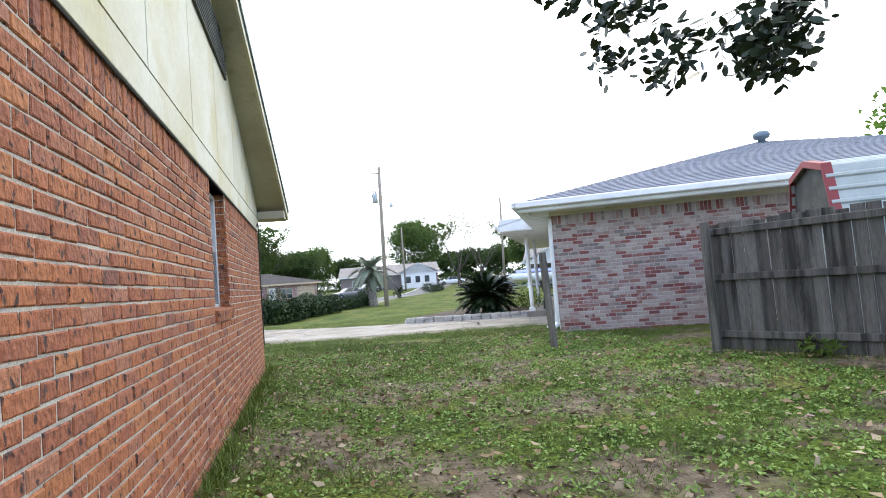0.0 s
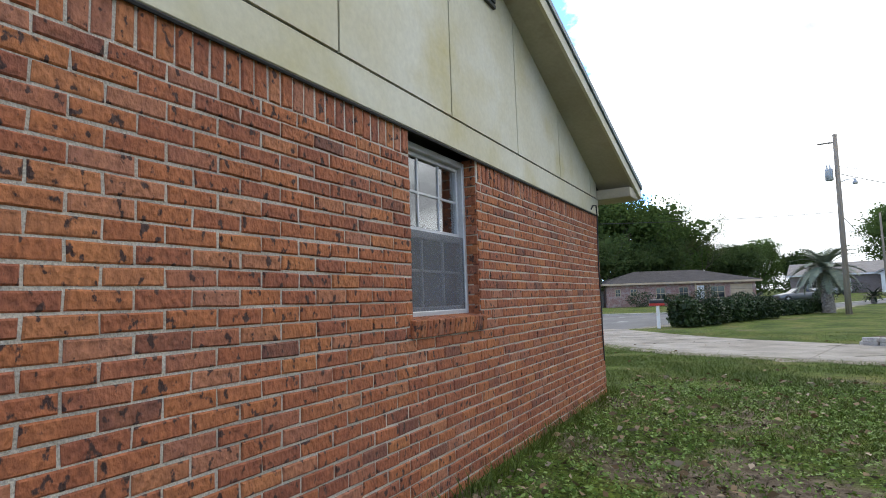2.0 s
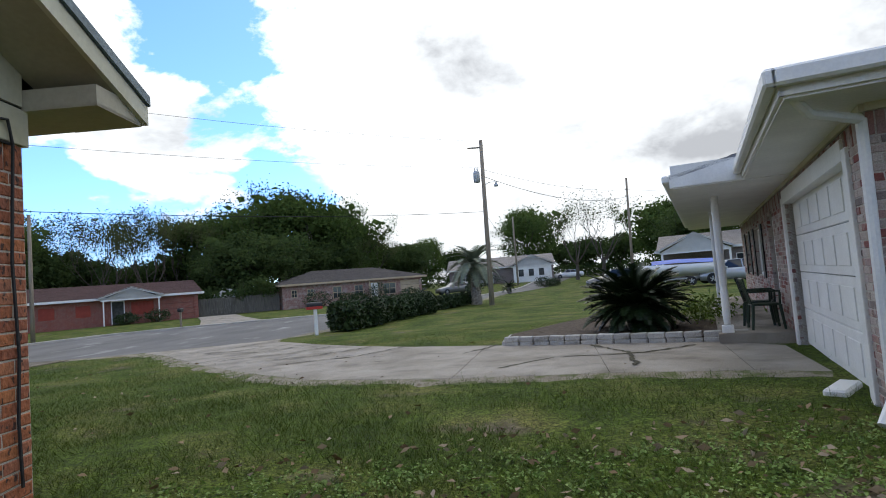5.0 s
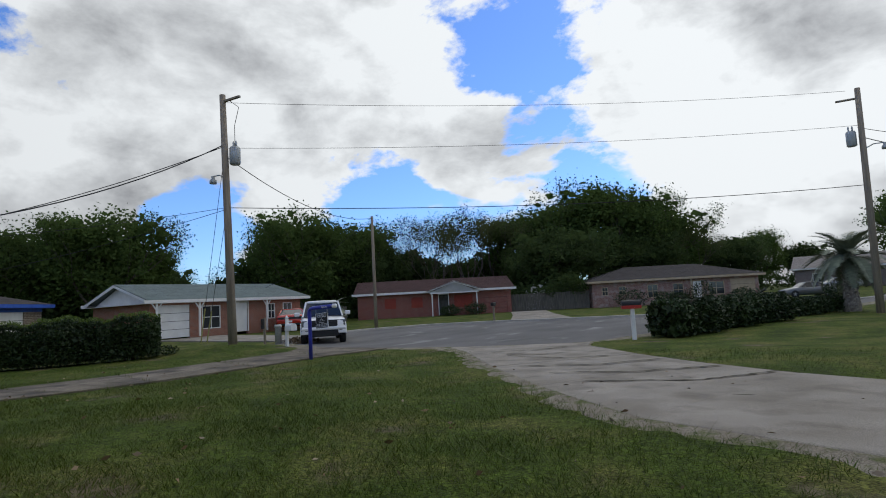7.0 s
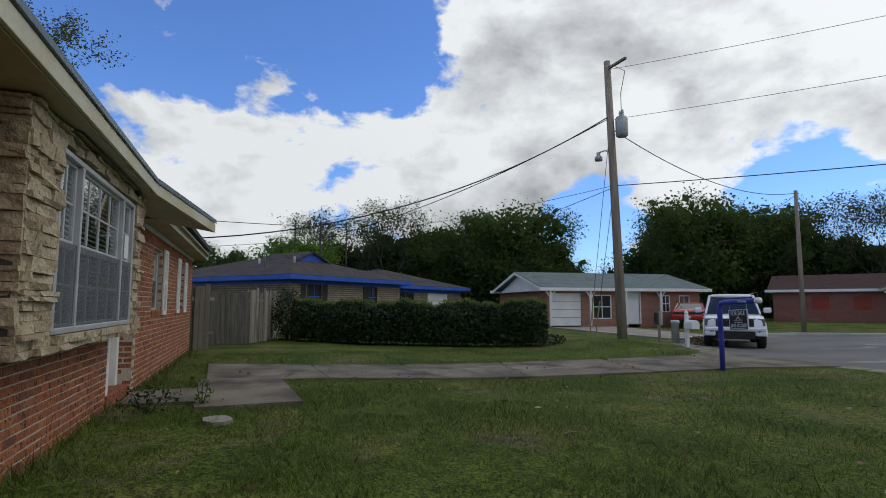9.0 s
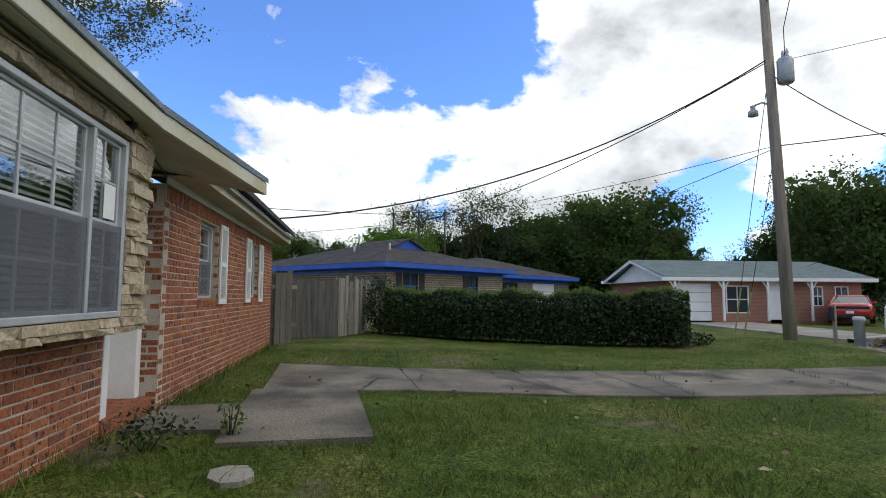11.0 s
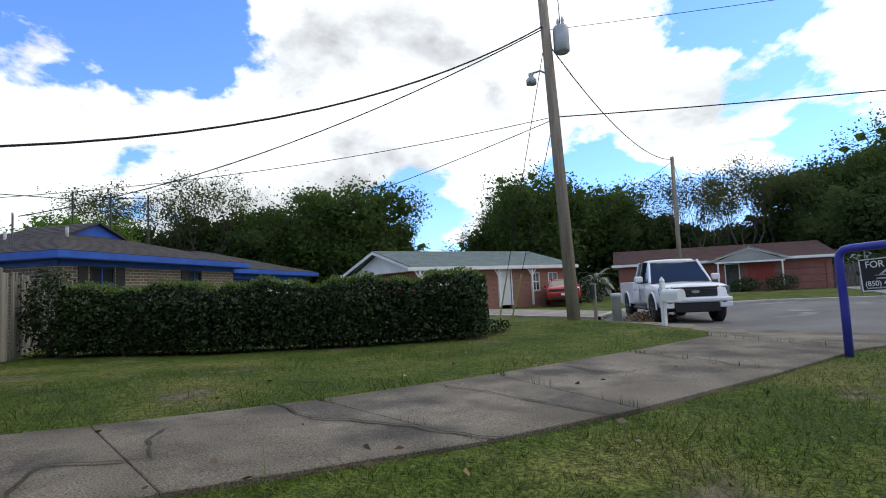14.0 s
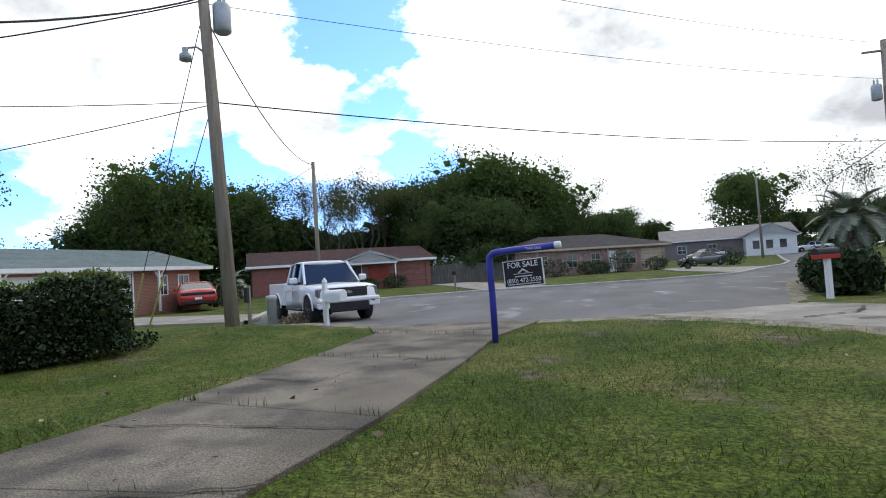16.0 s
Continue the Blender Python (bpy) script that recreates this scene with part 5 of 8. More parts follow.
def board_fence(name, a, b, h, label, mat, rails=(0.15, 0.85, 1.5), w=0.14, seed=1, rail_side=1, post_every=2.4, lean=1.5, top_var=0.02):
    """Upright boards on rails and posts from a to b."""
    rng = random.Random(seed)
    d = Vector((b[0] - a[0], b[1] - a[1]))
    L = d.length
    root = thing(name, pose(a[0], a[1], zg(*a), 0, 0, math.degrees(math.atan2(d.y, d.x))), label, "fence")
    n = int(L / (w + 0.006))
    ms = [MB().box(0, w, -0.01, 0.01, 0.02, h + dh, 0.004).mesh("board", mat) for dh in (-top_var, 0, top_var)]
    for i in range(n):
        ob = new("board", rng.choice(ms))
        ob.parent = root
        ob.matrix_basis = pose(i * (w + 0.006), rng.uniform(-0.004, 0.004), 0, 0, rng.uniform(-lean, lean) * 0.3, rng.uniform(-lean, lean))
    for z in rails:
        part("rail", MB().box(-0.05, L, 0.012 * rail_side if rail_side > 0 else -0.055, 0.055 if rail_side > 0 else -0.012, z, z + 0.09, 0.008), mat, root)
    x = 0.0
    while x < L + 0.1:
        part("post", MB().box(x - 0.05, x + 0.05, (0.056 if rail_side > 0 else -0.15), (0.15 if rail_side > 0 else -0.056), -0.1, h + 0.03, 0.01), mat, root)
        x += post_every
    return root


board_fence("board_fence", (6.02, -3.25), (8.2, -8.1), 1.68, "weathered grey board fence with dark mildew stains", M_fence, rails=(0.18, 0.92, 1.52), rail_side=-1, seed=3)

# metal carport behind the fence
M_shed = surf("ribbed_metal", two((0.34, 0.37, 0.34), (0.43, 0.46, 0.43)), 2, 0.5, 0.1, 30, metal=0.2, fine_mix=0.06, spots=((0.27, 0.28, 0.24), 2, 0.58, 0.8))
cp = thing("metal_shed", pose(7.75, -3.72, 0, 0, 0, -31), "pale ribbed metal shed with a red trimmed dark end", "shed")
SHW = 1.8
M_trimred = plain("faded_red_metal", (0.24, 0.035, 0.035), 0.6)
part("wall", MB().box(0, 4.2, 0.05, SHW - 0.05, 0, 1.7), M_shed, cp)
prof = [(-0.06, 1.62), (0.16, 2.36), (SHW / 2, 2.52), (SHW - 0.16, 2.36), (SHW + 0.06, 1.62)]
line = []
for (ya, za), (yb, zb) in zip(prof, prof[1:]):
    d = Vector((yb - ya, zb - za))
    nrm = Vector((-d.y, d.x)).normalized()
    k = max(3, int(d.length / 0.19))
    for i in range(k):
        for t, o in ((0, 0.0), (0.12, 0.022), (0.3, 0.022), (0.42, 0.0)):
            u = (i + t) / k
            line.append((ya + d.x * u + nrm.x * o, za + d.y * u + nrm.y * o))
line.append(prof[-1])
nl = len(line)
rfm = MB().add([(x, y, z) for x in (-0.12, 4.3) for y, z in line], [(i, nl + i, nl + i + 1, i + 1) for i in range(nl - 1)])
part("roof", rfm, M_shed, cp)
part("gable", MB().prism([(y, z) for y, z in prof], -0.02, 0.02), M_groove, cp, "dark end panel", at=Matrix(((0, 0, 1, -0.05), (1, 0, 0, 0), (0, 1, 0, -0.03), (0, 0, 0, 1))))
for (ya, za), (yb, zb) in zip(prof, prof[1:]):
    part("trim", MB().add([(-0.15, ya, za - 0.05), (-0.15, yb, zb - 0.05), (-0.15, yb, zb + 0.045), (-0.15, ya, za + 0.045), (-0.02, ya, za + 0.045), (-0.02, yb, zb + 0.045)], [(0, 1, 2, 3), (3, 2, 5, 4)]), M_trimred, cp, "faded red metal trim")
part("drain_block", MB().box(-0.28, 0.28, -0.1, 0.1, -0.03, 0.05, 0.02), M_white, None, "white splash block in the bare grass", at=pose(6.1, 2.05, zg(6.1, 2.05), 0, 0, 40))
tagged(scene.collection.objects[-1], "", "splash block")

# ---- houses across the street ----
def far_brick(name, a, b, c, mort, sc=1.0):
    m = bpy.data.materials.new(name)
    m.use_nodes = True
    n, l = m.node_tree.nodes, m.node_tree.links
    tc = n.new("ShaderNodeTexCoord")
    sep, cmb = n.new("ShaderNodeSeparateXYZ"), n.new("ShaderNodeCombineXYZ")
    l.new(tc.outputs["Object"], sep.inputs[0])
    add = n.new("ShaderNodeMath")
    l.new(sep.outputs[0], add.inputs[0])
    l.new(sep.outputs[1], add.inputs[1])
    l.new(add.outputs[0], cmb.inputs[0])
    l.new(sep.outputs[2], cmb.inputs[1])
    br = n.new("ShaderNodeTexBrick")
    br.inputs["Scale"].default_value = 1.0
    br.inputs["Brick Width"].default_value, br.inputs["Row Height"].default_value = 0.21 * sc, 0.073 * sc
    br.inputs["Mortar Size"].default_value = 0.006 * sc
    br.inputs["Color1"].default_value, br.inputs["Color2"].default_value, br.inputs["Mortar"].default_value = (*a, 1), (*b, 1), (*mort, 1)
    l.new(cmb.outputs[0], br.inputs["Vector"])
    ns = n.new("ShaderNodeTexNoise")
    ns.inputs["Scale"].default_value, ns.inputs["Detail"].default_value = 2.5, 8
    l.new(tc.outputs["Object"], ns.inputs["Vector"])
    mr = n.new("ShaderNodeMapRange")
    mr.inputs[1].default_value, mr.inputs[2].default_value = 0.5, 0.62
    l.new(ns.outputs["Fac"], mr.inputs[0])
    mx = n.new("ShaderNodeMix")
    mx.data_type = "RGBA"
    sc2 = n.new("ShaderNodeMath")
    sc2.operation = "MULTIPLY"
    sc2.inputs[1].default_value = 0.6
    l.new(mr.outputs[0], sc2.inputs[0])
    l.new(sc2.outputs[0], mx.inputs[0])
    l.new(br.outputs[0], mx.inputs[6])
    mx.inputs[7].default_value = (*c, 1)
    bs = n["Principled BSDF"]
    l.new(mx.outputs[2], bs.inputs["Base Color"])
    bs.inputs["Roughness"].default_value = 0.9
    return m


MB_red = far_brick("far_red_brick", (0.20, 0.06, 0.045), (0.27, 0.085, 0.06), (0.24, 0.075, 0.055), (0.30, 0.24, 0.21))
MB_hip = far_brick("far_mottled_brick", (0.30, 0.17, 0.14), (0.22, 0.10, 0.08), (0.42, 0.36, 0.33), (0.40, 0.35, 0.32))
MB_cot = far_brick("far_orange_brick", (0.32, 0.13, 0.08), (0.25, 0.10, 0.065), (0.36, 0.17, 0.11), (0.36, 0.30, 0.26))
MB_blue = far_brick("far_buff_brick", (0.20, 0.15, 0.10), (0.13, 0.095, 0.07), (0.17, 0.13, 0.095), (0.46, 0.42, 0.36), 1.35)
MB_grey = far_brick("far_grey_brick", (0.22, 0.18, 0.17), (0.17, 0.13, 0.12), (0.25, 0.22, 0.21), (0.3, 0.28, 0.27))


def house(name, m, L, D, H, brick, shingle, roof, label, ridge, items, trim_mat=None, gable_mat=None, over=0.5, parts_extra=None):
    """A one-storey house: front along local x, facing -y. items: (kind, x0, x1, z0, z1) on the front; those with 'w' first on the x = 0 end."""
    tm = trim_mat or M_white
    root = thing(name, m, label, "house")
    w = MB()
    t = 0.2
    for a, b, c, d in ((0, L, 0, t), (0, L, D - t, D), (0, t, t, D - t), (L - t, L, t, D - t)):
        if (a, b, c, d) == (0, L, 0, t):
            cuts = sorted((i[1], i[2], i[3], i[4]) for i in items if i[0] in ("window", "door", "garage", "board"))
            x = 0.0
            for x0, x1, z0, z1 in cuts:
                w.box(x, x0, 0, t, -0.2, H)
                if z0 > 0.05:
                    w.box(x0, x1, 0, t, -0.2, z0)
                w.box(x0, x1, 0, t, z1, H)
                x = x1
            w.box(x, L, 0, t, -0.2, H)
        else:
            w.box(a, b, c, d, -0.2, H)
    part("wall", w, brick, root)
    r = MB()
    o, e = over, H + 0.22
    if roof == "gable":
        for a, b in ((-o, D / 2), (D + o, D / 2)):
            p = [(-o * 0.7, a, e), (L + o * 0.7, a, e), (L + o * 0.7, b, ridge), (-o * 0.7, b, ridge)]
            roof_plane(r, *(p if a < b else [p[1], p[0], p[3], p[2]]), 22)
        for x in (0.03, L - 0.03):
            g = MB().add([(x, 0, H), (x, D, H), (x, D / 2, ridge - 0.15), (x + 0.06, 0, H), (x + 0.06, D, H), (x + 0.06, D / 2, ridge - 0.15)], [(0, 2, 1), (3, 4, 5), (0, 1, 4, 3), (1, 2, 5, 4), (2, 0, 3, 5)])
            part("gable", g, gable_mat or M_gablew, root)
        for x in (-o * 0.7, L + o * 0.7 - 0.03):
            bgb = MB()
            for a in (-o, D + o):
                bgb.add([(x, a, e - 0.2), (x, D / 2, ridge - 0.2), (x, D / 2, ridge - 0.02), (x, a, e - 0.02), (x + 0.03, a, e - 0.2), (x + 0.03, D / 2, ridge - 0.2), (x + 0.03, D / 2, ridge - 0.02), (x + 0.03, a, e - 0.02)],
                        [(0, 1, 2, 3), (7, 6, 5, 4), (0, 4, 5, 1), (3, 2, 6, 7)])
            part("barge_board", bgb, tm, root)
    else:
        h = min(D, L) / 2 + o
        A, B, C_, D_ = (-o, -o, e), (L + o, -o, e), (L + o, D + o, e), (-o, D + o, e)
        R0, R1 = ((h - o, D / 2, ridge), (L + o - h, D / 2, ridge)) if L >= D else ((L / 2, h - o, ridge), (L / 2, D + o - h, ridge))
        for p, q, u, v in ((A, B, R1, R0), (B, C_, R1, R1), (C_, D_, R0, R1), (D_, A, R0, R0)) if L >= D else ((A, B, R0, R0), (B, C_, R1, R0), (C_, D_, R1, R1), (D_, A, R0, R1)):
            roof_plane(r, p, q, u, v, 22)
    part("roof", r, shingle, root)
    edges = [(-o, L + o, -o, -o + 0.03), (-o, L + o, D + o - 0.03, D + o)]
    if roof != "gable":
        edges += [(-o, -o + 0.03, -o + 0.03, D + o - 0.03), (L + o - 0.03, L + o, -o + 0.03, D + o - 0.03)]
    for xa, xb, ya, yb in edges:
        part("fascia", MB().box(xa, xb, ya, yb, H + 0.02, e - 0.01), tm, root)
    part("soffit", MB().box(-o + 0.03, L + o - 0.03, -o + 0.03, D + o - 0.03, H, H + 0.02), tm, root)
    for it in items:
        k, x0, x1, z0, z1 = it[:5]
        if k == "window":
            win = part("window", MB().box(x0, x0 + 0.06, -0.02, 0.08, z0, z1).box(x1 - 0.06, x1, -0.02, 0.08, z0, z1).box(x0 + 0.06, x1 - 0.06, -0.02, 0.08, z0, z0 + 0.06).box(x0 + 0.06, x1 - 0.06, -0.02, 0.08, z1 - 0.06, z1), it[5] if len(it) > 5 else tm, root)
            part("pane", MB().box(x0 + 0.06, x1 - 0.06, 0.03, 0.05, z0 + 0.06, z1 - 0.06), M_darkglass, win)
            part("bar", MB().box(x0 + 0.06, x1 - 0.06, 0.0, 0.028, (z0 + z1) / 2 - 0.025, (z0 + z1) / 2 + 0.025).box((x0 + x1) / 2 - 0.02, (x0 + x1) / 2 + 0.02, 0.0, 0.026, z0 + 0.06, z1 - 0.06), tm, win)
        elif k == "door":
            dr = part("door", MB().box(x0, x1, 0.06, 0.1, z0, z1), it[5] if len(it) > 5 else M_white, root)
            part("door_frame", MB().box(x0 - 0.08, x0, -0.02, 0.1, z0, z1 + 0.08).box(x1, x1 + 0.08, -0.02, 0.1, z0, z1 + 0.08).box(x0, x1, -0.02, 0.1, z1, z1 + 0.08), tm, dr)
        elif k in ("garage", "board"):
            g = part("garage_door" if k == "garage" else "boarded_window", MB().box(x0, x1, 0.06, 0.12, z0, z1), it[5], root)
            if k == "garage":
                for q in range(1, 4):
                    z = z0 + (z1 - z0) * q / 4
                    part("seam", MB().box(x0, x1, 0.052, 0.062, z - 0.012, z + 0.012), M_groove, g)
            else:
                for q in range(1, 6):
                    x = x0 + (x1 - x0) * q / 6
                    part("slat", MB().box(x - 0.02, x + 0.02, 0.02, 0.062, z0, z1), it[5], g)
        elif k == "shutter":
            part("shutter", MB().box(x0, x1, -0.03, 0.0, z0, z1, 0.006), it[5], root)
        elif k == "post":
            part("porch_post", MB().box(x0 - 0.05, x0 + 0.05, it[5] - 0.05, it[5] + 0.05, z0, z1), tm, root)
            if len(it) > 6:
                part("bracket", MB().add([(x0 - 0.35, it[5] - 0.03, z1), (x0 - 0.05, it[5] - 0.03, z1 - 0.45), (x0 + 0.05, it[5] - 0.03, z1 - 0.45), (x0 + 0.35, it[5] - 0.03, z1), (x0 + 0.25, it[5] - 0.03, z1), (x0, it[5] - 0.03, z1 - 0.33), (x0 - 0.25, it[5] - 0.03, z1)],
                                         [(0, 6, 5, 1), (1, 5, 2), (5, 4, 3, 2), (6, 0, 1, 5), (2, 3, 4, 5)]), tm, root)
    return root


def porch_gable(root, x0, x1, out, H, top, mat, shingle, tm):
    mid = (x0 + x1) / 2
    r = MB()
    roof_plane(r, (x0 - 0.3, -out, H + 0.2), (x0 - 0.3, 2.5, H + 0.2), (mid, 2.5, top), (mid, -out, top), 10)
    roof_plane(r, (x1 + 0.3, 2.5, H + 0.2), (x1 + 0.3, -out, H + 0.2), (mid, -out, top), (mid, 2.5, top), 10)
    part("porch_roof", r, shingle, root)
    part("porch_gable", MB().add([(x0, -out + 0.1, H), (x1, -out + 0.1, H), (mid, -out + 0.1, top - 0.12)], [(0, 1, 2), (2, 1, 0)]), mat, root)
    b = MB()
    for a in (x0 - 0.32, x1 + 0.32):
        b.add([(a, -out, H + 0.02), (mid, -out, top - 0.16), (mid, -out, top + 0.02), (a, -out, H + 0.2), (a, -out + 0.05, H + 0.02), (mid, -out + 0.05, top - 0.16)], [(0, 1, 2, 3), (3, 2, 1, 0), (0, 4, 5, 1)])
    part("porch_trim", b, tm, root)
    part("porch_beam", MB().box(x0, x1, -out + 0.1, -out + 0.2, H - 0.12, H), tm, root)


gz = -0.1
h1 = house("maroon_house", pose(-32.4, 42.9, gz, 0, 0, 32.3), 15.0, 8.0, 2.25, MB_red, M_shingle_r, "gable", "low red brick house with a maroon roof and porch gable", 3.75,
           [("board", 2.6, 3.7, 0.9, 1.9, M_redwood), ("board", 5.2, 6.3, 0.9, 1.9, M_redwood), ("door", 7.9, 8.8, 0.05, 2.05, M_groove), ("board", 9.4, 11.2, 0.75, 1.95, M_redwood),
            ("garage", 11.9, 14.6, 0.0, 2.05, MB_red), ("post", 7.2, 7.3, 0, 2.25, -1.2), ("post", 11.5, 11.6, 0, 2.25, -1.2)])
porch_gable(h1, 7.0, 11.7, 1.3, 2.25, 3.3, M_gablew, M_shingle_r, M_white)
h2 = house("hip_roof_house", pose(-12.4, 53.6, gz, 0, 0, 26.2), 15.6, 8.5, 2.3, MB_hip, M_shingle_b, "hip", "mottled brick house with a dark hipped roof", 3.9,
           [("window", 0.9, 1.5, 1.1, 1.9), ("window", 2.5, 3.2, 1.1, 1.9), ("window", 5.2, 6.2, 0.7, 1.95), ("window", 7.6, 8.6, 0.7, 1.95), ("door", 9.5, 10.3, 0.05, 2.05), ("window", 10.9, 12.4, 0.7, 1.95),
            ("garage", 13.0, 15.3, 0.0, 2.1, M_tan), ("post", 9.2, 9.3, 0, 2.3, -0.4)], trim_mat=M_tan)
h3 = house("cottage", pose(-30.1, 20.15, gz, 0, 0, 83.0), 11.2, 7.7, 2.12, MB_cot, M_shingle_g, "gable", "orange brick cottage with a grey-green roof and white porch posts", 3.5,
           [("garage", 0.4, 2.5, 0.0, 2.0, M_white), ("window", 3.3, 4.6, 0.4, 1.9), ("door", 5.8, 6.65, 0.05, 2.05), ("window", 8.3, 8.9, 0.8, 1.9), ("window", 9.6, 10.4, 0.8, 1.9),
            ("post", 0.2, 0.3, 0, 2.12, -0.45, 1), ("post", 2.9, 3.0, 0, 2.12, -0.45, 1), ("post", 5.4, 5.5, 0, 2.12, -0.45, 1), ("post", 7.9, 8.0, 0, 2.12, -0.45, 1)], over=0.55)
h5 = house("blue_trim_house", pose(-25.0, 4.45, 0.0, 0, 0, 128.2), 8.2, 10.0, 2.25, MB_blue, M_shingle_b, "hip", "buff brick house with bright blue eaves and a dark roof", 3.78,
           [("window", 1.0, 1.9, 1.0, 2.1, M_black), ("shutter", 0.6, 0.92, 0.95, 2.15, M_black), ("shutter", 1.98, 2.3, 0.95, 2.15, M_black), ("window", 5.3, 6.1, 1.0, 2.1, M_black), ("shutter", 4.95, 5.25, 0.95, 2.15, M_black)], trim_mat=M_blue, over=0.5)
part("frieze", MB().box(0, 8.2, -0.04, -0.004, 2.1, 2.25).box(-0.04, -0.004, 0, 10, 2.1, 2.25), M_blue, h5)
part("dormer_gable", MB().add([(2.75, 2.7, 3.3), (5.45, 2.7, 3.3), (4.1, 2.7, 3.84), (2.75, 2.74, 3.3), (5.45, 2.74, 3.3), (4.1, 2.74, 3.84)], [(0, 1, 2), (5, 4, 3), (0, 3, 4, 1), (1, 4, 5, 2), (2, 5, 3, 0)]), M_blue, h5, "bright blue boarded gable")
dr2 = MB()
roof_plane(dr2, (2.5, 5.6, 3.26), (2.5, 2.55, 3.26), (4.1, 2.55, 3.9), (4.1, 5.6, 3.9), 8)
roof_plane(dr2, (5.7, 2.55, 3.26), (5.7, 5.6, 3.26), (4.1, 5.6, 3.9), (4.1, 2.55, 3.9), 8)
part("dormer_roof", dr2, M_shingle_b, h5)
part("service_mast", MB().tube([(0.95, 2.65, 2.9), (0.95, 2.65, 3.75), (0.9, 2.6, 3.82)], 0.03, 8), M_steel, h5, "steel service mast", True)
for y in (2.0, 4.4):
    part("vent_pipe", MB().lathe([(0.05, 0), (0.05, 0.5)], 8, pose(2.2, y, 3.0)), M_steel, h5, smooth=True)
h6 = house("blue_trim_wing", pose(-25.0, 4.45, 0.0, 0, 0, 128.2) @ pose(8.4, 0.9, 0), 8.6, 7.5, 2.1, MB_blue, M_shingle_b, "hip", "lower wing of the blue-trimmed brick house", 3.5,
           [("window", 0.8, 2.6, 0.9, 1.9, M_black), ("garage", 4.2, 6.8, 0.0, 1.9, M_white)], trim_mat=M_blue, over=0.5)
part("frieze", MB().box(0, 8.6, -0.04, -0.004, 1.9, 2.1), M_blue, h6)
h4 = house("white_gable_house", pose(6.0, 89.0, 0.45, 0, 0, -8), 17.0, 9.0, 2.5, MB_grey, M_shingle_t, "gable", "long grey house with a white gabled front", 4.5,
           [("window", 2, 3.2, 0.8, 2.0), ("window", 6, 7.2, 0.8, 2.0)])
part("white_wing", MB().box(10.5, 16.5, -2.4, 0.0, -0.2, 2.5), M_white, h4)
porch_gable(h4, 10.2, 16.8, 2.6, 2.5, 4.3, M_white, M_shingle_t, M_white)
for x in (11.2, 12.8, 14.4):
    wn_ = part("window", MB().box(x, x + 1.0, -2.46, -2.4, 0.8, 2.1), M_white, h4)
    part("pane", MB().box(x + 0.1, x + 0.9, -2.48, -2.45, 0.9, 2.0), M_darkglass, wn_)
h7 = house("carport_house", pose(23.5, 46.5, gz, 0, 0, -27), 10.0, 9.0, 2.5, MB_grey, M_shingle_t, "gable", "house with a white gable and an open carport", 4.2, [("window", 6, 7.4, 0.9, 2.0)])
porch_gable(h7, 0.3, 5.5, 5.0, 2.4, 3.9, M_white, M_shingle_t, M_white)
for x in (0.4, 5.4):
    part("porch_post", MB().box(x - 0.08, x + 0.08, -4.9, -4.74, -0.1, 2.4), M_white, h7)
barn = thing("garden_shed", pose(-19.0, 57.5, gz, 0, 0, 30), "pale gambrel garden shed behind a fence", "shed")
gp2 = [(-1.3, 0), (1.3, 0), (1.3, 1.5), (0.95, 2.3), (0, 2.65), (-0.95, 2.3), (-1.3, 1.5)]
part("body", MB().add([(x, 0, z) for x, z in gp2] + [(x, 3.2, z) for x, z in gp2], [tuple(range(7)), tuple(range(13, 6, -1))] + [(i, i + 7, (i + 1) % 7 + 7, (i + 1) % 7) for i in range(7)]), M_gablew, barn)
M_gfence = surf("dark_fence", two((0.08, 0.075, 0.065), (0.14, 0.13, 0.11)), 4, 0.95, 0.4, 40, stretch=(3, 3, 0.3))
board_fence("back_fence", (-20.2, 51.2), (-12.8, 54.0), 1.7, "dark board fence between the houses", M_gfence, seed=5, rails=(0.4, 1.3))
board_fence("back_fence", (-29.4, 34.5), (-33.0, 42.0), 1.5, "dark board fence beside the cottage", M_gfence, seed=6, rails=(0.4, 1.3))

# own side fence beside the hedge
board_fence("picket_fence", (-16.65, 1.05), (-16.95, 1.55), 1.68, "weathered picket fence panel against the brick wing", M_fence2, seed=11, rails=(0.4, 1.3), rail_side=1, top_var=0.07, post_every=3)
# added dark boards stand in for the deep shade in the fence gap
board_fence("picket_gate", (-18.4, 1.15), (-18.9, 2.55), 1.55, "dark boards added behind the fence gap for its shade", M_gfence, seed=14, rails=(0.4, 1.2), rail_side=1, top_var=0.04, post_every=3)
board_fence("picket_fence", (-18.95, 2.55), (-20.3, 3.22), 1.66, "leaning panel of weathered pickets beside the gap", M_fence2, seed=12, rails=(0.4, 1.3), rail_side=1, top_var=0.09, post_every=3, lean=6)
board_fence("picket_fence", (-20.3, 3.22), (-24.6, 4.1), 1.62, "weathered picket fence towards the next house", M_fence2, seed=13, rails=(0.4, 1.3), rail_side=1, top_var=0.09, lean=5)


# ---- poles and wires ----
def utility_pole(m, h, label, r0=0.15, r1=0.10, lean=(0, 0)):
    root = thing("utility_pole", m, label, "utility pole")
    part("shaft", MB().tube([(0, 0, -0.3), (lean[0] / 2, lean[1] / 2, h / 2), (lean[0], lean[1], h)], [r0, (r0 + r1) / 2, r1], 12), M_pole, root, smooth=True)
    return root


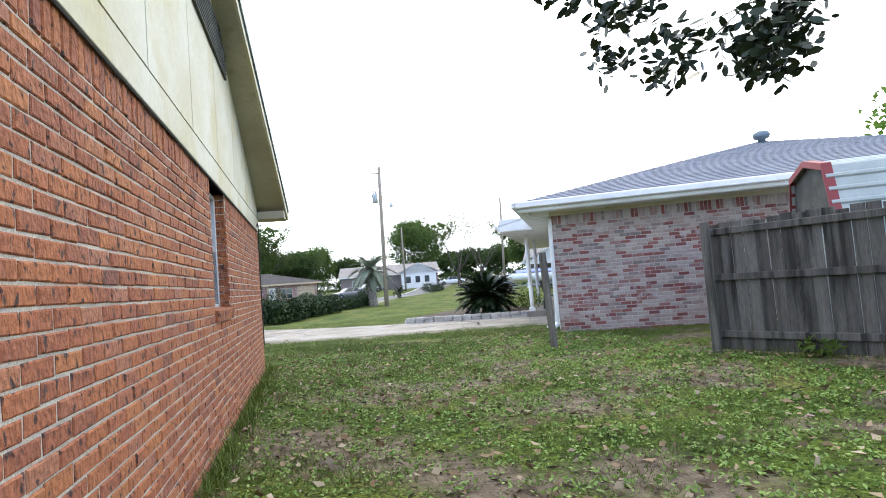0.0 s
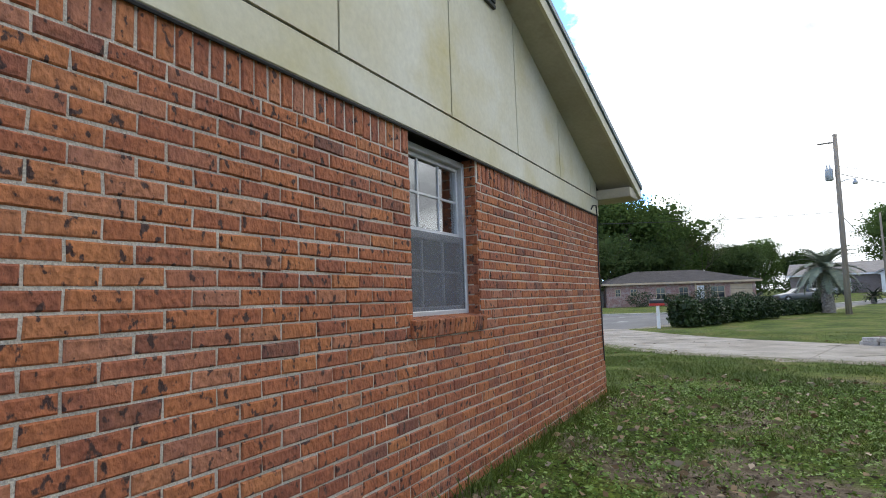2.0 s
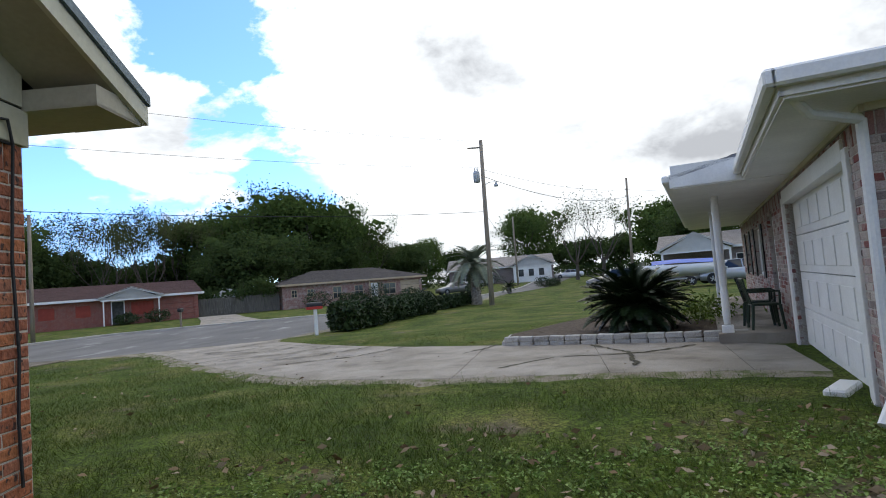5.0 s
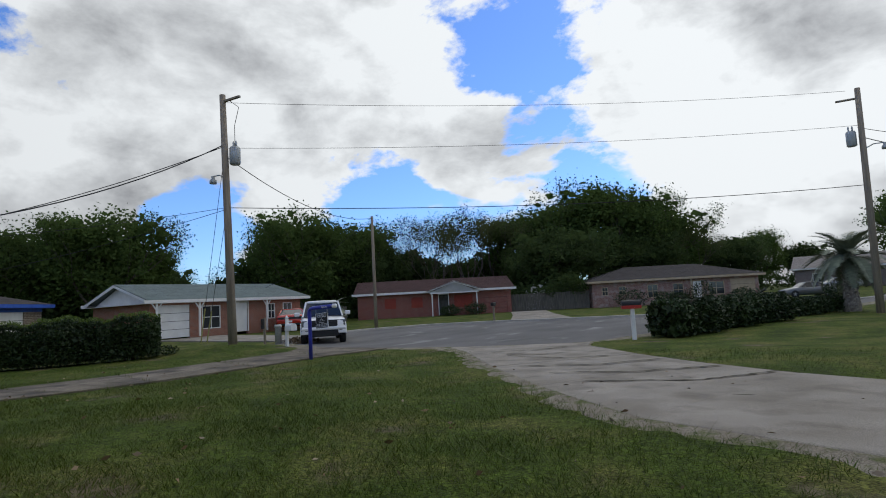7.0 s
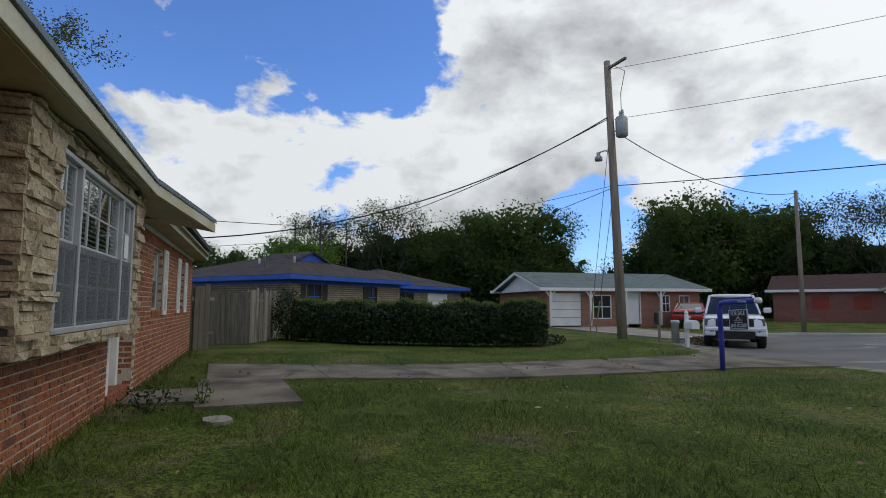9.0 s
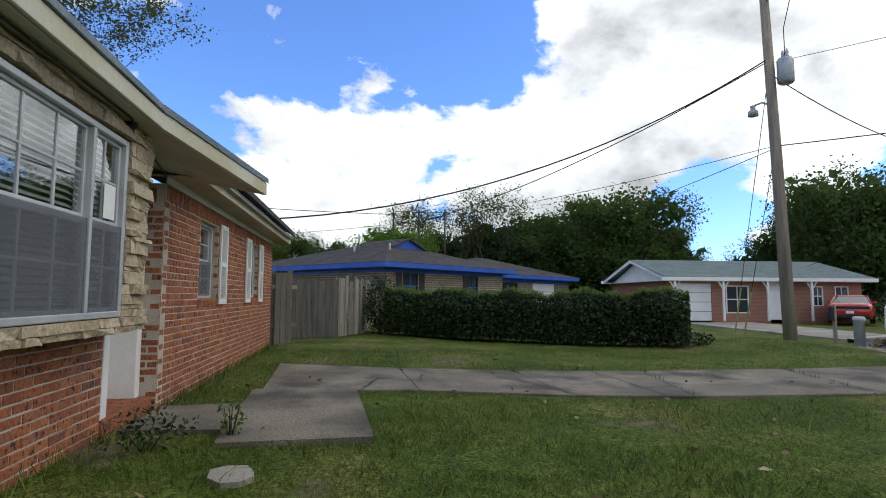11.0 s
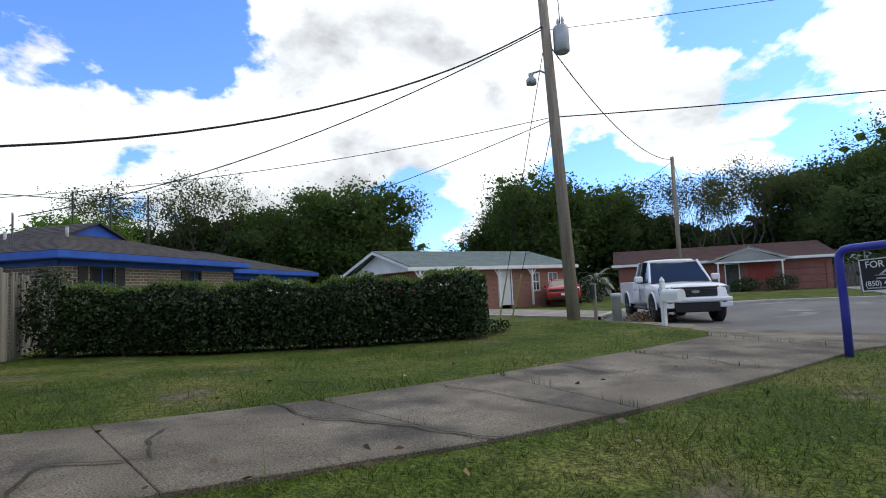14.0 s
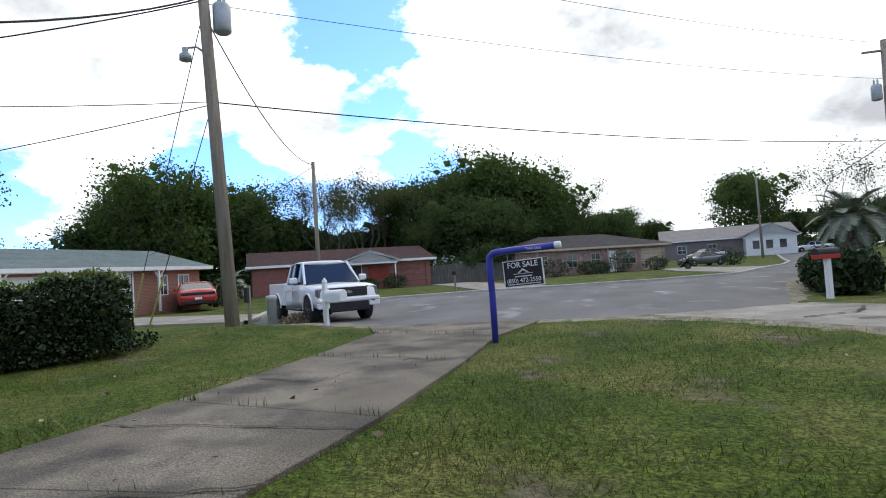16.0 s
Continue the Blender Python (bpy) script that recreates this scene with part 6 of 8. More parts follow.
def can_transformer(root, x, y, z, s=1.0):
    can = part("transformer", MB().lathe([(0.16 * s, 0), (0.2 * s, 0.04), (0.2 * s, 0.62 * s), (0.17 * s, 0.68 * s), (0.05, 0.7 * s)], 14, pose(x, y, z)), M_steel, root, "grey can transformer", True)
    for dx in (-0.07, 0.07):
        part("bushing", MB().lathe([(0.03, 0), (0.045, 0.06), (0.03, 0.1), (0.045, 0.14), (0.02, 0.24)], 8, pose(x + dx, y, z + 0.68 * s)), M_steel, can, smooth=True)


def pole_lamp(root, x, y, z, dx, dy, length):
    lamp = part("lamp_arm", MB().tube([(x, y, z), (x + dx * length * 0.5, y + dy * length * 0.5, z + 0.16), (x + dx * length, y + dy * length, z + 0.12)], 0.025, 6), M_steel, root)
    part("lamp_head", MB().lathe([(0.13, -0.22), (0.13, -0.1), (0.06, -0.03), (0.07, 0.06), (0.02, 0.08)], 12, pose(x + dx * length, y + dy * length, z + 0.06)), M_steel, lamp, "grey yard light", True)


PA = (-15.1, 13.6)
pa = utility_pole(pose(*PA, zg(*PA)), 9.4, "tall leaning wooden utility pole with transformer", 0.16, 0.11, (-0.55, 0.15))
at_a = lambda z: (PA[0] - 0.55 * z / 9.4, PA[1] + 0.15 * z / 9.4, z + 0.12)
can_transformer(pa, -0.4 + 0.28, 0.33, 6.65)
part("bracket", MB().box(-0.6, 0.4, 0.1, 0.2, 9.1, 9.18, 0.01), M_pole, pa)
pole_lamp(pa, -0.36, 0.1, 6.1, -0.8, -0.5, 0.5)
cable("jumper", [(-0.3, 0.3, 9.15), (0.1, 0.35, 8.85), (-0.2, 0.4, 8.2), (-0.15, 0.36, 7.4)], 0.012, pa)
PB = (6.0, 30.1)
pb = utility_pole(pose(*PB, zg(*PB)), 10.0, "wooden utility pole with transformer and street lamp", 0.16, 0.11, (0.15, 0))
can_transformer(pb, -0.28, 0, 7.4)
pole_lamp(pb, 0.1, 0, 7.2, 0.9, -0.4, 0.8)
part("bracket", MB().box(-0.7, 0.2, -0.05, 0.05, 9.5, 9.58, 0.01), M_pole, pb)
PC = (-20.4, 29.45)
pc = utility_pole(pose(*PC, zg(*PC)), 7.35, "plain wooden service pole on the verge", 0.12, 0.09)
PD = (15.2, 76.2)
pd = utility_pole(pose(*PD, zg(*PD)), 9.8, "wooden utility pole down the street", 0.15, 0.1)
PE = (23.0, 52.5)
pe_ = utility_pole(pose(*PE, zg(*PE)), 10.6, "wooden utility pole down the street", 0.15, 0.1, (0.3, 0))
for k, y in enumerate((7.6, 9.7, 11.9)):
    mast = utility_pole(pose(-49.8 + k * 0.35, y, -0.1), 8.6, "thin dark pole behind the houses", 0.075, 0.06)
    mast.children[0].data.materials[0] = M_black


def line(a, b, r, sag, label):
    cable("overhead_wire", [a, b], r, None, label, sag=sag, segs=18, category="cable")


TB = (PB[0] + 0.1, PB[1], 9.8)
line(at_a(9.1), (PB[0] - 0.3, PB[1], 9.75), 0.008, 0.35, "bare overhead power line")
line(at_a(7.3), (PB[0], PB[1], 8.1), 0.008, 0.3, "bare overhead neutral line")
line(at_a(5.0), (PB[0], PB[1], 5.4), 0.015, 0.35, "black telephone cable over the street")
line(at_a(7.44), (-16.75, -0.2, 2.88), 0.02, 1.08, "twisted black service cable to the brick house")
line(at_a(7.37), (-27.76, 3.7, 3.75), 0.016, 0.67, "twisted black service cable to the blue-trimmed house")
line(at_a(5.01), (-30.8, -6.8, 4.1), 0.009, 1.03, "thin black overhead cable")
line(at_a(4.95), (-36.4, 8.5, 3.0), 0.011, 0.46, "thin black overhead cable")
line(at_a(7.0), (PC[0], PC[1], 7.0), 0.016, 0.8, "drooping service cable to the verge pole")
line((PC[0], PC[1], 7.0), (-25, 42, 3.6), 0.014, 0.3, "thin black service cable")
line((PC[0], PC[1], 6.9), (-31, 30, 3.0), 0.014, 0.3, "thin black service cable")
line((PB[0], PB[1], 8.0), (PE[0] + 0.3, PE[1], 9.3), 0.014, 0.5, "bare overhead power line")
line((PB[0], PB[1], 7.6), (PE[0] + 0.3, PE[1], 8.6), 0.02, 0.9, "sagging black overhead cable")
line((PE[0] + 0.3, PE[1], 9.3), (60, 70, 10), 0.014, 0.5, "bare overhead power line")
line((PB[0], PB[1], 5.4), (PD[0], PD[1], 6.0), 0.02, 0.6, "black telephone cable over the street")
line((-49.8, 7.8, 8.0), (-40, -30, 8.5), 0.03, 0.5, "dark overhead cable far off")
line((-49.8, 7.8, 8.3), (-49.1, 12.1, 8.3), 0.03, 0.1, "dark overhead cable far off")
for z, (gx_, gy_) in ((7.2, (-19.5, 15.6)), (5.0, (-18.6, 15.2))):
    cable("guy_wire", [at_a(z), (gx_, gy_, 0.0)], 0.010, None, "steel guy wire with a yellow guard", category="cable")
    a = Vector(at_a(z)).lerp(Vector((gx_, gy_, 0)), 0.80 if z > 6 else 0.74)
    part("guy_guard", MB().tube([a, (gx_, gy_, 0.0)], 0.024, 6), plain("yellow_guard", (0.42, 0.39, 0.14), 0.6), None, "yellow plastic guy-wire guard")
    tagged(scene.collection.objects[-1], "", "guy guard")
mp_ = thing("meter_post", pose(-16.3, 16.2, zg(0, 16)), "thin wooden meter post near the pole", "post")
part("post", MB().box(-0.04, 0.04, -0.04, 0.04, 0, 1.15, 0.008), M_pole, mp_)
part("meter_box", MB().box(-0.05, 0.05, -0.16, -0.045, 0.7, 1.1, 0.01), M_black, mp_)
ped = thing("utility_pedestal", pose(-15.75, 16.4, zg(0, 16)), "pale plastic utility pedestal in the grass", "pedestal")
part("body", MB().lathe([(0.13, -0.1), (0.13, 0.72), (0.15, 0.73), (0.15, 0.80), (0.12, 0.84)], 16), surf("pedestal_grey", two((0.46, 0.47, 0.45), (0.55, 0.56, 0.54)), 4, 0.6), ped, smooth=True)

# ---- estate agent's sign ----
SB = (-9.05, 11.05)
sign = thing("for_sale_sign", pose(*SB, zg(*SB) - 0.02, 0, 0, -10), "blue plastic sign post with a black for-sale board", "sign")
post = part("post", MB().tube([(0, 0, -0.1), (0.0, 0, 0.7), (-0.015, 0, 1.22), (0.0, 0, 1.30), (0.05, 0, 1.345), (0.13, 0, 1.36), (1.0, 0, 1.395)], 0.05, 14), M_bluepvc, sign, "glossy blue plastic pipe post", True)
part("end_cap", MB().tube([(0.985, 0, 1.394), (1.075, 0, 1.398)], 0.056, 14), M_white, sign, "white plastic end cap", True)
board = part("sign_board", MB().box(0.18, 0.82, -0.008, 0.008, 0.83, 1.225, 0.003), M_black, sign, "black board with white border", at=pose(0.55, 0, 0, 0, -3, -10) @ Matrix.Translation((-0.5, 0, 0)))
bd = MB()
for a, b, c, d in ((0.18, 0.195, 0.83, 1.225), (0.805, 0.82, 0.83, 1.225), (0.195, 0.805, 0.83, 0.843), (0.195, 0.805, 1.212, 1.225)):
    bd.box(a, b, -0.011, 0.011, c, d)
part("border", bd, M_ink, board)
lg = MB()
for y in (-0.0115, 0.0115):
    lg.add([(0.40, y, 1.03), (0.50, y, 1.10), (0.60, y, 1.03), (0.56, y, 1.03), (0.50, y, 1.065), (0.44, y, 1.03)], [(0, 1, 4, 5), (1, 2, 3, 4), (5, 4, 1, 0), (4, 3, 2, 1)])
    lg.add([(0.34, y, 1.025), (0.66, y, 1.025), (0.66, y, 1.015), (0.34, y, 1.015)], [(0, 1, 2, 3), (3, 2, 1, 0)])
    lg.add([(0.36, y, 0.99), (0.64, y, 0.99), (0.64, y, 0.972), (0.36, y, 0.972)], [(0, 1, 2, 3), (3, 2, 1, 0)])
    lg.add([(0.24, y, 0.875), (0.76, y, 0.875), (0.76, y, 0.86), (0.24, y, 0.86)], [(0, 1, 2, 3), (3, 2, 1, 0)])
part("emblem", lg, M_ink, board, "small white house emblem and bars")


def lettering(text, size, m, parent, mat=None, name="lettering"):
    cu = bpy.data.curves.new(name, "FONT")
    cu.body, cu.size, cu.align_x, cu.extrude = text, size, "CENTER", 0.001
    cu.offset = size * 0.012
    tmp = bpy.data.objects.new(name, cu)
    scene.collection.objects.link(tmp)
    dg_ = bpy.context.evaluated_depsgraph_get()
    me = bpy.data.meshes.new_from_object(tmp.evaluated_get(dg_))
    bpy.data.objects.remove(tmp)
    me.materials.clear()
    me.materials.append(mat or M_ink)
    return part(name, me, None, parent, at=m)


for yy, rot in ((-0.0115, 0), (0.0115, 180)):
    lettering("FOR SALE", 0.115, pose(0.5, yy, 1.115, 90, 0, rot), board)
    lettering("(850) 472-2550", 0.088, pose(0.5, yy, 0.893, 90, 0, rot), board)
lettering("TAKE ONE", 0.05, pose(0.68, -0.052, 1.362, 90, 0, 0), sign)
for x in (0.27, 0.73):
    part("hook", MB().tube([(x, 0, 1.22), (x, 0, 1.33)], 0.006, 6), M_steel, sign)

# ---- mailboxes ----
mb1 = thing("mailbox", pose(-13.3, 14.45, zg(0, 14.4), 0, 0, -20), "white mailbox on a white post near the street", "mailbox")
part("post", MB().box(-0.05, 0.05, -0.05, 0.05, -0.1, 1.02, 0.01).lathe([(0.05, 1.02), (0.065, 1.06), (0.03, 1.12), (0.01, 1.15)], 10), M_white, mb1)
mbx = MB()
pts = [(-0.11, 0.62), (0.11, 0.62), (0.11, 0.76)] + [(0.11 * math.cos(a), 0.76 + 0.11 * math.sin(a)) for a in np.linspace(0, math.pi, 9)[1:-1]] + [(-0.11, 0.76)]
k = len(pts)
mbx.add([(0.05, y, z) for y, z in pts] + [(0.56, y, z) for y, z in pts], [tuple(range(k))[::-1], tuple(range(k, 2 * k))] + [(i, (i + 1) % k, (i + 1) % k + k, i + k) for i in range(k)])
part("box", mbx, M_white, mb1)
mb2 = thing("mailbox", pose(-1.93, 17.45, zg(0, 17), 0, 0, 200), "black and red mailbox on a white post beside the hedge", "mailbox")
part("post", MB().box(-0.06, 0.06, -0.06, 0.06, -0.1, 0.95, 0.01), M_white, mb2)
mm = MB().add([(x - 0.25, y, z + 0.33) for x in (0, 0.56) for y, z in pts], [tuple(range(k))[::-1], tuple(range(k, 2 * k))] + [(i, (i + 1) % k, (i + 1) % k + k, i + k) for i in range(k)])
part("box", mm, M_black, mb2)
part("red_band", MB().box(-0.26, 0.32, -0.115, 0.115, 0.94, 1.04, 0.005), M_red, mb2)
mb3 = thing("mailbox", pose(-14.3, 34.6, zg(0, 34)), "small dark mailbox on a post across the street", "mailbox")
part("post", MB().box(-0.05, 0.05, -0.05, 0.05, -0.1, 1.0), M_pole, mb3)
part("box", MB().box(-0.12, 0.12, -0.25, 0.25, 1.0, 1.24, 0.05), M_black, mb3)
hy = thing("fire_hydrant", pose(4.1, 33.6, zg(0, 33.6)), "red fire hydrant at the street corner", "hydrant")
part("barrel", MB().lathe([(0.15, 0), (0.11, 0.06), (0.11, 0.5), (0.14, 0.52), (0.12, 0.62), (0.05, 0.72), (0.03, 0.76)], 12), M_red, hy, smooth=True)
part("outlet", MB().tube([(-0.2, 0, 0.42), (0.2, 0, 0.42)], 0.06, 10), M_red, hy)

# flat stones in the lawn by the path
def stone(m, r, label, seed):
    rg = random.Random(seed)
    pts = [(r * (1 + rg.uniform(-0.15, 0.15)) * math.cos(a * 0.7854) * 1.2, r * (1 + rg.uniform(-0.15, 0.15)) * math.sin(a * 0.7854)) for a in range(8)]
    ob = structure("stepping_stone", MB().prism(pts, -0.05, 0.035), M_conc, label, "stone", at=m)
    return ob


stone(pose(-6.95, 1.68, zg(-6.9, 1.68), 1, 2, 20), 0.15, "pale flat stone sunk in the lawn", 3)

# ---- trees ----
def grow(mb, p, d, length, rad, depth, rng, tips, spread=0.6, up=0.12):
    """Limbs by forking; collects the tips."""
    pts, rads = [p], [rad]
    segs = 4
    q, dd = Vector(p), Vector(d).normalized()
    for i in range(segs):
        dd = (dd + Vector((rng.uniform(-1, 1), rng.uniform(-1, 1), rng.uniform(-0.6, 1))) * 0.16 + Vector((0, 0, up * 0.5))).normalized()
        q = q + dd * length / segs
        pts.append(q.copy())
        rads.append(rad * (1 - 0.45 * (i + 1) / segs))
        if depth <= 1:
            tips.append(q.copy())
    mb.tube(pts, rads, 7 if rad > 0.08 else 4, False)
    if depth > 0:
        for k in range(3 if depth > 1 else 2):
            a = rng.uniform(0, 2 * math.pi)
            side = dd.orthogonal().normalized()
            side.rotate(Matrix.Rotation(a, 3, dd))
            grow(mb, q if k < 2 else pts[-2], (dd + side * rng.uniform(0.5, 1.0) * spread * 1.4), length * rng.uniform(0.62, 0.8), rads[-1] * 0.75, depth - 1, rng, tips, spread, up)


def make_tree(label, h, trunk_h, trunk_r, spread, nleaf, leaf_size, mat, seed, depth=3, clump=1.0, up=0.12, fill=0.0, ratio=0.55, name="tree", skirt=0, dome=0):
    """A tree on the origin: trunk with limbs, and a crown of many leaf clusters round the limb tips."""
    rng, nrng = random.Random(seed), np.random.default_rng(seed)
    root = thing(name, Matrix(), label, "tree")
    mb, tips = MB(), []
    mb.tube([(0, 0, -0.3), (rng.uniform(-.15, .15), rng.uniform(-.15, .15), trunk_h * 0.5), (rng.uniform(-.3, .3), rng.uniform(-.3, .3), trunk_h)], [trunk_r * 1.35, trunk_r, trunk_r * 0.8], 10, False)
    n0 = 5
    for k in range(n0):
        a = 2 * math.pi * k / n0 + rng.uniform(-0.4, 0.4)
        grow(mb, Vector((0, 0, trunk_h * rng.uniform(0.75, 1.0))), Vector((math.cos(a) * spread, math.sin(a) * spread, rng.uniform(0.4, 1.1))), (h - trunk_h) * rng.uniform(0.36, 0.46), trunk_r * 0.5, depth, rng, tips, 0.6, up)
    part("trunk", mb, M_bark, root, smooth=True)
    tp = np.array([tuple(t) for t in tips])
    top = tp[:, 2].max()
    sc = (h - 0.4) / top
    pick = nrng.integers(0, len(tp), nleaf)
    c = tp[pick] + nrng.normal(size=(nleaf, 3)) * (clump * 0.5, clump * 0.5, clump * 0.38)
    if skirt:
        ext = np.abs(tp[:, :2]).max()
        a, r = nrng.uniform(0, 2 * math.pi, skirt), ext * np.sqrt(nrng.uniform(0.1, 1, skirt)) * 0.9
        c2 = np.stack([r * np.cos(a), r * np.sin(a), nrng.uniform(0.4, trunk_h + 1.5, skirt)], 1) + nrng.normal(size=(skirt, 3)) * 0.4
    v, f = leaves(c, leaf_size, nrng, ratio, 0.8)
    if skirt:
        v2, f2 = leaves(c2, leaf_size * 1.9, nrng, 0.6, 0.8)
        v, f = np.concatenate([v, v2]), np.concatenate([f, f2 + len(v)])
    if dome:
        # rounded body of leafy lumps
        k = 70
        q = nrng.normal(size=(k, 3))
        q /= np.linalg.norm(q, axis=1)[:, None]
        q *= np.array((0.34, 0.34, 0.36)) * h * nrng.uniform(0.55, 1.0, (k, 1)) ** 0.6
        q[:, 2] += h * 0.56
        cd = q[nrng.integers(0, k, dome)] + nrng.normal(size=(dome, 3)) * (0.062 * h, 0.062 * h, 0.05 * h)
        cd[:, 2] = np.maximum(cd[:, 2], 0.3)
        v2, f2 = leaves(cd, leaf_size * 1.5, nrng, 0.65, 0.8)
        v, f = np.concatenate([v, v2]), np.concatenate([f, f2 + len(v)])
    if fill:
        # large shaded sprays deep in the crown
        k = int(nleaf * fill)
        mid = np.array([0, 0, tp[:, 2].mean()])
        ci = mid + (tp[nrng.integers(0, len(tp), k)] - mid) * nrng.uniform(0.35, 0.92, (k, 1)) + nrng.normal(size=(k, 3)) * clump * 0.3
        v2, f2 = leaves(ci, leaf_size * 4.0, nrng, 0.8, 0.8)
        v, f = np.concatenate([v, v2]), np.concatenate([f, f2 + len(v)])
    part("crown", bulk("crown", v, f, mat), None, root)
    root["top"] = float(max(top, c[:, 2].max()))
    return root


T = {
    "oak": make_tree("broad dark green oak with a dense rounded crown", 13, 3.0, 0.34, 1.0, 6500, 0.25, M_leaf, 1, 3, 1.15, 0.2, fill=0.06, dome=9500),
    "oak2": make_tree("broad dark green oak with an uneven crown", 13, 2.6, 0.32, 0.9, 6500, 0.25, M_leaf, 2, 3, 1.1, 0.2, fill=0.06, dome=9500),
    "thick": make_tree("dense dark tree that fills the woodland edge", 11, 1.6, 0.25, 0.8, 5000, 0.32, M_leafd, 3, 3, 1.35, fill=0.12, skirt=1800, dome=6000),
    "pale": make_tree("fresh light green tree in spring leaf", 9, 1.6, 0.2, 0.7, 10000, 0.23, M_leaf2, 4, 3, 1.0, fill=0.05, skirt=500),
    "thin": make_tree("thinly leaved tree with visible branches", 13, 3.4, 0.24, 0.6, 4600, 0.24, M_leaf3, 5, 4, 0.8, 0.25),
    "thin2": make_tree("thinly leaved tree with forking limbs", 13, 3.0, 0.24, 0.75, 5000, 0.24, M_leaf3, 6, 4, 0.8, 0.22),
    "bare": make_tree("nearly bare grey tree with fine twigs", 12, 3.0, 0.24, 0.7, 900, 0.26, M_leaf3, 7, 4, 0.9, 0.2),
}
TREES = [  # kind, bearing to the left of +y, distance, height
    ("oak", 98, 74, 11), ("oak2", 93.5, 78, 10.5), ("thick", 89, 72, 8.5), ("thin", 80.5, 62, 12.5), ("pale", 82.5, 50, 8.2), ("thin2", 76.5, 66, 12), ("thin", 72.8, 64, 13.0),
    ("thick", 79, 72, 9), ("thick", 74, 70, 9.5), ("thick", 69.5, 66, 10), ("oak", 67, 64, 10.5), ("thick", 64.5, 68, 9.5), ("oak2", 60.4, 60, 12.0), ("oak2", 57.6, 66, 10.6), ("thick", 62, 66, 9.0),
    ("bare", 53.5, 86, 8.0), ("thick", 55.3, 78, 8.6), ("thick", 51, 92, 6.0), ("thick", 48.2, 88, 6.5), ("bare", 49, 84, 7.5), ("oak", 44.6, 66, 11.0), ("oak2", 41.3, 60, 13.2), ("thick", 43, 64, 9.5), ("oak", 38.0, 64, 12.4), ("oak2", 34.8, 68, 12.6),
    ("thick", 46.2, 70, 8), ("thick", 39.5, 68, 9), ("thick", 36, 66, 9), ("thick", 32.5, 66, 9), ("thick", 30, 70, 9),
    ("thin", 28.3, 68, 13.2), ("thin2", 25.4, 72, 13), ("thin", 23.2, 66, 13.4), ("thin2", 20.6, 72, 14), ("bare", 26.8, 62, 11), ("thick", 27.5, 76, 8), ("thick", 24, 80, 8), ("thick", 20, 78, 9),
    ("oak2", 17.6, 76, 14.2), ("oak", 14.6, 78, 14.5), ("thick", 16, 68, 9), ("thick", 13.2, 60, 9.5), ("oak", 10.2, 76, 17.3), ("oak2", 7.0, 80, 16.6), ("oak", 4.0, 86, 14.0), ("thick", 9, 74, 10), ("thick", 5.5, 78, 10),
    ("thin2", 1.6, 84, 10.5), ("thick", 1.5, 92, 9.5), ("thick", -1.5, 96, 9), ("oak2", -3.2, 110, 11), ("thick", -6.5, 118, 8.5), ("oak", -14.4, 110, 15.8), ("thick", -18, 116, 8),
    ("bare", -20.5, 80, 13), ("bare", -23.5, 76, 13.5), ("thick", -20.5, 100, 7.5), ("thick", -24, 98, 7.5), ("oak", -29.5, 78, 11), ("thick", -33, 70, 9), ("oak2", -37, 64, 11), ("oak", -44, 56, 10),
    ("oak", 106, 60, 11), ("oak2", 114, 58, 11), ("thick", 101, 66, 9), ("oak", 124, 60, 12),
]
rt = random.Random(44)
first = {}
for kind, b, dist, h in TREES:
    src = T[kind]
    h = h * 1.12 if 58 < b < 80 else h
    s = h / src["top"]
    x, y = -4 - math.sin(radians(b)) * dist, 2 + math.cos(radians(b)) * dist
    m = pose(x, y, zg(x, y), 0, 0, rt.uniform(0, 360)) @ Matrix.Diagonal((s * rt.uniform(0.92, 1.12), s * rt.uniform(0.92, 1.12), s, 1))
    if kind not in first:
        first[kind] = src
        src.matrix_basis = m
    else:
        ob = src.copy()
        scene.collection.objects.link(ob)
        ob.matrix_basis = m
        for ch in src.children:
            c = ch.copy()
            scene.collection.objects.link(c)
            c.parent = ob
for src in T.values():
    del src["top"]
for ob in scene.collection.objects:
    if ob.get("top") is not None:
        del ob["top"]

# nearer trees
near1 = make_tree("tall leafy tree behind the brick house", 16.5, 3.2, 0.28, 0.7, 34000, 0.15, M_leaf3, 12, 4, 0.55)
near1.matrix_basis = pose(-21.6, -6.6, 0) @ Matrix.Diagonal((0.7, 0.7, 0.64, 1))
near2 = make_tree("green garden tree beyond the neighbour's roof", 6.9, 2.0, 0.22, 0.9, 12000, 0.28, M_leaf2, 13, 3, 1.1)
near2.matrix_basis = pose(23.6, 3.2, 0)
near3 = make_tree("young round dark tree beside the hip-roofed house", 4.0, 0.8, 0.12, 0.8, 2500, 0.22, M_leafd, 14, 2, 0.6, name="small_tree")
near3.matrix_basis = pose(-15.0, 54.0, gz)
for ob in (near1, near2, near3):
    del ob["top"]

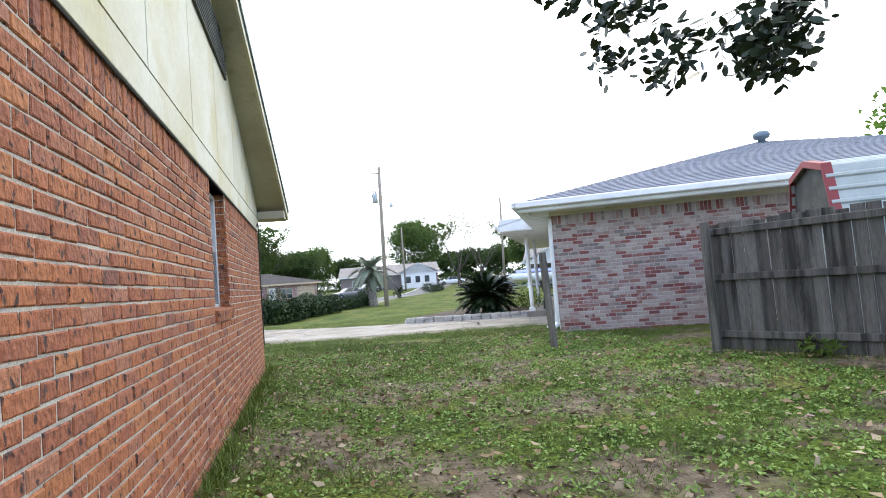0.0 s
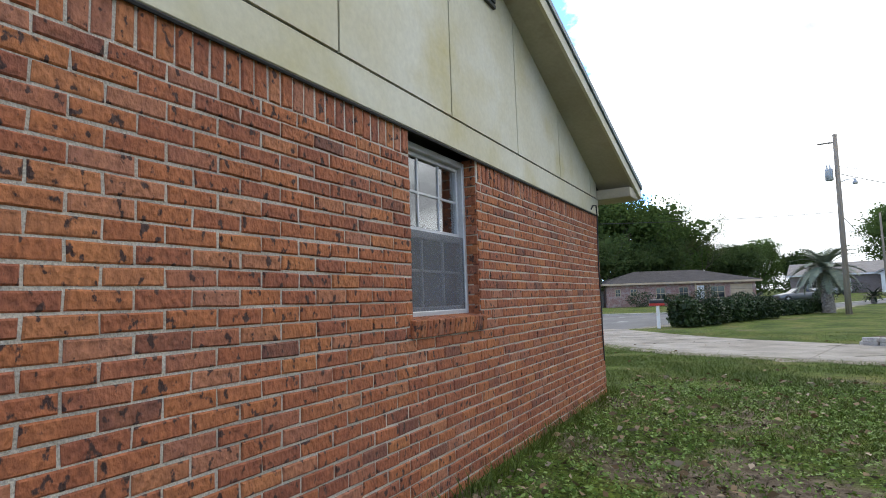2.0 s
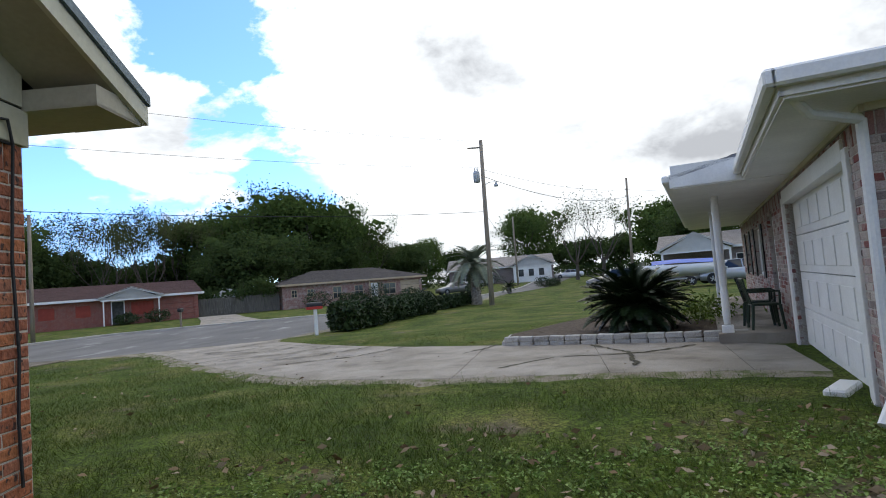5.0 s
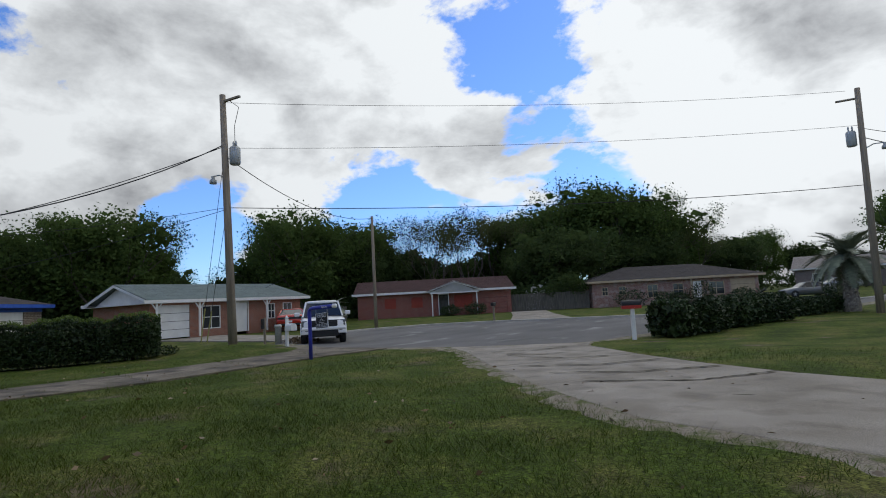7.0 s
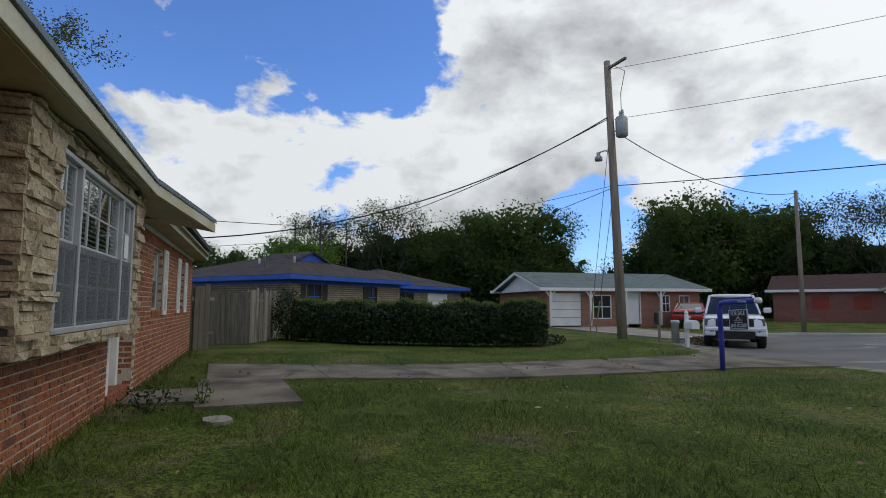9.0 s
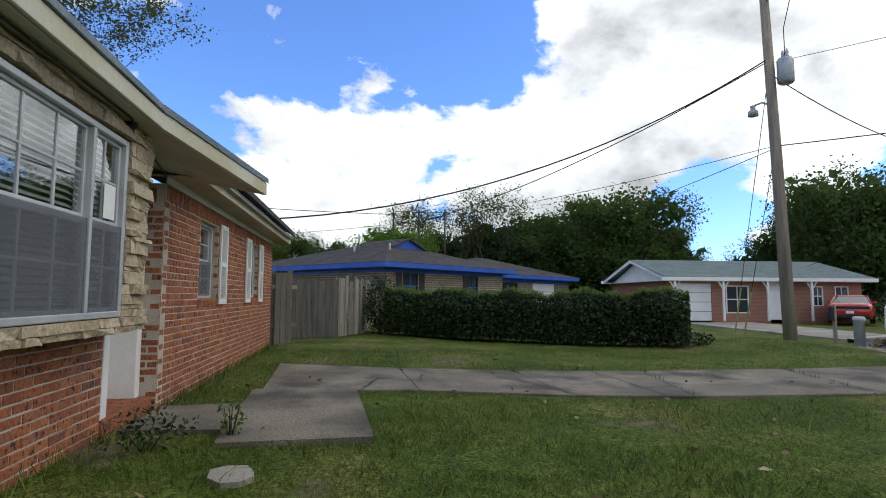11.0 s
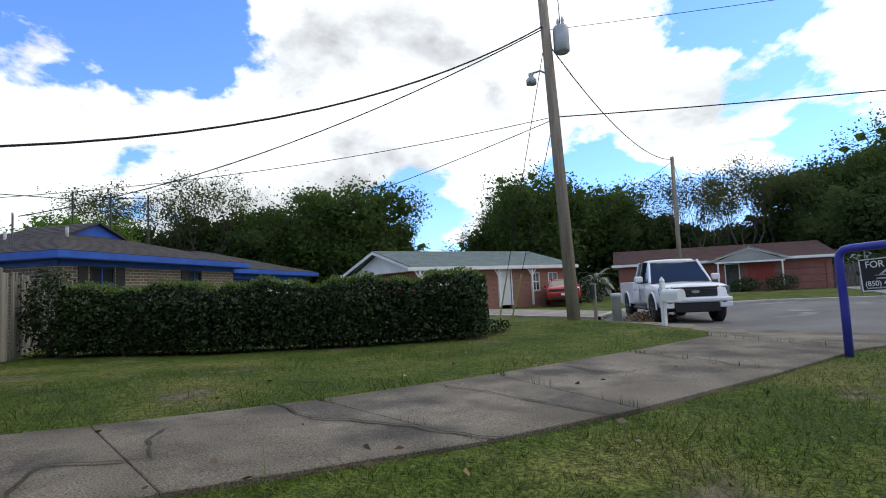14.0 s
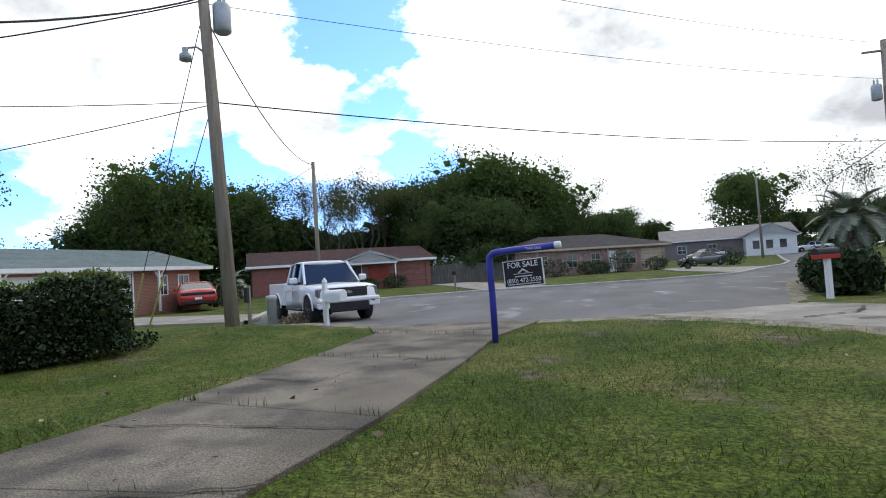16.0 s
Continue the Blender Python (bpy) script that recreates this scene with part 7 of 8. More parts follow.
# the big-leaved branch that hangs over the side yard
mag = thing("magnolia_tree", pose(10.2, -9.6, 0), "magnolia with large glossy leaves overhanging the yard", "tree")
mt = MB()
mt.tube([(0, 0, -0.2), (-0.1, 0.1, 2.5), (-0.3, 0.2, 5.0), (-0.4, 0.3, 7.0)], [0.22, 0.18, 0.14, 0.06], 10)
rg = random.Random(5)
nr = np.random.default_rng(5)
cent = []
for tip in ((-6.7, 4.2, 3.35), (-6.1, 3.75, 3.0), (-5.85, 3.5, 2.95), (-5.5, 3.1, 3.15), (-5.0, 2.7, 3.2), (-4.4, 2.4, 3.4), (-6.0, 3.2, 3.7), (-5.2, 2.2, 3.8), (-4.0, 1.5, 3.9), (-6.6, 3.4, 4.1), (-3.4, 2.6, 4.4), (-2.5, 1.0, 4.9), (-1.0, 2.2, 5.6), (-1.4, -1.0, 6.0)):
    tip = Vector(tip)
    mid = Vector((-0.3, 0.2, 4.6)).lerp(tip, 0.62) + Vector((0, 0, 1.1))
    mt.tube([(-0.3, 0.2, 4.6), mid, mid.lerp(tip, 0.6) + Vector((0, 0, 0.12)), tip], [0.05, 0.02, 0.01, 0.004], 5)
    for k in range(5):
        t2 = tip + Vector((rg.uniform(-0.4, 0.4), rg.uniform(-0.4, 0.4), rg.uniform(-0.28, 0.25)))
        mt.tube([mid.lerp(tip, 0.85), t2], [0.005, 0.003], 4)
        cent.append(np.array(t2) + nr.normal(size=(46, 3)) * (0.12, 0.12, 0.085))
part("trunk", mt, M_bark, mag)
v, f = oval_leaves(np.concatenate(cent), 0.12, nr, 0.5)
part("leaves", bulk("leaves", v, f, M_mag), None, mag)


# ---- hedges and shrubs ----
def hedge(name, path, half, h, n, size, label, seed, mat, top_mat=None, lump=0.10):
    """Clipped shrubs along a path: inner twigs, many leaves on an uneven outline, paler new growth on top."""
    nr = np.random.default_rng(seed)
    root = thing(name, Matrix(), label, "hedge")
    P = np.array(path, float)
    seg = np.linalg.norm(np.diff(P, axis=0), axis=1)
    cum = np.r_[0, np.cumsum(seg)]

    def along(s):
        x, y = np.interp(s, cum, P[:, 0]), np.interp(s, cum, P[:, 1])
        i = np.clip(np.searchsorted(cum, s) - 1, 0, len(seg) - 1)
        d = (P[i + 1] - P[i]) / seg[i][:, None]
        return x, y, d

    def cloud(n, z0, z1, skin):
        s = nr.uniform(-half * 0.8, cum[-1] + half * 0.8, n)
        x, y, d = along(np.clip(s, 0, cum[-1]))
        over = s - np.clip(s, 0, cum[-1])
        bulge = lump * (np.sin(s * 2.1 + seed) + np.sin(s * 4.7 + 1) * 0.5 + nr.normal(size=n) * 0.35)
        z = nr.uniform(z0, z1, n)
        side = nr.choice([-1, 1], n) * (half + bulge) * np.where(nr.uniform(size=n) < skin, nr.uniform(0.86, 1.06, n), nr.uniform(0, 1, n))
        side *= np.where(np.abs(over) > 0, np.sqrt(np.clip(1 - (over / half) ** 2, 0, 1)), 1) * np.where(z > h * 0.8, 1 - 0.35 * ((z / h - 0.8) / 0.2).clip(0, 1), 1) * np.where(z < 0.2, 0.88, 1)
        topz = 1 + 0.05 * np.sin(s * 3.3 + 2) + 0.03 * np.sin(s * 9.1)
        px, py = x + d[:, 0] * over - d[:, 1] * side, y + d[:, 1] * over + d[:, 0] * side
        g = np.array([zg(a, b) for a, b in zip(px, py)])
        return np.stack([px, py, g + z * topz], 1)

    tw = MB()
    rg = random.Random(seed)
    for k in range(int(cum[-1] * 4)):
        s = np.array([rg.uniform(0, cum[-1])])
        x, y, d = along(s)
        x, y = float(x[0]), float(y[0])
        tw.tube([(x, y, zg(x, y) - 0.05), (x + rg.uniform(-.2, .2), y + rg.uniform(-.2, .2), h * 0.5), (x + rg.uniform(-.4, .4) * half * 2, y + rg.uniform(-.4, .4) * half * 2, h * 0.85)], [0.03, 0.02, 0.01], 4)
    part("stems", tw, M_bark, root, kind="stuff")
    c = np.concatenate([cloud(int(n * 0.78), 0.05, h, 0.75), cloud(int(n * 0.22), h * 0.93, h * 1.04, 0.2)])
    v, f = leaves(c, size, nr, 0.5)
    # shaded inner leafage, well inside the clipped faces
    ci = cloud(int(n * 0.3), 0.1, h * 0.85, 0.0)
    v2, f2 = leaves(ci, size * 1.8, nr, 0.7)
    v, f = np.concatenate([v, v2]), np.concatenate([f, f2 + len(v)])
    part("foliage", bulk("foliage", v, f, mat), None, root)
    if top_mat:
        c = cloud(int(n * 0.10), h * 0.98, h * 1.12, 0.1)
        v, f = leaves(c, size * 1.1, nr, 0.35, 2.0)
        part("new_growth", bulk("new_growth", v, f, top_mat), None, root, "pale new shoots on top")
    return root


hedge("clipped_hedge", [(-20.5, 4.6), (-18.6, 6.6), (-15.85, 10.7)], 0.62, 1.27, 42000, 0.075, "thick clipped dark green hedge with pale new shoots", 3, M_hedge, M_hedget)
hedge("street_hedge", [(-1.0, 18.6), (0.2, 22.4), (2.0, 26.6)], 0.7, 1.05, 16000, 0.12, "row of clipped dark shrubs along the street", 4, M_hedge, None, 0.16)
hedge("street_hedge", [(2.6, 29.0), (4.6, 33.0)], 0.5, 0.75, 5000, 0.13, "lower clipped shrubs further along the street", 5, M_hedge, None, 0.14)


def shrub(x, y, r, h, label, mat, n=900, size=0.11, seed=1, name="shrub"):
    nr = np.random.default_rng(seed)
    root = thing(name, pose(x, y, zg(x, y)), label, "shrub")
    d = nr.normal(size=(n, 3))
    d /= np.linalg.norm(d, axis=1)[:, None]
    c = d * (r, r, h * 0.55) * (nr.uniform(0.55, 1.05, n) * (1 + 0.15 * np.sin(d[:, 0] * 5 + seed) * np.cos(d[:, 1] * 4)))[:, None] + (0, 0, h * 0.5)
    c[:, 2] = np.maximum(c[:, 2], 0.02)
    st = MB()
    for k in range(6):
        a = k * 1.05
        st.tube([(0, 0, -0.05), (math.cos(a) * r * 0.6, math.sin(a) * r * 0.6, h * 0.7)], [0.03 * min(1, h), 0.008 * min(1, h)], 4)
    part("stems", st, M_bark if h > 0.5 else M_hedge, root, kind="stuff")
    v, f = leaves(c, size, nr, 0.5)
    part("foliage", bulk("foliage", v, f, mat), None, root)


for k, (x, y, r, h) in enumerate(((-24.0, 46.2, 1.0, 1.0), (-22.0, 47.4, 1.1, 1.1), (-8.9, 53.2, 1.5, 1.6), (-6.0, 54.6, 1.1, 1.2), (-4.8, 55.4, 0.9, 1.1), (-3.0, 56.0, 1.2, 1.9), (0.3, 57.6, 1.1, 1.2), (12.0, 86.0, 2.6, 1.7), (7.5, 60.0, 1.1, 1.2), (-28.6, 33.2, 1.3, 1.7), (16, 62, 1.2, 1.2), (17.5, 64, 1.0, 0.9))):
    shrub(x, y, r, h, "round clipped dark shrub by the house", M_hedge, 900, 0.17, k + 20)
shrub(-20.9, 3.9, 0.55, 1.75, "tall dark shrub where the hedge meets the fence", M_hedge, 2600, 0.09, 61)
shrub(-7.75, 0.95, 0.32, 0.30, "leafy weeds growing beside the path", M_hedge, 220, 0.05, 64, "weed")
shrub(-8.0, 1.5, 0.12, 0.36, "leafy weeds growing beside the path", M_hedget, 90, 0.05, 65, "weed")
shrub(7.0, -5.2, 0.3, 0.3, "leafy weeds along the board fence", M_hedget, 240, 0.09, 66, "weed")
shrub(6.5, -4.3, 0.25, 0.22, "leafy weeds along the board fence", M_hedget, 200, 0.09, 67, "weed")
shrub(-15.55, 11.3, 0.4, 0.3, "straggling stems at the hedge's end", M_hedge, 300, 0.08, 68, "weed")
shrub(-15.2, 17.2, 0.7, 0.3, "heap of dry cuttings by the street", M_dead, 400, 0.12, 69, "brush_heap")

# ---- feather palm by the corner pole, cottage palm ----
def feather_palm(m, h, rad, n, seed, label):
    root = thing("feather_palm", m, label, "palm")
    mb = MB()
    rg = random.Random(seed)
    prof = [(0.34, -0.1), (0.38, 0.3), (0.30, 0.8)] + [(0.24 + 0.05 * (i % 2), 0.8 + (h - 0.8) * i / 10) for i in range(1, 11)]
    part("trunk", MB().lathe(prof, 12), M_palmbark, root)
    for i in range(40):
        a, z = i * 2.4, 0.3 + (h - 0.4) * i / 40
        part("leaf_stub", MB().box(-0.05, 0.05, 0, 0.16, -0.02, 0.05), M_palmbark, root, at=pose(0.25 * math.cos(a), 0.25 * math.sin(a), z, 50, 0, math.degrees(a) - 90))
    ms = [frond_mesh("frond", rad * s, rad * 0.24, 40, M_palm, dr, 0.03, 0.2, seed + i) for i, (s, dr) in enumerate(((1.0, 1.15), (0.95, 1.4), (1.05, 1.0), (0.9, 1.6)))]
    for i in range(n):
        ob = new("frond", rg.choice(ms))
        ob.parent = root
        ob.matrix_basis = pose(0, 0, h, 0, 0, i * 137.5) @ pose(0, 0, 0, 0, -rg.uniform(-35, 62), 0)


feather_palm(pose(5.3, 32.4, zg(0, 32)), 2.5, 2.15, 46, 5, "grey-green feather palm with arching fronds")
feather_palm(pose(-30.5, 37.0, gz), 1.2, 1.7, 30, 8, "dull feather palm beside the cottage")
sago(pose(1.6, 50.5, gz), 0.9, 40, 15, "small sago palm on the far lawn")
sago(pose(9.5, 46.5, gz), 0.9, 40, 16, "small sago palm near the corner")

# ---- vehicles ----
def wheel(root, x, y, r, w, rim, side, mat=None):
    wh = part("wheel", MB().lathe([(r * 0.55, -w / 2), (r * 0.9, -w / 2), (r, -w / 2 + 0.03), (r, w / 2 - 0.03), (r * 0.9, w / 2), (r * 0.55, w / 2)], 20, pose(x, y, r, 90, 0, 0)), M_tyre, root, "black tyre", True)
    s = 1 if side > 0 else -1
    part("rim", MB().lathe([(r * 0.60, 0), (r * 0.58, 0.02), (r * 0.2, 0.0), (r * 0.12, 0.03)], 16, pose(x, y + s * (w / 2 - 0.02), r, -90 * s, 0, 0)), rim, wh)
    for k in range(5):
        a = k * 2 * math.pi / 5
        part("spoke", MB().box(-0.03, 0.03, 0, 0.025, r * 0.12, r * 0.56, 0.006), rim, wh, at=pose(x, y + s * (w / 2 - 0.012) - (0.0 if s > 0 else 0.025), r) @ Matrix.Rotation(a, 4, "Y"))


def loft(stations):
    """Closed rings of equal count, one after the other."""
    mb = MB()
    k = len(stations[0])
    vs = [p for ring in stations for p in ring]
    fs = [(i * k + j, i * k + (j + 1) % k, (i + 1) * k + (j + 1) % k, (i + 1) * k + j) for i in range(len(stations) - 1) for j in range(k)]
    fs += [tuple(range(k - 1, -1, -1)), tuple(range((len(stations) - 1) * k, len(stations) * k))]
    return mb.add(vs, fs)


def ring(x, w, z0, z1, crown=0.04, tuck=0.08, top=0.93):
    """A car body's cross-section at x."""
    half = [(w - tuck, z0), (w, z0 + (z1 - z0) * 0.3), (w * 0.995, z0 + (z1 - z0) * 0.72), (w * top, z1 - 0.03), (w * top * 0.85, z1), (0, z1 + crown)]
    return [(x, y, z) for y, z in half] + [(x, -y, z) for y, z in half[-2::-1]]


def car(name, m, L, H, W, paint, label, hood=0.95, belt=0.92, roof_a=0.42, roof_b=0.66, glass_a=0.28, glass_b=0.86, rim=None, rear_view=False):
    root = thing(name, m, label, "car")
    w = W / 2
    body = [ring(x * L, w * k, z0, z1) for x, k, z0, z1 in ((0.0, 0.80, 0.38, 0.62), (0.03, 0.92, 0.22, hood - 0.22), (0.15, 0.98, 0.2, hood - 0.08), (glass_a, 1.0, 0.2, hood), (0.5, 1.0, 0.2, belt + 0.02), (glass_b, 1.0, 0.2, belt + 0.06), (0.96, 0.94, 0.24, belt + 0.02), (1.0, 0.84, 0.40, belt - 0.12))]
    part("body", loft(body), paint, root, smooth=True)
    gh = []
    for x, k, z in ((glass_a, 0.86, hood + 0.02), (roof_a, 0.70, H - 0.04), ((roof_a + roof_b) / 2, 0.70, H), (roof_b, 0.68, H - 0.05), (glass_b, 0.82, belt + 0.06)):
        gh.append([(x * L, w * 0.9 if z > belt + 0.2 else w * 0.88, belt - 0.06), (x * L, w * k, z - 0.02), (x * L, w * k * 0.8, z), (x * L, -w * k * 0.8, z), (x * L, -w * k, z - 0.02), (x * L, -(w * 0.9 if z > belt + 0.2 else w * 0.88), belt - 0.06)])
    part("cabin", loft(gh), M_carglass, root, "dark tinted windows")
    rf_ = [[(x * L, w * k * 0.97, z - 0.005), (x * L, w * k * 0.8, z + 0.014), (x * L, -w * k * 0.8, z + 0.014), (x * L, -w * k * 0.97, z - 0.005), (x * L, 0, z - 0.03)] for x, k, z in ((roof_a, 0.70, H - 0.04), ((roof_a + roof_b) / 2, 0.70, H), (roof_b, 0.68, H - 0.05))]
    part("roof", loft(rf_), paint, root, smooth=True)
    for sy in (-1, 1):
        for xx in ((glass_a + 0.02, roof_a), ((roof_a + roof_b) / 2, (roof_a + roof_b) / 2), (glass_b - 0.02, roof_b)):
            part("pillar", MB().tube([(xx[0] * L, sy * w * 0.885, belt), (xx[1] * L, sy * w * 0.71, H - 0.05)], 0.035, 5), paint, root)
        for x in (0.18, 0.80):
            part("wheel_arch", MB().lathe([(0.36, -0.01), (0.36, 0.01)], 18, pose(x * L, sy * (w * 1.0), 0.33, 90, 0, 0)), M_black, root)
            wheel(root, x * L, sy * (w - 0.09), 0.32, 0.21, rim or M_rimal, sy)
        part("headlight", MB().box(0.02, 0.16, sy * w * 0.62 - 0.16, sy * w * 0.62 + 0.16, hood - 0.34, hood - 0.22, 0.03), M_lamp, root)
        part("tail_light", MB().box(L - 0.07, L + 0.005, sy * w * 0.64 - 0.2, sy * w * 0.64 + 0.16, belt - 0.22, belt - 0.10, 0.02), M_tail, root)
        part("mirror", MB().box(glass_a * L + 0.35, glass_a * L + 0.5, sy * (w + 0.02) - 0.08, sy * (w + 0.02) + 0.08, belt, belt + 0.13, 0.03), paint, root)
    part("bumper", MB().box(-0.02, 0.1, -w * 0.8, w * 0.8, 0.25, 0.42, 0.04), M_black, root)
    part("rear_bumper", MB().box(L - 0.08, L + 0.03, -w * 0.85, w * 0.85, 0.26, 0.46, 0.04), M_black, root)
    part("number_plate", MB().box(L + 0.0, L + 0.035, -0.16, 0.16, 0.5, 0.62), M_ink, root)
    return root


# local x runs from nose to tail, so the nose points to -x
car("red_coupe", pose(-25.9, 27.3, gz, 0, 0, -55 + 180), 4.9, 1.40, 1.9, M_rpaint, "red two-door muscle car parked with its tail to the street", glass_a=0.34, roof_a=0.48, roof_b=0.66, glass_b=0.84, hood=0.94, belt=0.95, rim=M_rim)
for o in [ob for ob in scene.collection.objects if ob.name.startswith("red_coupe")]:
    o.matrix_basis = pose(-29.2, 31.2, gz, 0, 0, -50)
part("tail_panel", MB().box(4.86, 4.925, -0.8, 0.8, 0.72, 0.86, 0.02), M_black, next(ob for ob in scene.collection.objects if ob.name.startswith("red_coupe")), "black band across the tail")
car("silver_hatchback", pose(19.9, 33.0, gz, 0, 0, -12), 4.35, 1.47, 1.82, M_spaint, "silver hatchback parked beside the carport", roof_b=0.8, glass_b=0.95)
car("grey_car", pose(14.2, 38.5, gz, 0, 0, -12), 4.4, 1.45, 1.8, M_gpaint, "grey car parked beyond the porch", roof_b=0.75, glass_b=0.93)
car("silver_sedan", pose(7.4, 79.0, 0.3, 0, 0, 18), 4.8, 1.42, 1.82, M_spaint, "silver sedan parked beside the street")
car("white_coupe", pose(24.0, 91.5, 0.48, 0, 0, -8), 4.9, 1.42, 1.9, M_wpaint, "white coupe parked in front of the white house")
car("dark_sedan", pose(3.4, 62.5, gz, 0, 0, 22), 4.6, 1.42, 1.82, M_gpaint, "dark car parked beside the hip-roofed house")
boat = thing("boat", pose(16.5, 33.8, gz, 0, 0, -20), "white motor boat on a trailer", "boat")
part("hull", loft([[(x, w, z1), (x, w * 0.8, 0.9), (x, 0, z0), (x, -w * 0.8, 0.9), (x, -w, z1)] for x, w, z0, z1 in ((0, 0.08, 1.2, 1.5), (0.8, 0.6, 0.8, 1.45), (2.0, 0.95, 0.6, 1.4), (4.8, 1.0, 0.55, 1.35))]), M_wpaint, boat, smooth=True)
part("cover", loft([[(x, w, z), (x, 0, z + 0.25), (x, -w, z)] for x, w, z in ((0.8, 0.55, 1.46), (2.4, 0.9, 1.5), (4.6, 0.9, 1.4))]), M_blue, boat, "blue canvas cover")
part("trailer", MB().box(-0.8, 4.6, -0.06, 0.06, 0.4, 0.5).box(3.0, 3.1, -1.0, 1.0, 0.35, 0.45).box(0.5, 0.6, -0.03, 0.03, 0.0, 0.9), M_steel, boat)
for sy in (-1, 1):
    wheel(boat, 3.05, sy * 1.0, 0.3, 0.18, M_rimal, sy)


def pickup(m):
    """A crew-cab pickup; nose at x = 0 and tail at x = 5.8."""
    root = thing("pickup_truck", m, "white crew-cab pickup truck parked at the end of the street", "truck")
    P = M_wpaint
    w = 0.99
    hoodz, beltz = 1.13, 1.22
    # lower body in one loft, wheel openings shown by dark arches
    st = [(0.10, 0.86, 0.62, 1.02), (0.22, 0.96, 0.52, 1.10), (0.55, 0.99, 0.48, hoodz + 0.02), (1.45, 1.0, 0.46, hoodz + 0.06), (1.70, 1.0, 0.46, beltz), (3.55, 1.0, 0.46, beltz + 0.02)]
    part("front_body", loft([ring(x, w * k, z0, z1, 0.035, 0.05, 0.96) for x, k, z0, z1 in st]), P, root, smooth=True)
    bed = MB()
    bed.box(3.56, 5.78, -w, -w + 0.09, 0.50, 1.27, 0.03).box(3.56, 5.78, w - 0.09, w, 0.50, 1.27, 0.03).box(5.70, 5.80, -w + 0.09, w - 0.09, 0.55, 1.27, 0.02).box(3.56, 3.64, -w + 0.09, w - 0.09, 0.55, 1.27, 0.02)
    part("bed", bed, P, root)
    part("bed_floor", MB().box(3.6, 5.75, -w + 0.08, w - 0.08, 0.62, 0.68), M_black, root)
    # cab: roof shell, pillars, glass
    top, bot = 1.93, beltz - 0.02
    cabg = [[(x, wb * 0.97, bot), (x, wt, z), (x, -wt, z), (x, -wb * 0.97, bot)] for x, wb, wt, z in ((1.42, 0.90, 0.86, bot + 0.02), (2.12, 0.92, 0.74, top - 0.06), (3.30, 0.92, 0.74, top - 0.05), (3.50, 0.92, 0.78, bot + 0.4))]
    part("cab_glass", loft(cabg), M_carglass, root, "dark tinted glass")
    part("roof", loft([[(x, wd, z - 0.03), (x, wd * 0.85, z + 0.03), (x, 0, z + 0.045), (x, -wd * 0.85, z + 0.03), (x, -wd, z - 0.03), (x, 0, z - 0.06)] for x, wd, z in ((2.06, 0.72, top - 0.055), (2.4, 0.775, top - 0.01), (3.1, 0.775, top - 0.01), (3.36, 0.76, top - 0.05))]), P, root, smooth=True)
    for sy in (-1, 1):
        for a, b in (((1.46, 0.905, bot), (2.10, 0.745, top - 0.04)), ((2.62, 0.925, bot), (2.64, 0.765, top - 0.03)), ((3.46, 0.93, bot), (3.32, 0.76, top - 0.03))):
            part("pillar", MB().tube([(a[0], sy * a[1], a[2]), (b[0], sy * b[1], b[2])], 0.045, 6), P if a[0] != 2.62 else M_black, root)
        part("door_seam", MB().box(2.60, 2.612, sy * w * 1.0 - 0.004, sy * w * 1.0 + 0.004, 0.55, bot), M_groove, root)
        for xx in (2.42, 3.3):
            part("door_handle", MB().box(xx - 0.1, xx + 0.1, sy * (w + 0.015) - 0.015, sy * (w + 0.015) + 0.015, 1.02, 1.06, 0.01), P, root)
        mir = part("mirror", MB().box(1.72, 1.86, sy * 1.17 - 0.13, sy * 1.17 + 0.13, 1.24, 1.44, 0.04), P, root, "white and black wing mirror")
        part("mirror_arm", MB().box(1.76, 1.82, sy * 1.0 - 0.06, sy * 1.0 + 0.06, 1.22, 1.29, 0.01), M_black, mir)
        hl = part("headlight", MB().box(0.12, 0.34, sy * 0.80 - 0.15, sy * 0.80 + 0.155, 0.80, 1.06, 0.03), M_lamp, root, "large clear headlight")
        part("lamp_surround", MB().box(0.11, 0.30, sy * 0.63 - 0.025, sy * 0.63 + 0.025, 0.80, 1.07, 0.008), M_black, hl)
        part("fog_light", MB().lathe([(0.085, 0), (0.075, 0.03), (0.02, 0.035)], 14, pose(0.015, sy * 0.74, 0.60, 0, -90, 0)), M_lamp, root)
        part("step_bar", MB().tube([(1.6, sy * 1.0, 0.42), (3.4, sy * 1.0, 0.42)], 0.045, 8), M_black, root)
        for x, a0 in ((0.98, 0), (4.62, 0)):
            arch = MB()
            n = 14
            pts = [(x + 0.50 * math.cos(math.pi * i / n), 0.42 + 0.50 * math.sin(math.pi * i / n)) for i in range(n + 1)]
            y = sy * (w + 0.004)
            arch.add([(px, y, pz) for px, pz in pts], [tuple(range(n + 1)), tuple(range(n, -1, -1))])
            part("wheel_arch", arch, M_black, root)
            wheel(root, x, sy * (w - 0.13), 0.41, 0.28, M_rim, sy)
            lip = MB().tube([(px, sy * (w + 0.012), pz) for px, pz in pts], 0.028, 5)
            part("arch_lip", lip, P, root)
        part("tail_light", MB().box(5.72, 5.82, sy * 0.93 - 0.05, sy * 0.93 + 0.06, 0.85, 1.22, 0.01), M_tail, root)
    g = part("grille", MB().box(0.06, 0.2, -0.60, 0.60, 0.78, 1.06, 0.02), M_black, root, "black barred grille")
    for k in range(3):
        part("grille_bar", MB().box(0.045, 0.08, -0.58, 0.58, 0.82 + k * 0.075, 0.845 + k * 0.075, 0.006), M_rim, g)
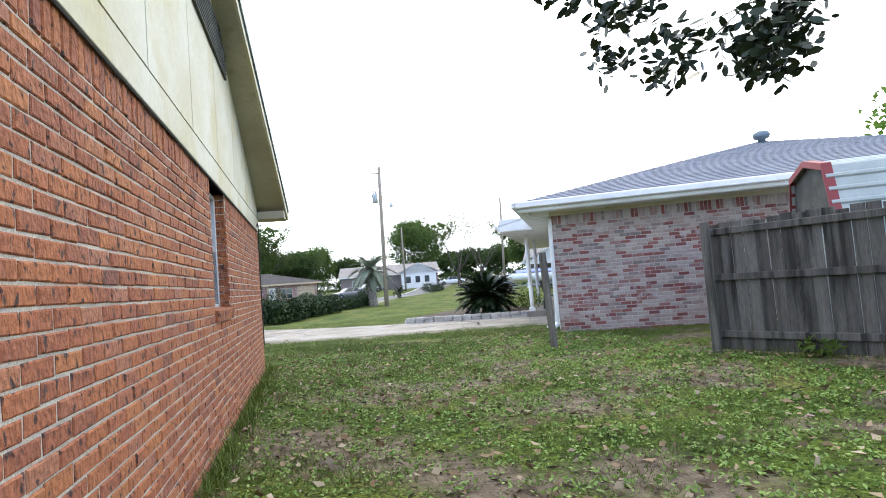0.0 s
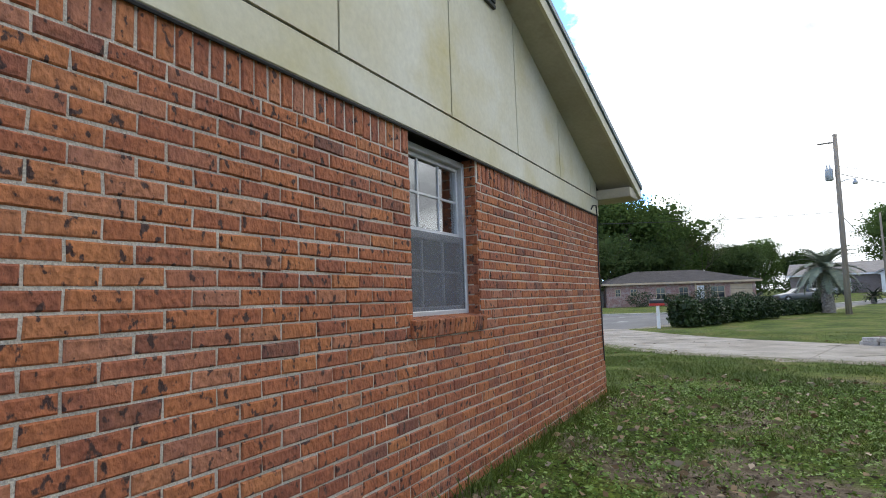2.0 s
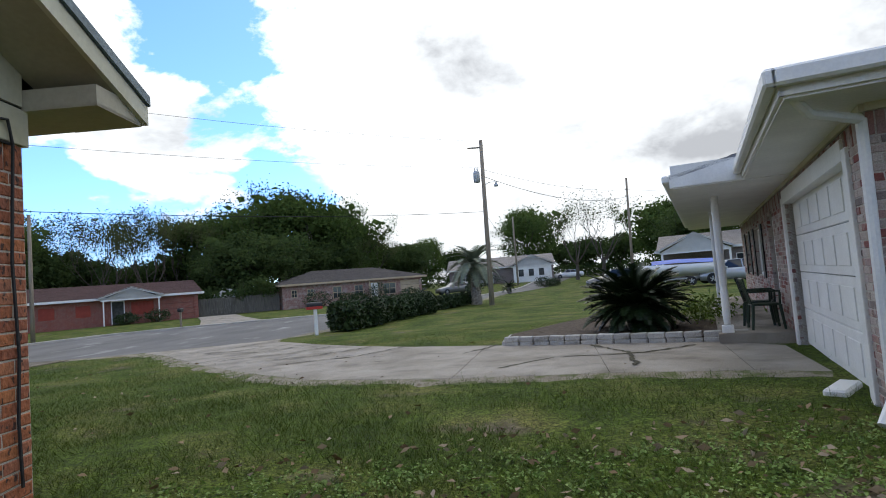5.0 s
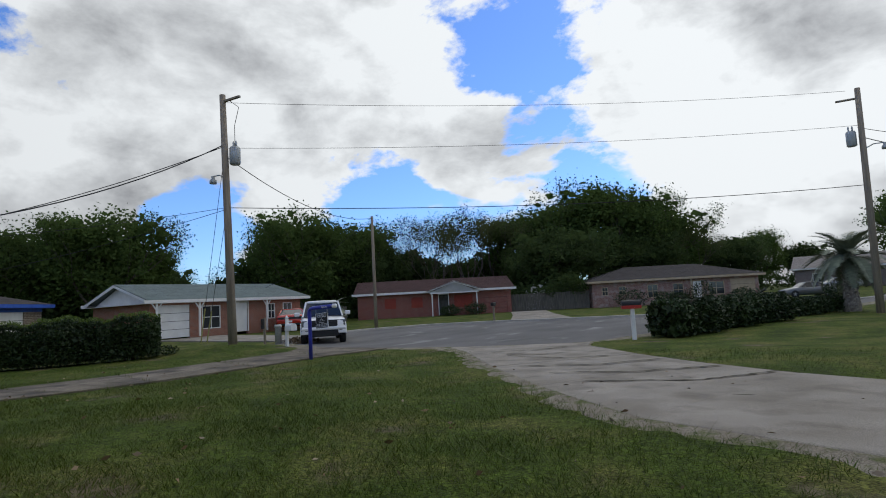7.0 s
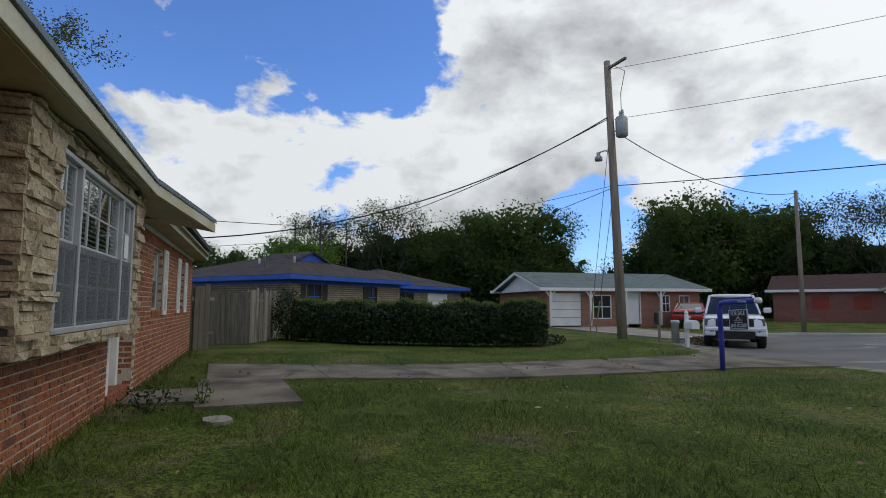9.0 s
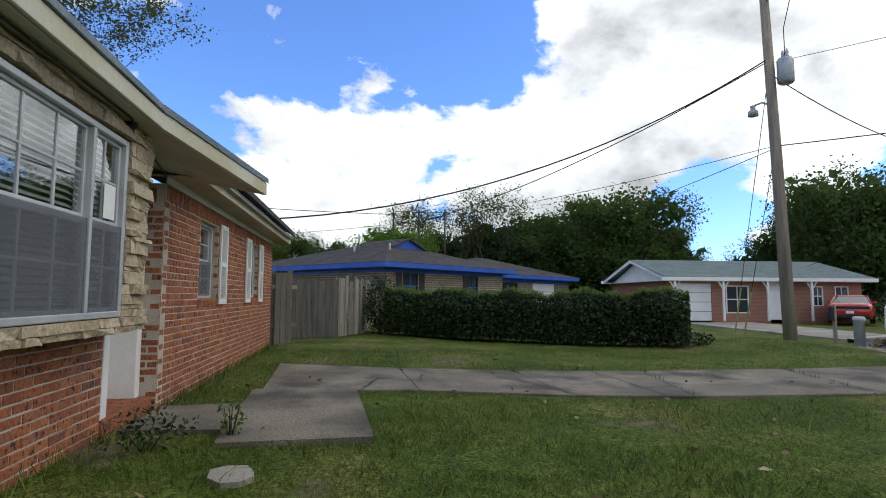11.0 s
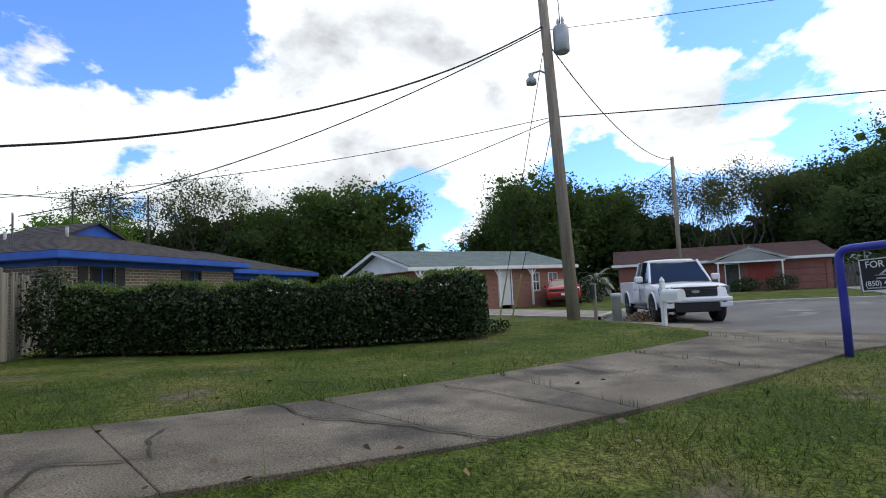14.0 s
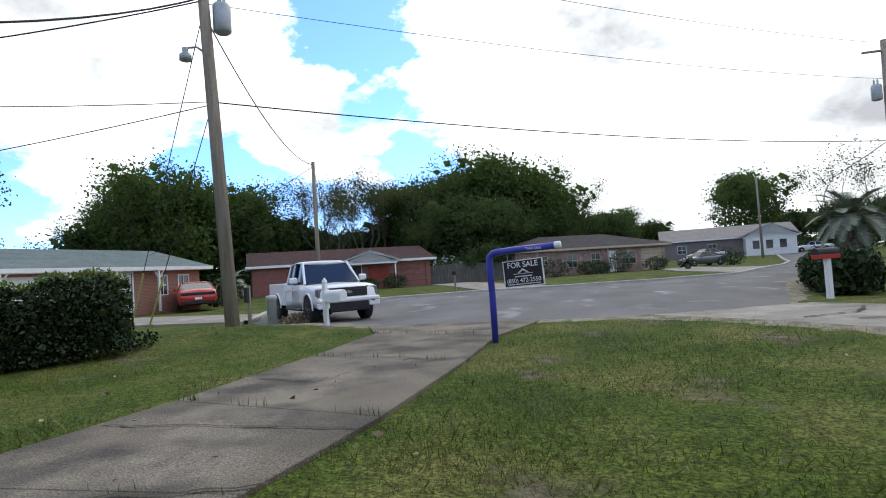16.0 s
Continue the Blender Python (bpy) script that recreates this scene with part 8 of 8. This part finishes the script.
    part("badge", MB().lathe([(0.1, 0), (0.09, 0.012)], 18, pose(0.048, 0, 0.92, 0, -90, 0) @ Matrix.Diagonal((0.55, 1.2, 1, 1))), M_chrome, g)
    part("bumper", MB().box(-0.04, 0.22, -0.97, 0.97, 0.62, 0.76, 0.04).box(-0.02, 0.2, -0.97, -0.62, 0.46, 0.63, 0.03).box(-0.02, 0.2, 0.62, 0.97, 0.46, 0.63, 0.03), P, root)
    part("valance", MB().box(0.0, 0.25, -0.62, 0.62, 0.34, 0.62, 0.03), M_black, root)
    part("wiper_cowl", MB().box(1.34, 1.46, -0.8, 0.8, hoodz + 0.06, hoodz + 0.10, 0.01), M_black, root)
    part("underbody", MB().box(0.4, 5.6, -0.8, 0.8, 0.35, 0.6), M_black, root)
    return root


pk = pickup(pose(-13.66, 16.8, zg(0, 17.5) + 0.02, 0, 0, 133) @ Matrix.Scale(0.9, 4))

# ---- grass, fallen leaves ----
ng = np.random.default_rng(17)
AVOID = [P_ROAD, P_DN, P_DO, P_WALKSLAB, BED]
H_OWN = [(0.03, -9.9), (0.03, 0.03), (-4.6, 0.3), (-8.3, 0.55), (-9.3, 0.45), (-16.6, 0.9), (-16.6, -9.9)]
nw = lambda x, y: tuple((MN @ Vector((x, y, 0)))[:2])
H_N = [nw(-0.02, -0.02), nw(12, -0.02), nw(12, 15.5), nw(-1.1, 15.5), nw(-1.1, 5.1), nw(-0.02, 5.1)]
# the camera's walk on the plan; grass blades are laid denser near it
WALK_LINE = np.array(resample([(0.9, -9.9), (1.8, -7.4), (2.2, -5.0), (2.2, -2.5), (1.5, -0.3), (0.0, 1.2), (-2.0, 2.2), (-5.0, 2.5), (-7.9, 2.8)], 0.8))


def bare(x, y):
    """Where the turf is thin."""
    k = np.array([noise.noise(Vector((a * 0.9 + 5, b * 0.9, 0.3))) + 0.5 * noise.noise(Vector((a * 2.6, b * 2.6, 2))) for a, b in zip(x, y)])
    return k + 0.55 * np.clip((1.5 - y) / 5.0, 0, 1) * (y < 1.5) - 0.12


def grass(name, n, box, h, w, mat, label, near, seed):
    r = np.random.default_rng(seed)
    x, y = r.uniform(box[0], box[1], n), r.uniform(box[2], box[3], n)
    keep = np.ones(n, bool)
    for p in [*AVOID, H_OWN, H_N]:
        keep &= ~inside(x, y, p)
    d = np.min(np.hypot(x[:, None] - WALK_LINE[None, :, 0], y[:, None] - WALK_LINE[None, :, 1]), axis=1)
    keep &= r.uniform(size=n) < np.clip(near / (d + 0.3), 0, 1) ** 1.3
    x, y = x[keep], y[keep]
    b = bare(x, y)
    k2 = r.uniform(size=len(x)) > np.clip(b * 1.7 + 0.12, 0, 0.93)
    x, y, b = x[k2], y[k2], b[k2]
    m = len(x)
    z = np.array([zg(a, c) for a, c in zip(x, y)]) - 0.02
    a = r.uniform(0, 2 * np.pi, m)
    # tufts: blades of a hand's breadth stand or lie together
    wave = sum(np.sin(x * k * np.cos(q) + y * k * np.sin(q) + q * 7) for k, q in ((31, 0.3), (37, 1.4), (43, 2.5), (58, 0.9), (71, 2.0), (23, 1.9)))
    hh = h * r.uniform(0.45, 1.25, m) * np.clip(1.1 - b, 0.5, 1.4) * np.clip(1.0 + 0.38 * wave, 0.35, 2.2)
    lean = r.normal(size=(m, 2)) * 1.1
    base = np.stack([x, y, z], 1)
    side = np.stack([np.cos(a), np.sin(a), 0 * a], 1) * (w * r.uniform(0.6, 1.3, m))[:, None]
    tip = base + np.stack([lean[:, 0] * hh, lean[:, 1] * hh, hh + 0.02], 1)
    v = np.stack([base - side, base + side, tip], 1).reshape(-1, 3)
    ob = part(name, bulk(name, v, np.arange(3 * m).reshape(m, 3), mat), None, None, label, kind="stuff")
    return tagged(ob, "", "grass")


grass("grass", 1100000, (-16, 8, -10.5, 13.5), 0.027, 0.0036, M_blade, "short mown lawn grass with thin patches", 2.6, 1)
grass("tall_grass", 7000, (-16, 8, -10.5, 13.5), 0.075, 0.005, M_blade, "longer bright tufts of grass", 4.0, 2)
# tufts where the mower does not reach, along the walls
tx = []
rq = random.Random(8)
for k in range(5200):
    which = rq.random()
    if which < 0.35:
        p = (0.04 + abs(rq.gauss(0, 0.09)), rq.uniform(-9.5, 0.1))
    elif which < 0.7:
        q = MF @ Vector((rq.uniform(-16.5, -9.3), -0.08 + abs(rq.gauss(0, 0.16)), 0))
        p = (q.x, q.y)
    elif which < 0.85:
        q = MF @ Vector((rq.uniform(-8.2, 0), 0.03 + abs(rq.gauss(0, 0.08)), 0))
        p = (q.x, q.y)
    else:
        t = rq.random()
        p = (6.0 + 2.2 * t + rq.gauss(0, 0.08), -3.25 - 4.85 * t + rq.gauss(0, 0.08))
    tx.append(p)
tx = np.array(tx)
hgt = ng.uniform(0.05, 0.2, len(tx))
base = np.stack([tx[:, 0], tx[:, 1], np.full(len(tx), -0.03)], 1)
an = ng.uniform(0, 2 * np.pi, len(tx))
sd = np.stack([np.cos(an), np.sin(an), 0 * an], 1) * 0.006
tipv = base + np.concatenate([ng.normal(size=(len(tx), 2)) * 0.5 * hgt[:, None], hgt[:, None]], 1)
vv = np.stack([base - sd, base + sd, tipv], 1).reshape(-1, 3)
tagged(part("wall_tufts", bulk("wall_tufts", vv, np.arange(len(vv)).reshape(-1, 3), M_blade), None, None, "uncut grass tufts along the walls and fence", kind="stuff"), "", "grass")
# grass in the joints of the own drive
n = 1500
jx = []
for (a0, b0) in DRIVE_OWN[1:-1]:
    for k in range(n // 30):
        t = rq.random()
        t = t if noise.noise(Vector((t * 9, a0[1] * 3, 0))) > -0.05 else t * 0.15
        jx.append((a0[0] + (b0[0] - a0[0]) * t, a0[1] + (b0[1] - a0[1]) * t + rq.gauss(0, 0.02)))
jx = np.array(jx)
base = np.stack([jx[:, 0], jx[:, 1], np.full(len(jx), -0.06)], 1)
an = ng.uniform(0, 2 * np.pi, len(jx))
sd = np.stack([np.cos(an), np.sin(an), 0 * an], 1) * 0.004
hgt = ng.uniform(0.02, 0.045, len(jx))
tipv = base + np.concatenate([ng.normal(size=(len(jx), 2)) * 0.4 * hgt[:, None], hgt[:, None] + 0.04], 1)
vv = np.stack([base - sd, base + sd, tipv], 1).reshape(-1, 3)
tagged(part("joint_grass", bulk("joint_grass", vv, np.arange(len(vv)).reshape(-1, 3), M_blade), None, None, "grass growing in the driveway joints", kind="stuff"), "", "grass")
# fallen leaves, most of them in the side yard
m = 2200
lx, ly = ng.uniform(0.1, 6.5, m), ng.uniform(-9.6, 1.5, m)
m2 = 260
lx, ly = np.r_[lx, ng.uniform(-14, 5, m2)], np.r_[ly, ng.uniform(0.8, 10, m2)]
ok = np.ones(len(lx), bool)
for p in [H_OWN, H_N, P_ROAD]:
    ok &= ~inside(lx, ly, p)
lx, ly = lx[ok], ly[ok]
lc = np.stack([lx, ly, np.array([zg(a, b) for a, b in zip(lx, ly)]) + 0.03], 1)
v, f = leaves(lc, 0.068, ng, 0.5, 0.18, 0.6)
tagged(part("fallen_leaves", bulk("fallen_leaves", v, f, M_dead), None, None, "dry brown and pale fallen leaves in the grass", kind="stuff"), "", "leaf litter")
m = 4200
lx, ly = ng.uniform(0.1, 5.5, m), ng.uniform(-9.6, 0.5, m)
k3 = bare(lx, ly) > 0.22
lc = np.stack([lx[k3], ly[k3], np.full(k3.sum(), 0.0)], 1)
v, f = leaves(lc, 0.05, ng, 0.3, 0.2, 0.7)
tagged(part("wood_chips", bulk("wood_chips", v, f, M_soilchip := leaf("bark_chips", (0.045, 0.03, 0.02), (0.09, 0.06, 0.04), (0.17, 0.13, 0.09), 0.9)), None, None, "bark chips and dry litter on bare soil", kind="stuff"), "", "leaf litter")

# broad-leaved weeds in the side yard's turf
m = 3600
wx, wy = ng.uniform(0.15, 6.0, m), ng.uniform(-9.4, 1.0, m)
wc = np.repeat(np.stack([wx, wy, np.full(m, 0.015)], 1), 14, 0)
wc = wc + ng.normal(size=wc.shape) * (0.045, 0.045, 0.012)
ok = ~inside(wc[:, 0], wc[:, 1], H_N)
v, f = leaves(wc[ok], 0.03, ng, 0.55, 0.4, 0.5)
M_weed = leaf("broad_weeds", (0.13, 0.21, 0.04), (0.18, 0.27, 0.055), (0.25, 0.33, 0.08), 0.6)
tagged(part("ground_weeds", bulk("ground_weeds", v, f, M_weed), None, None, "low broad-leaved weeds in the thin turf", kind="stuff"), "", "weeds")
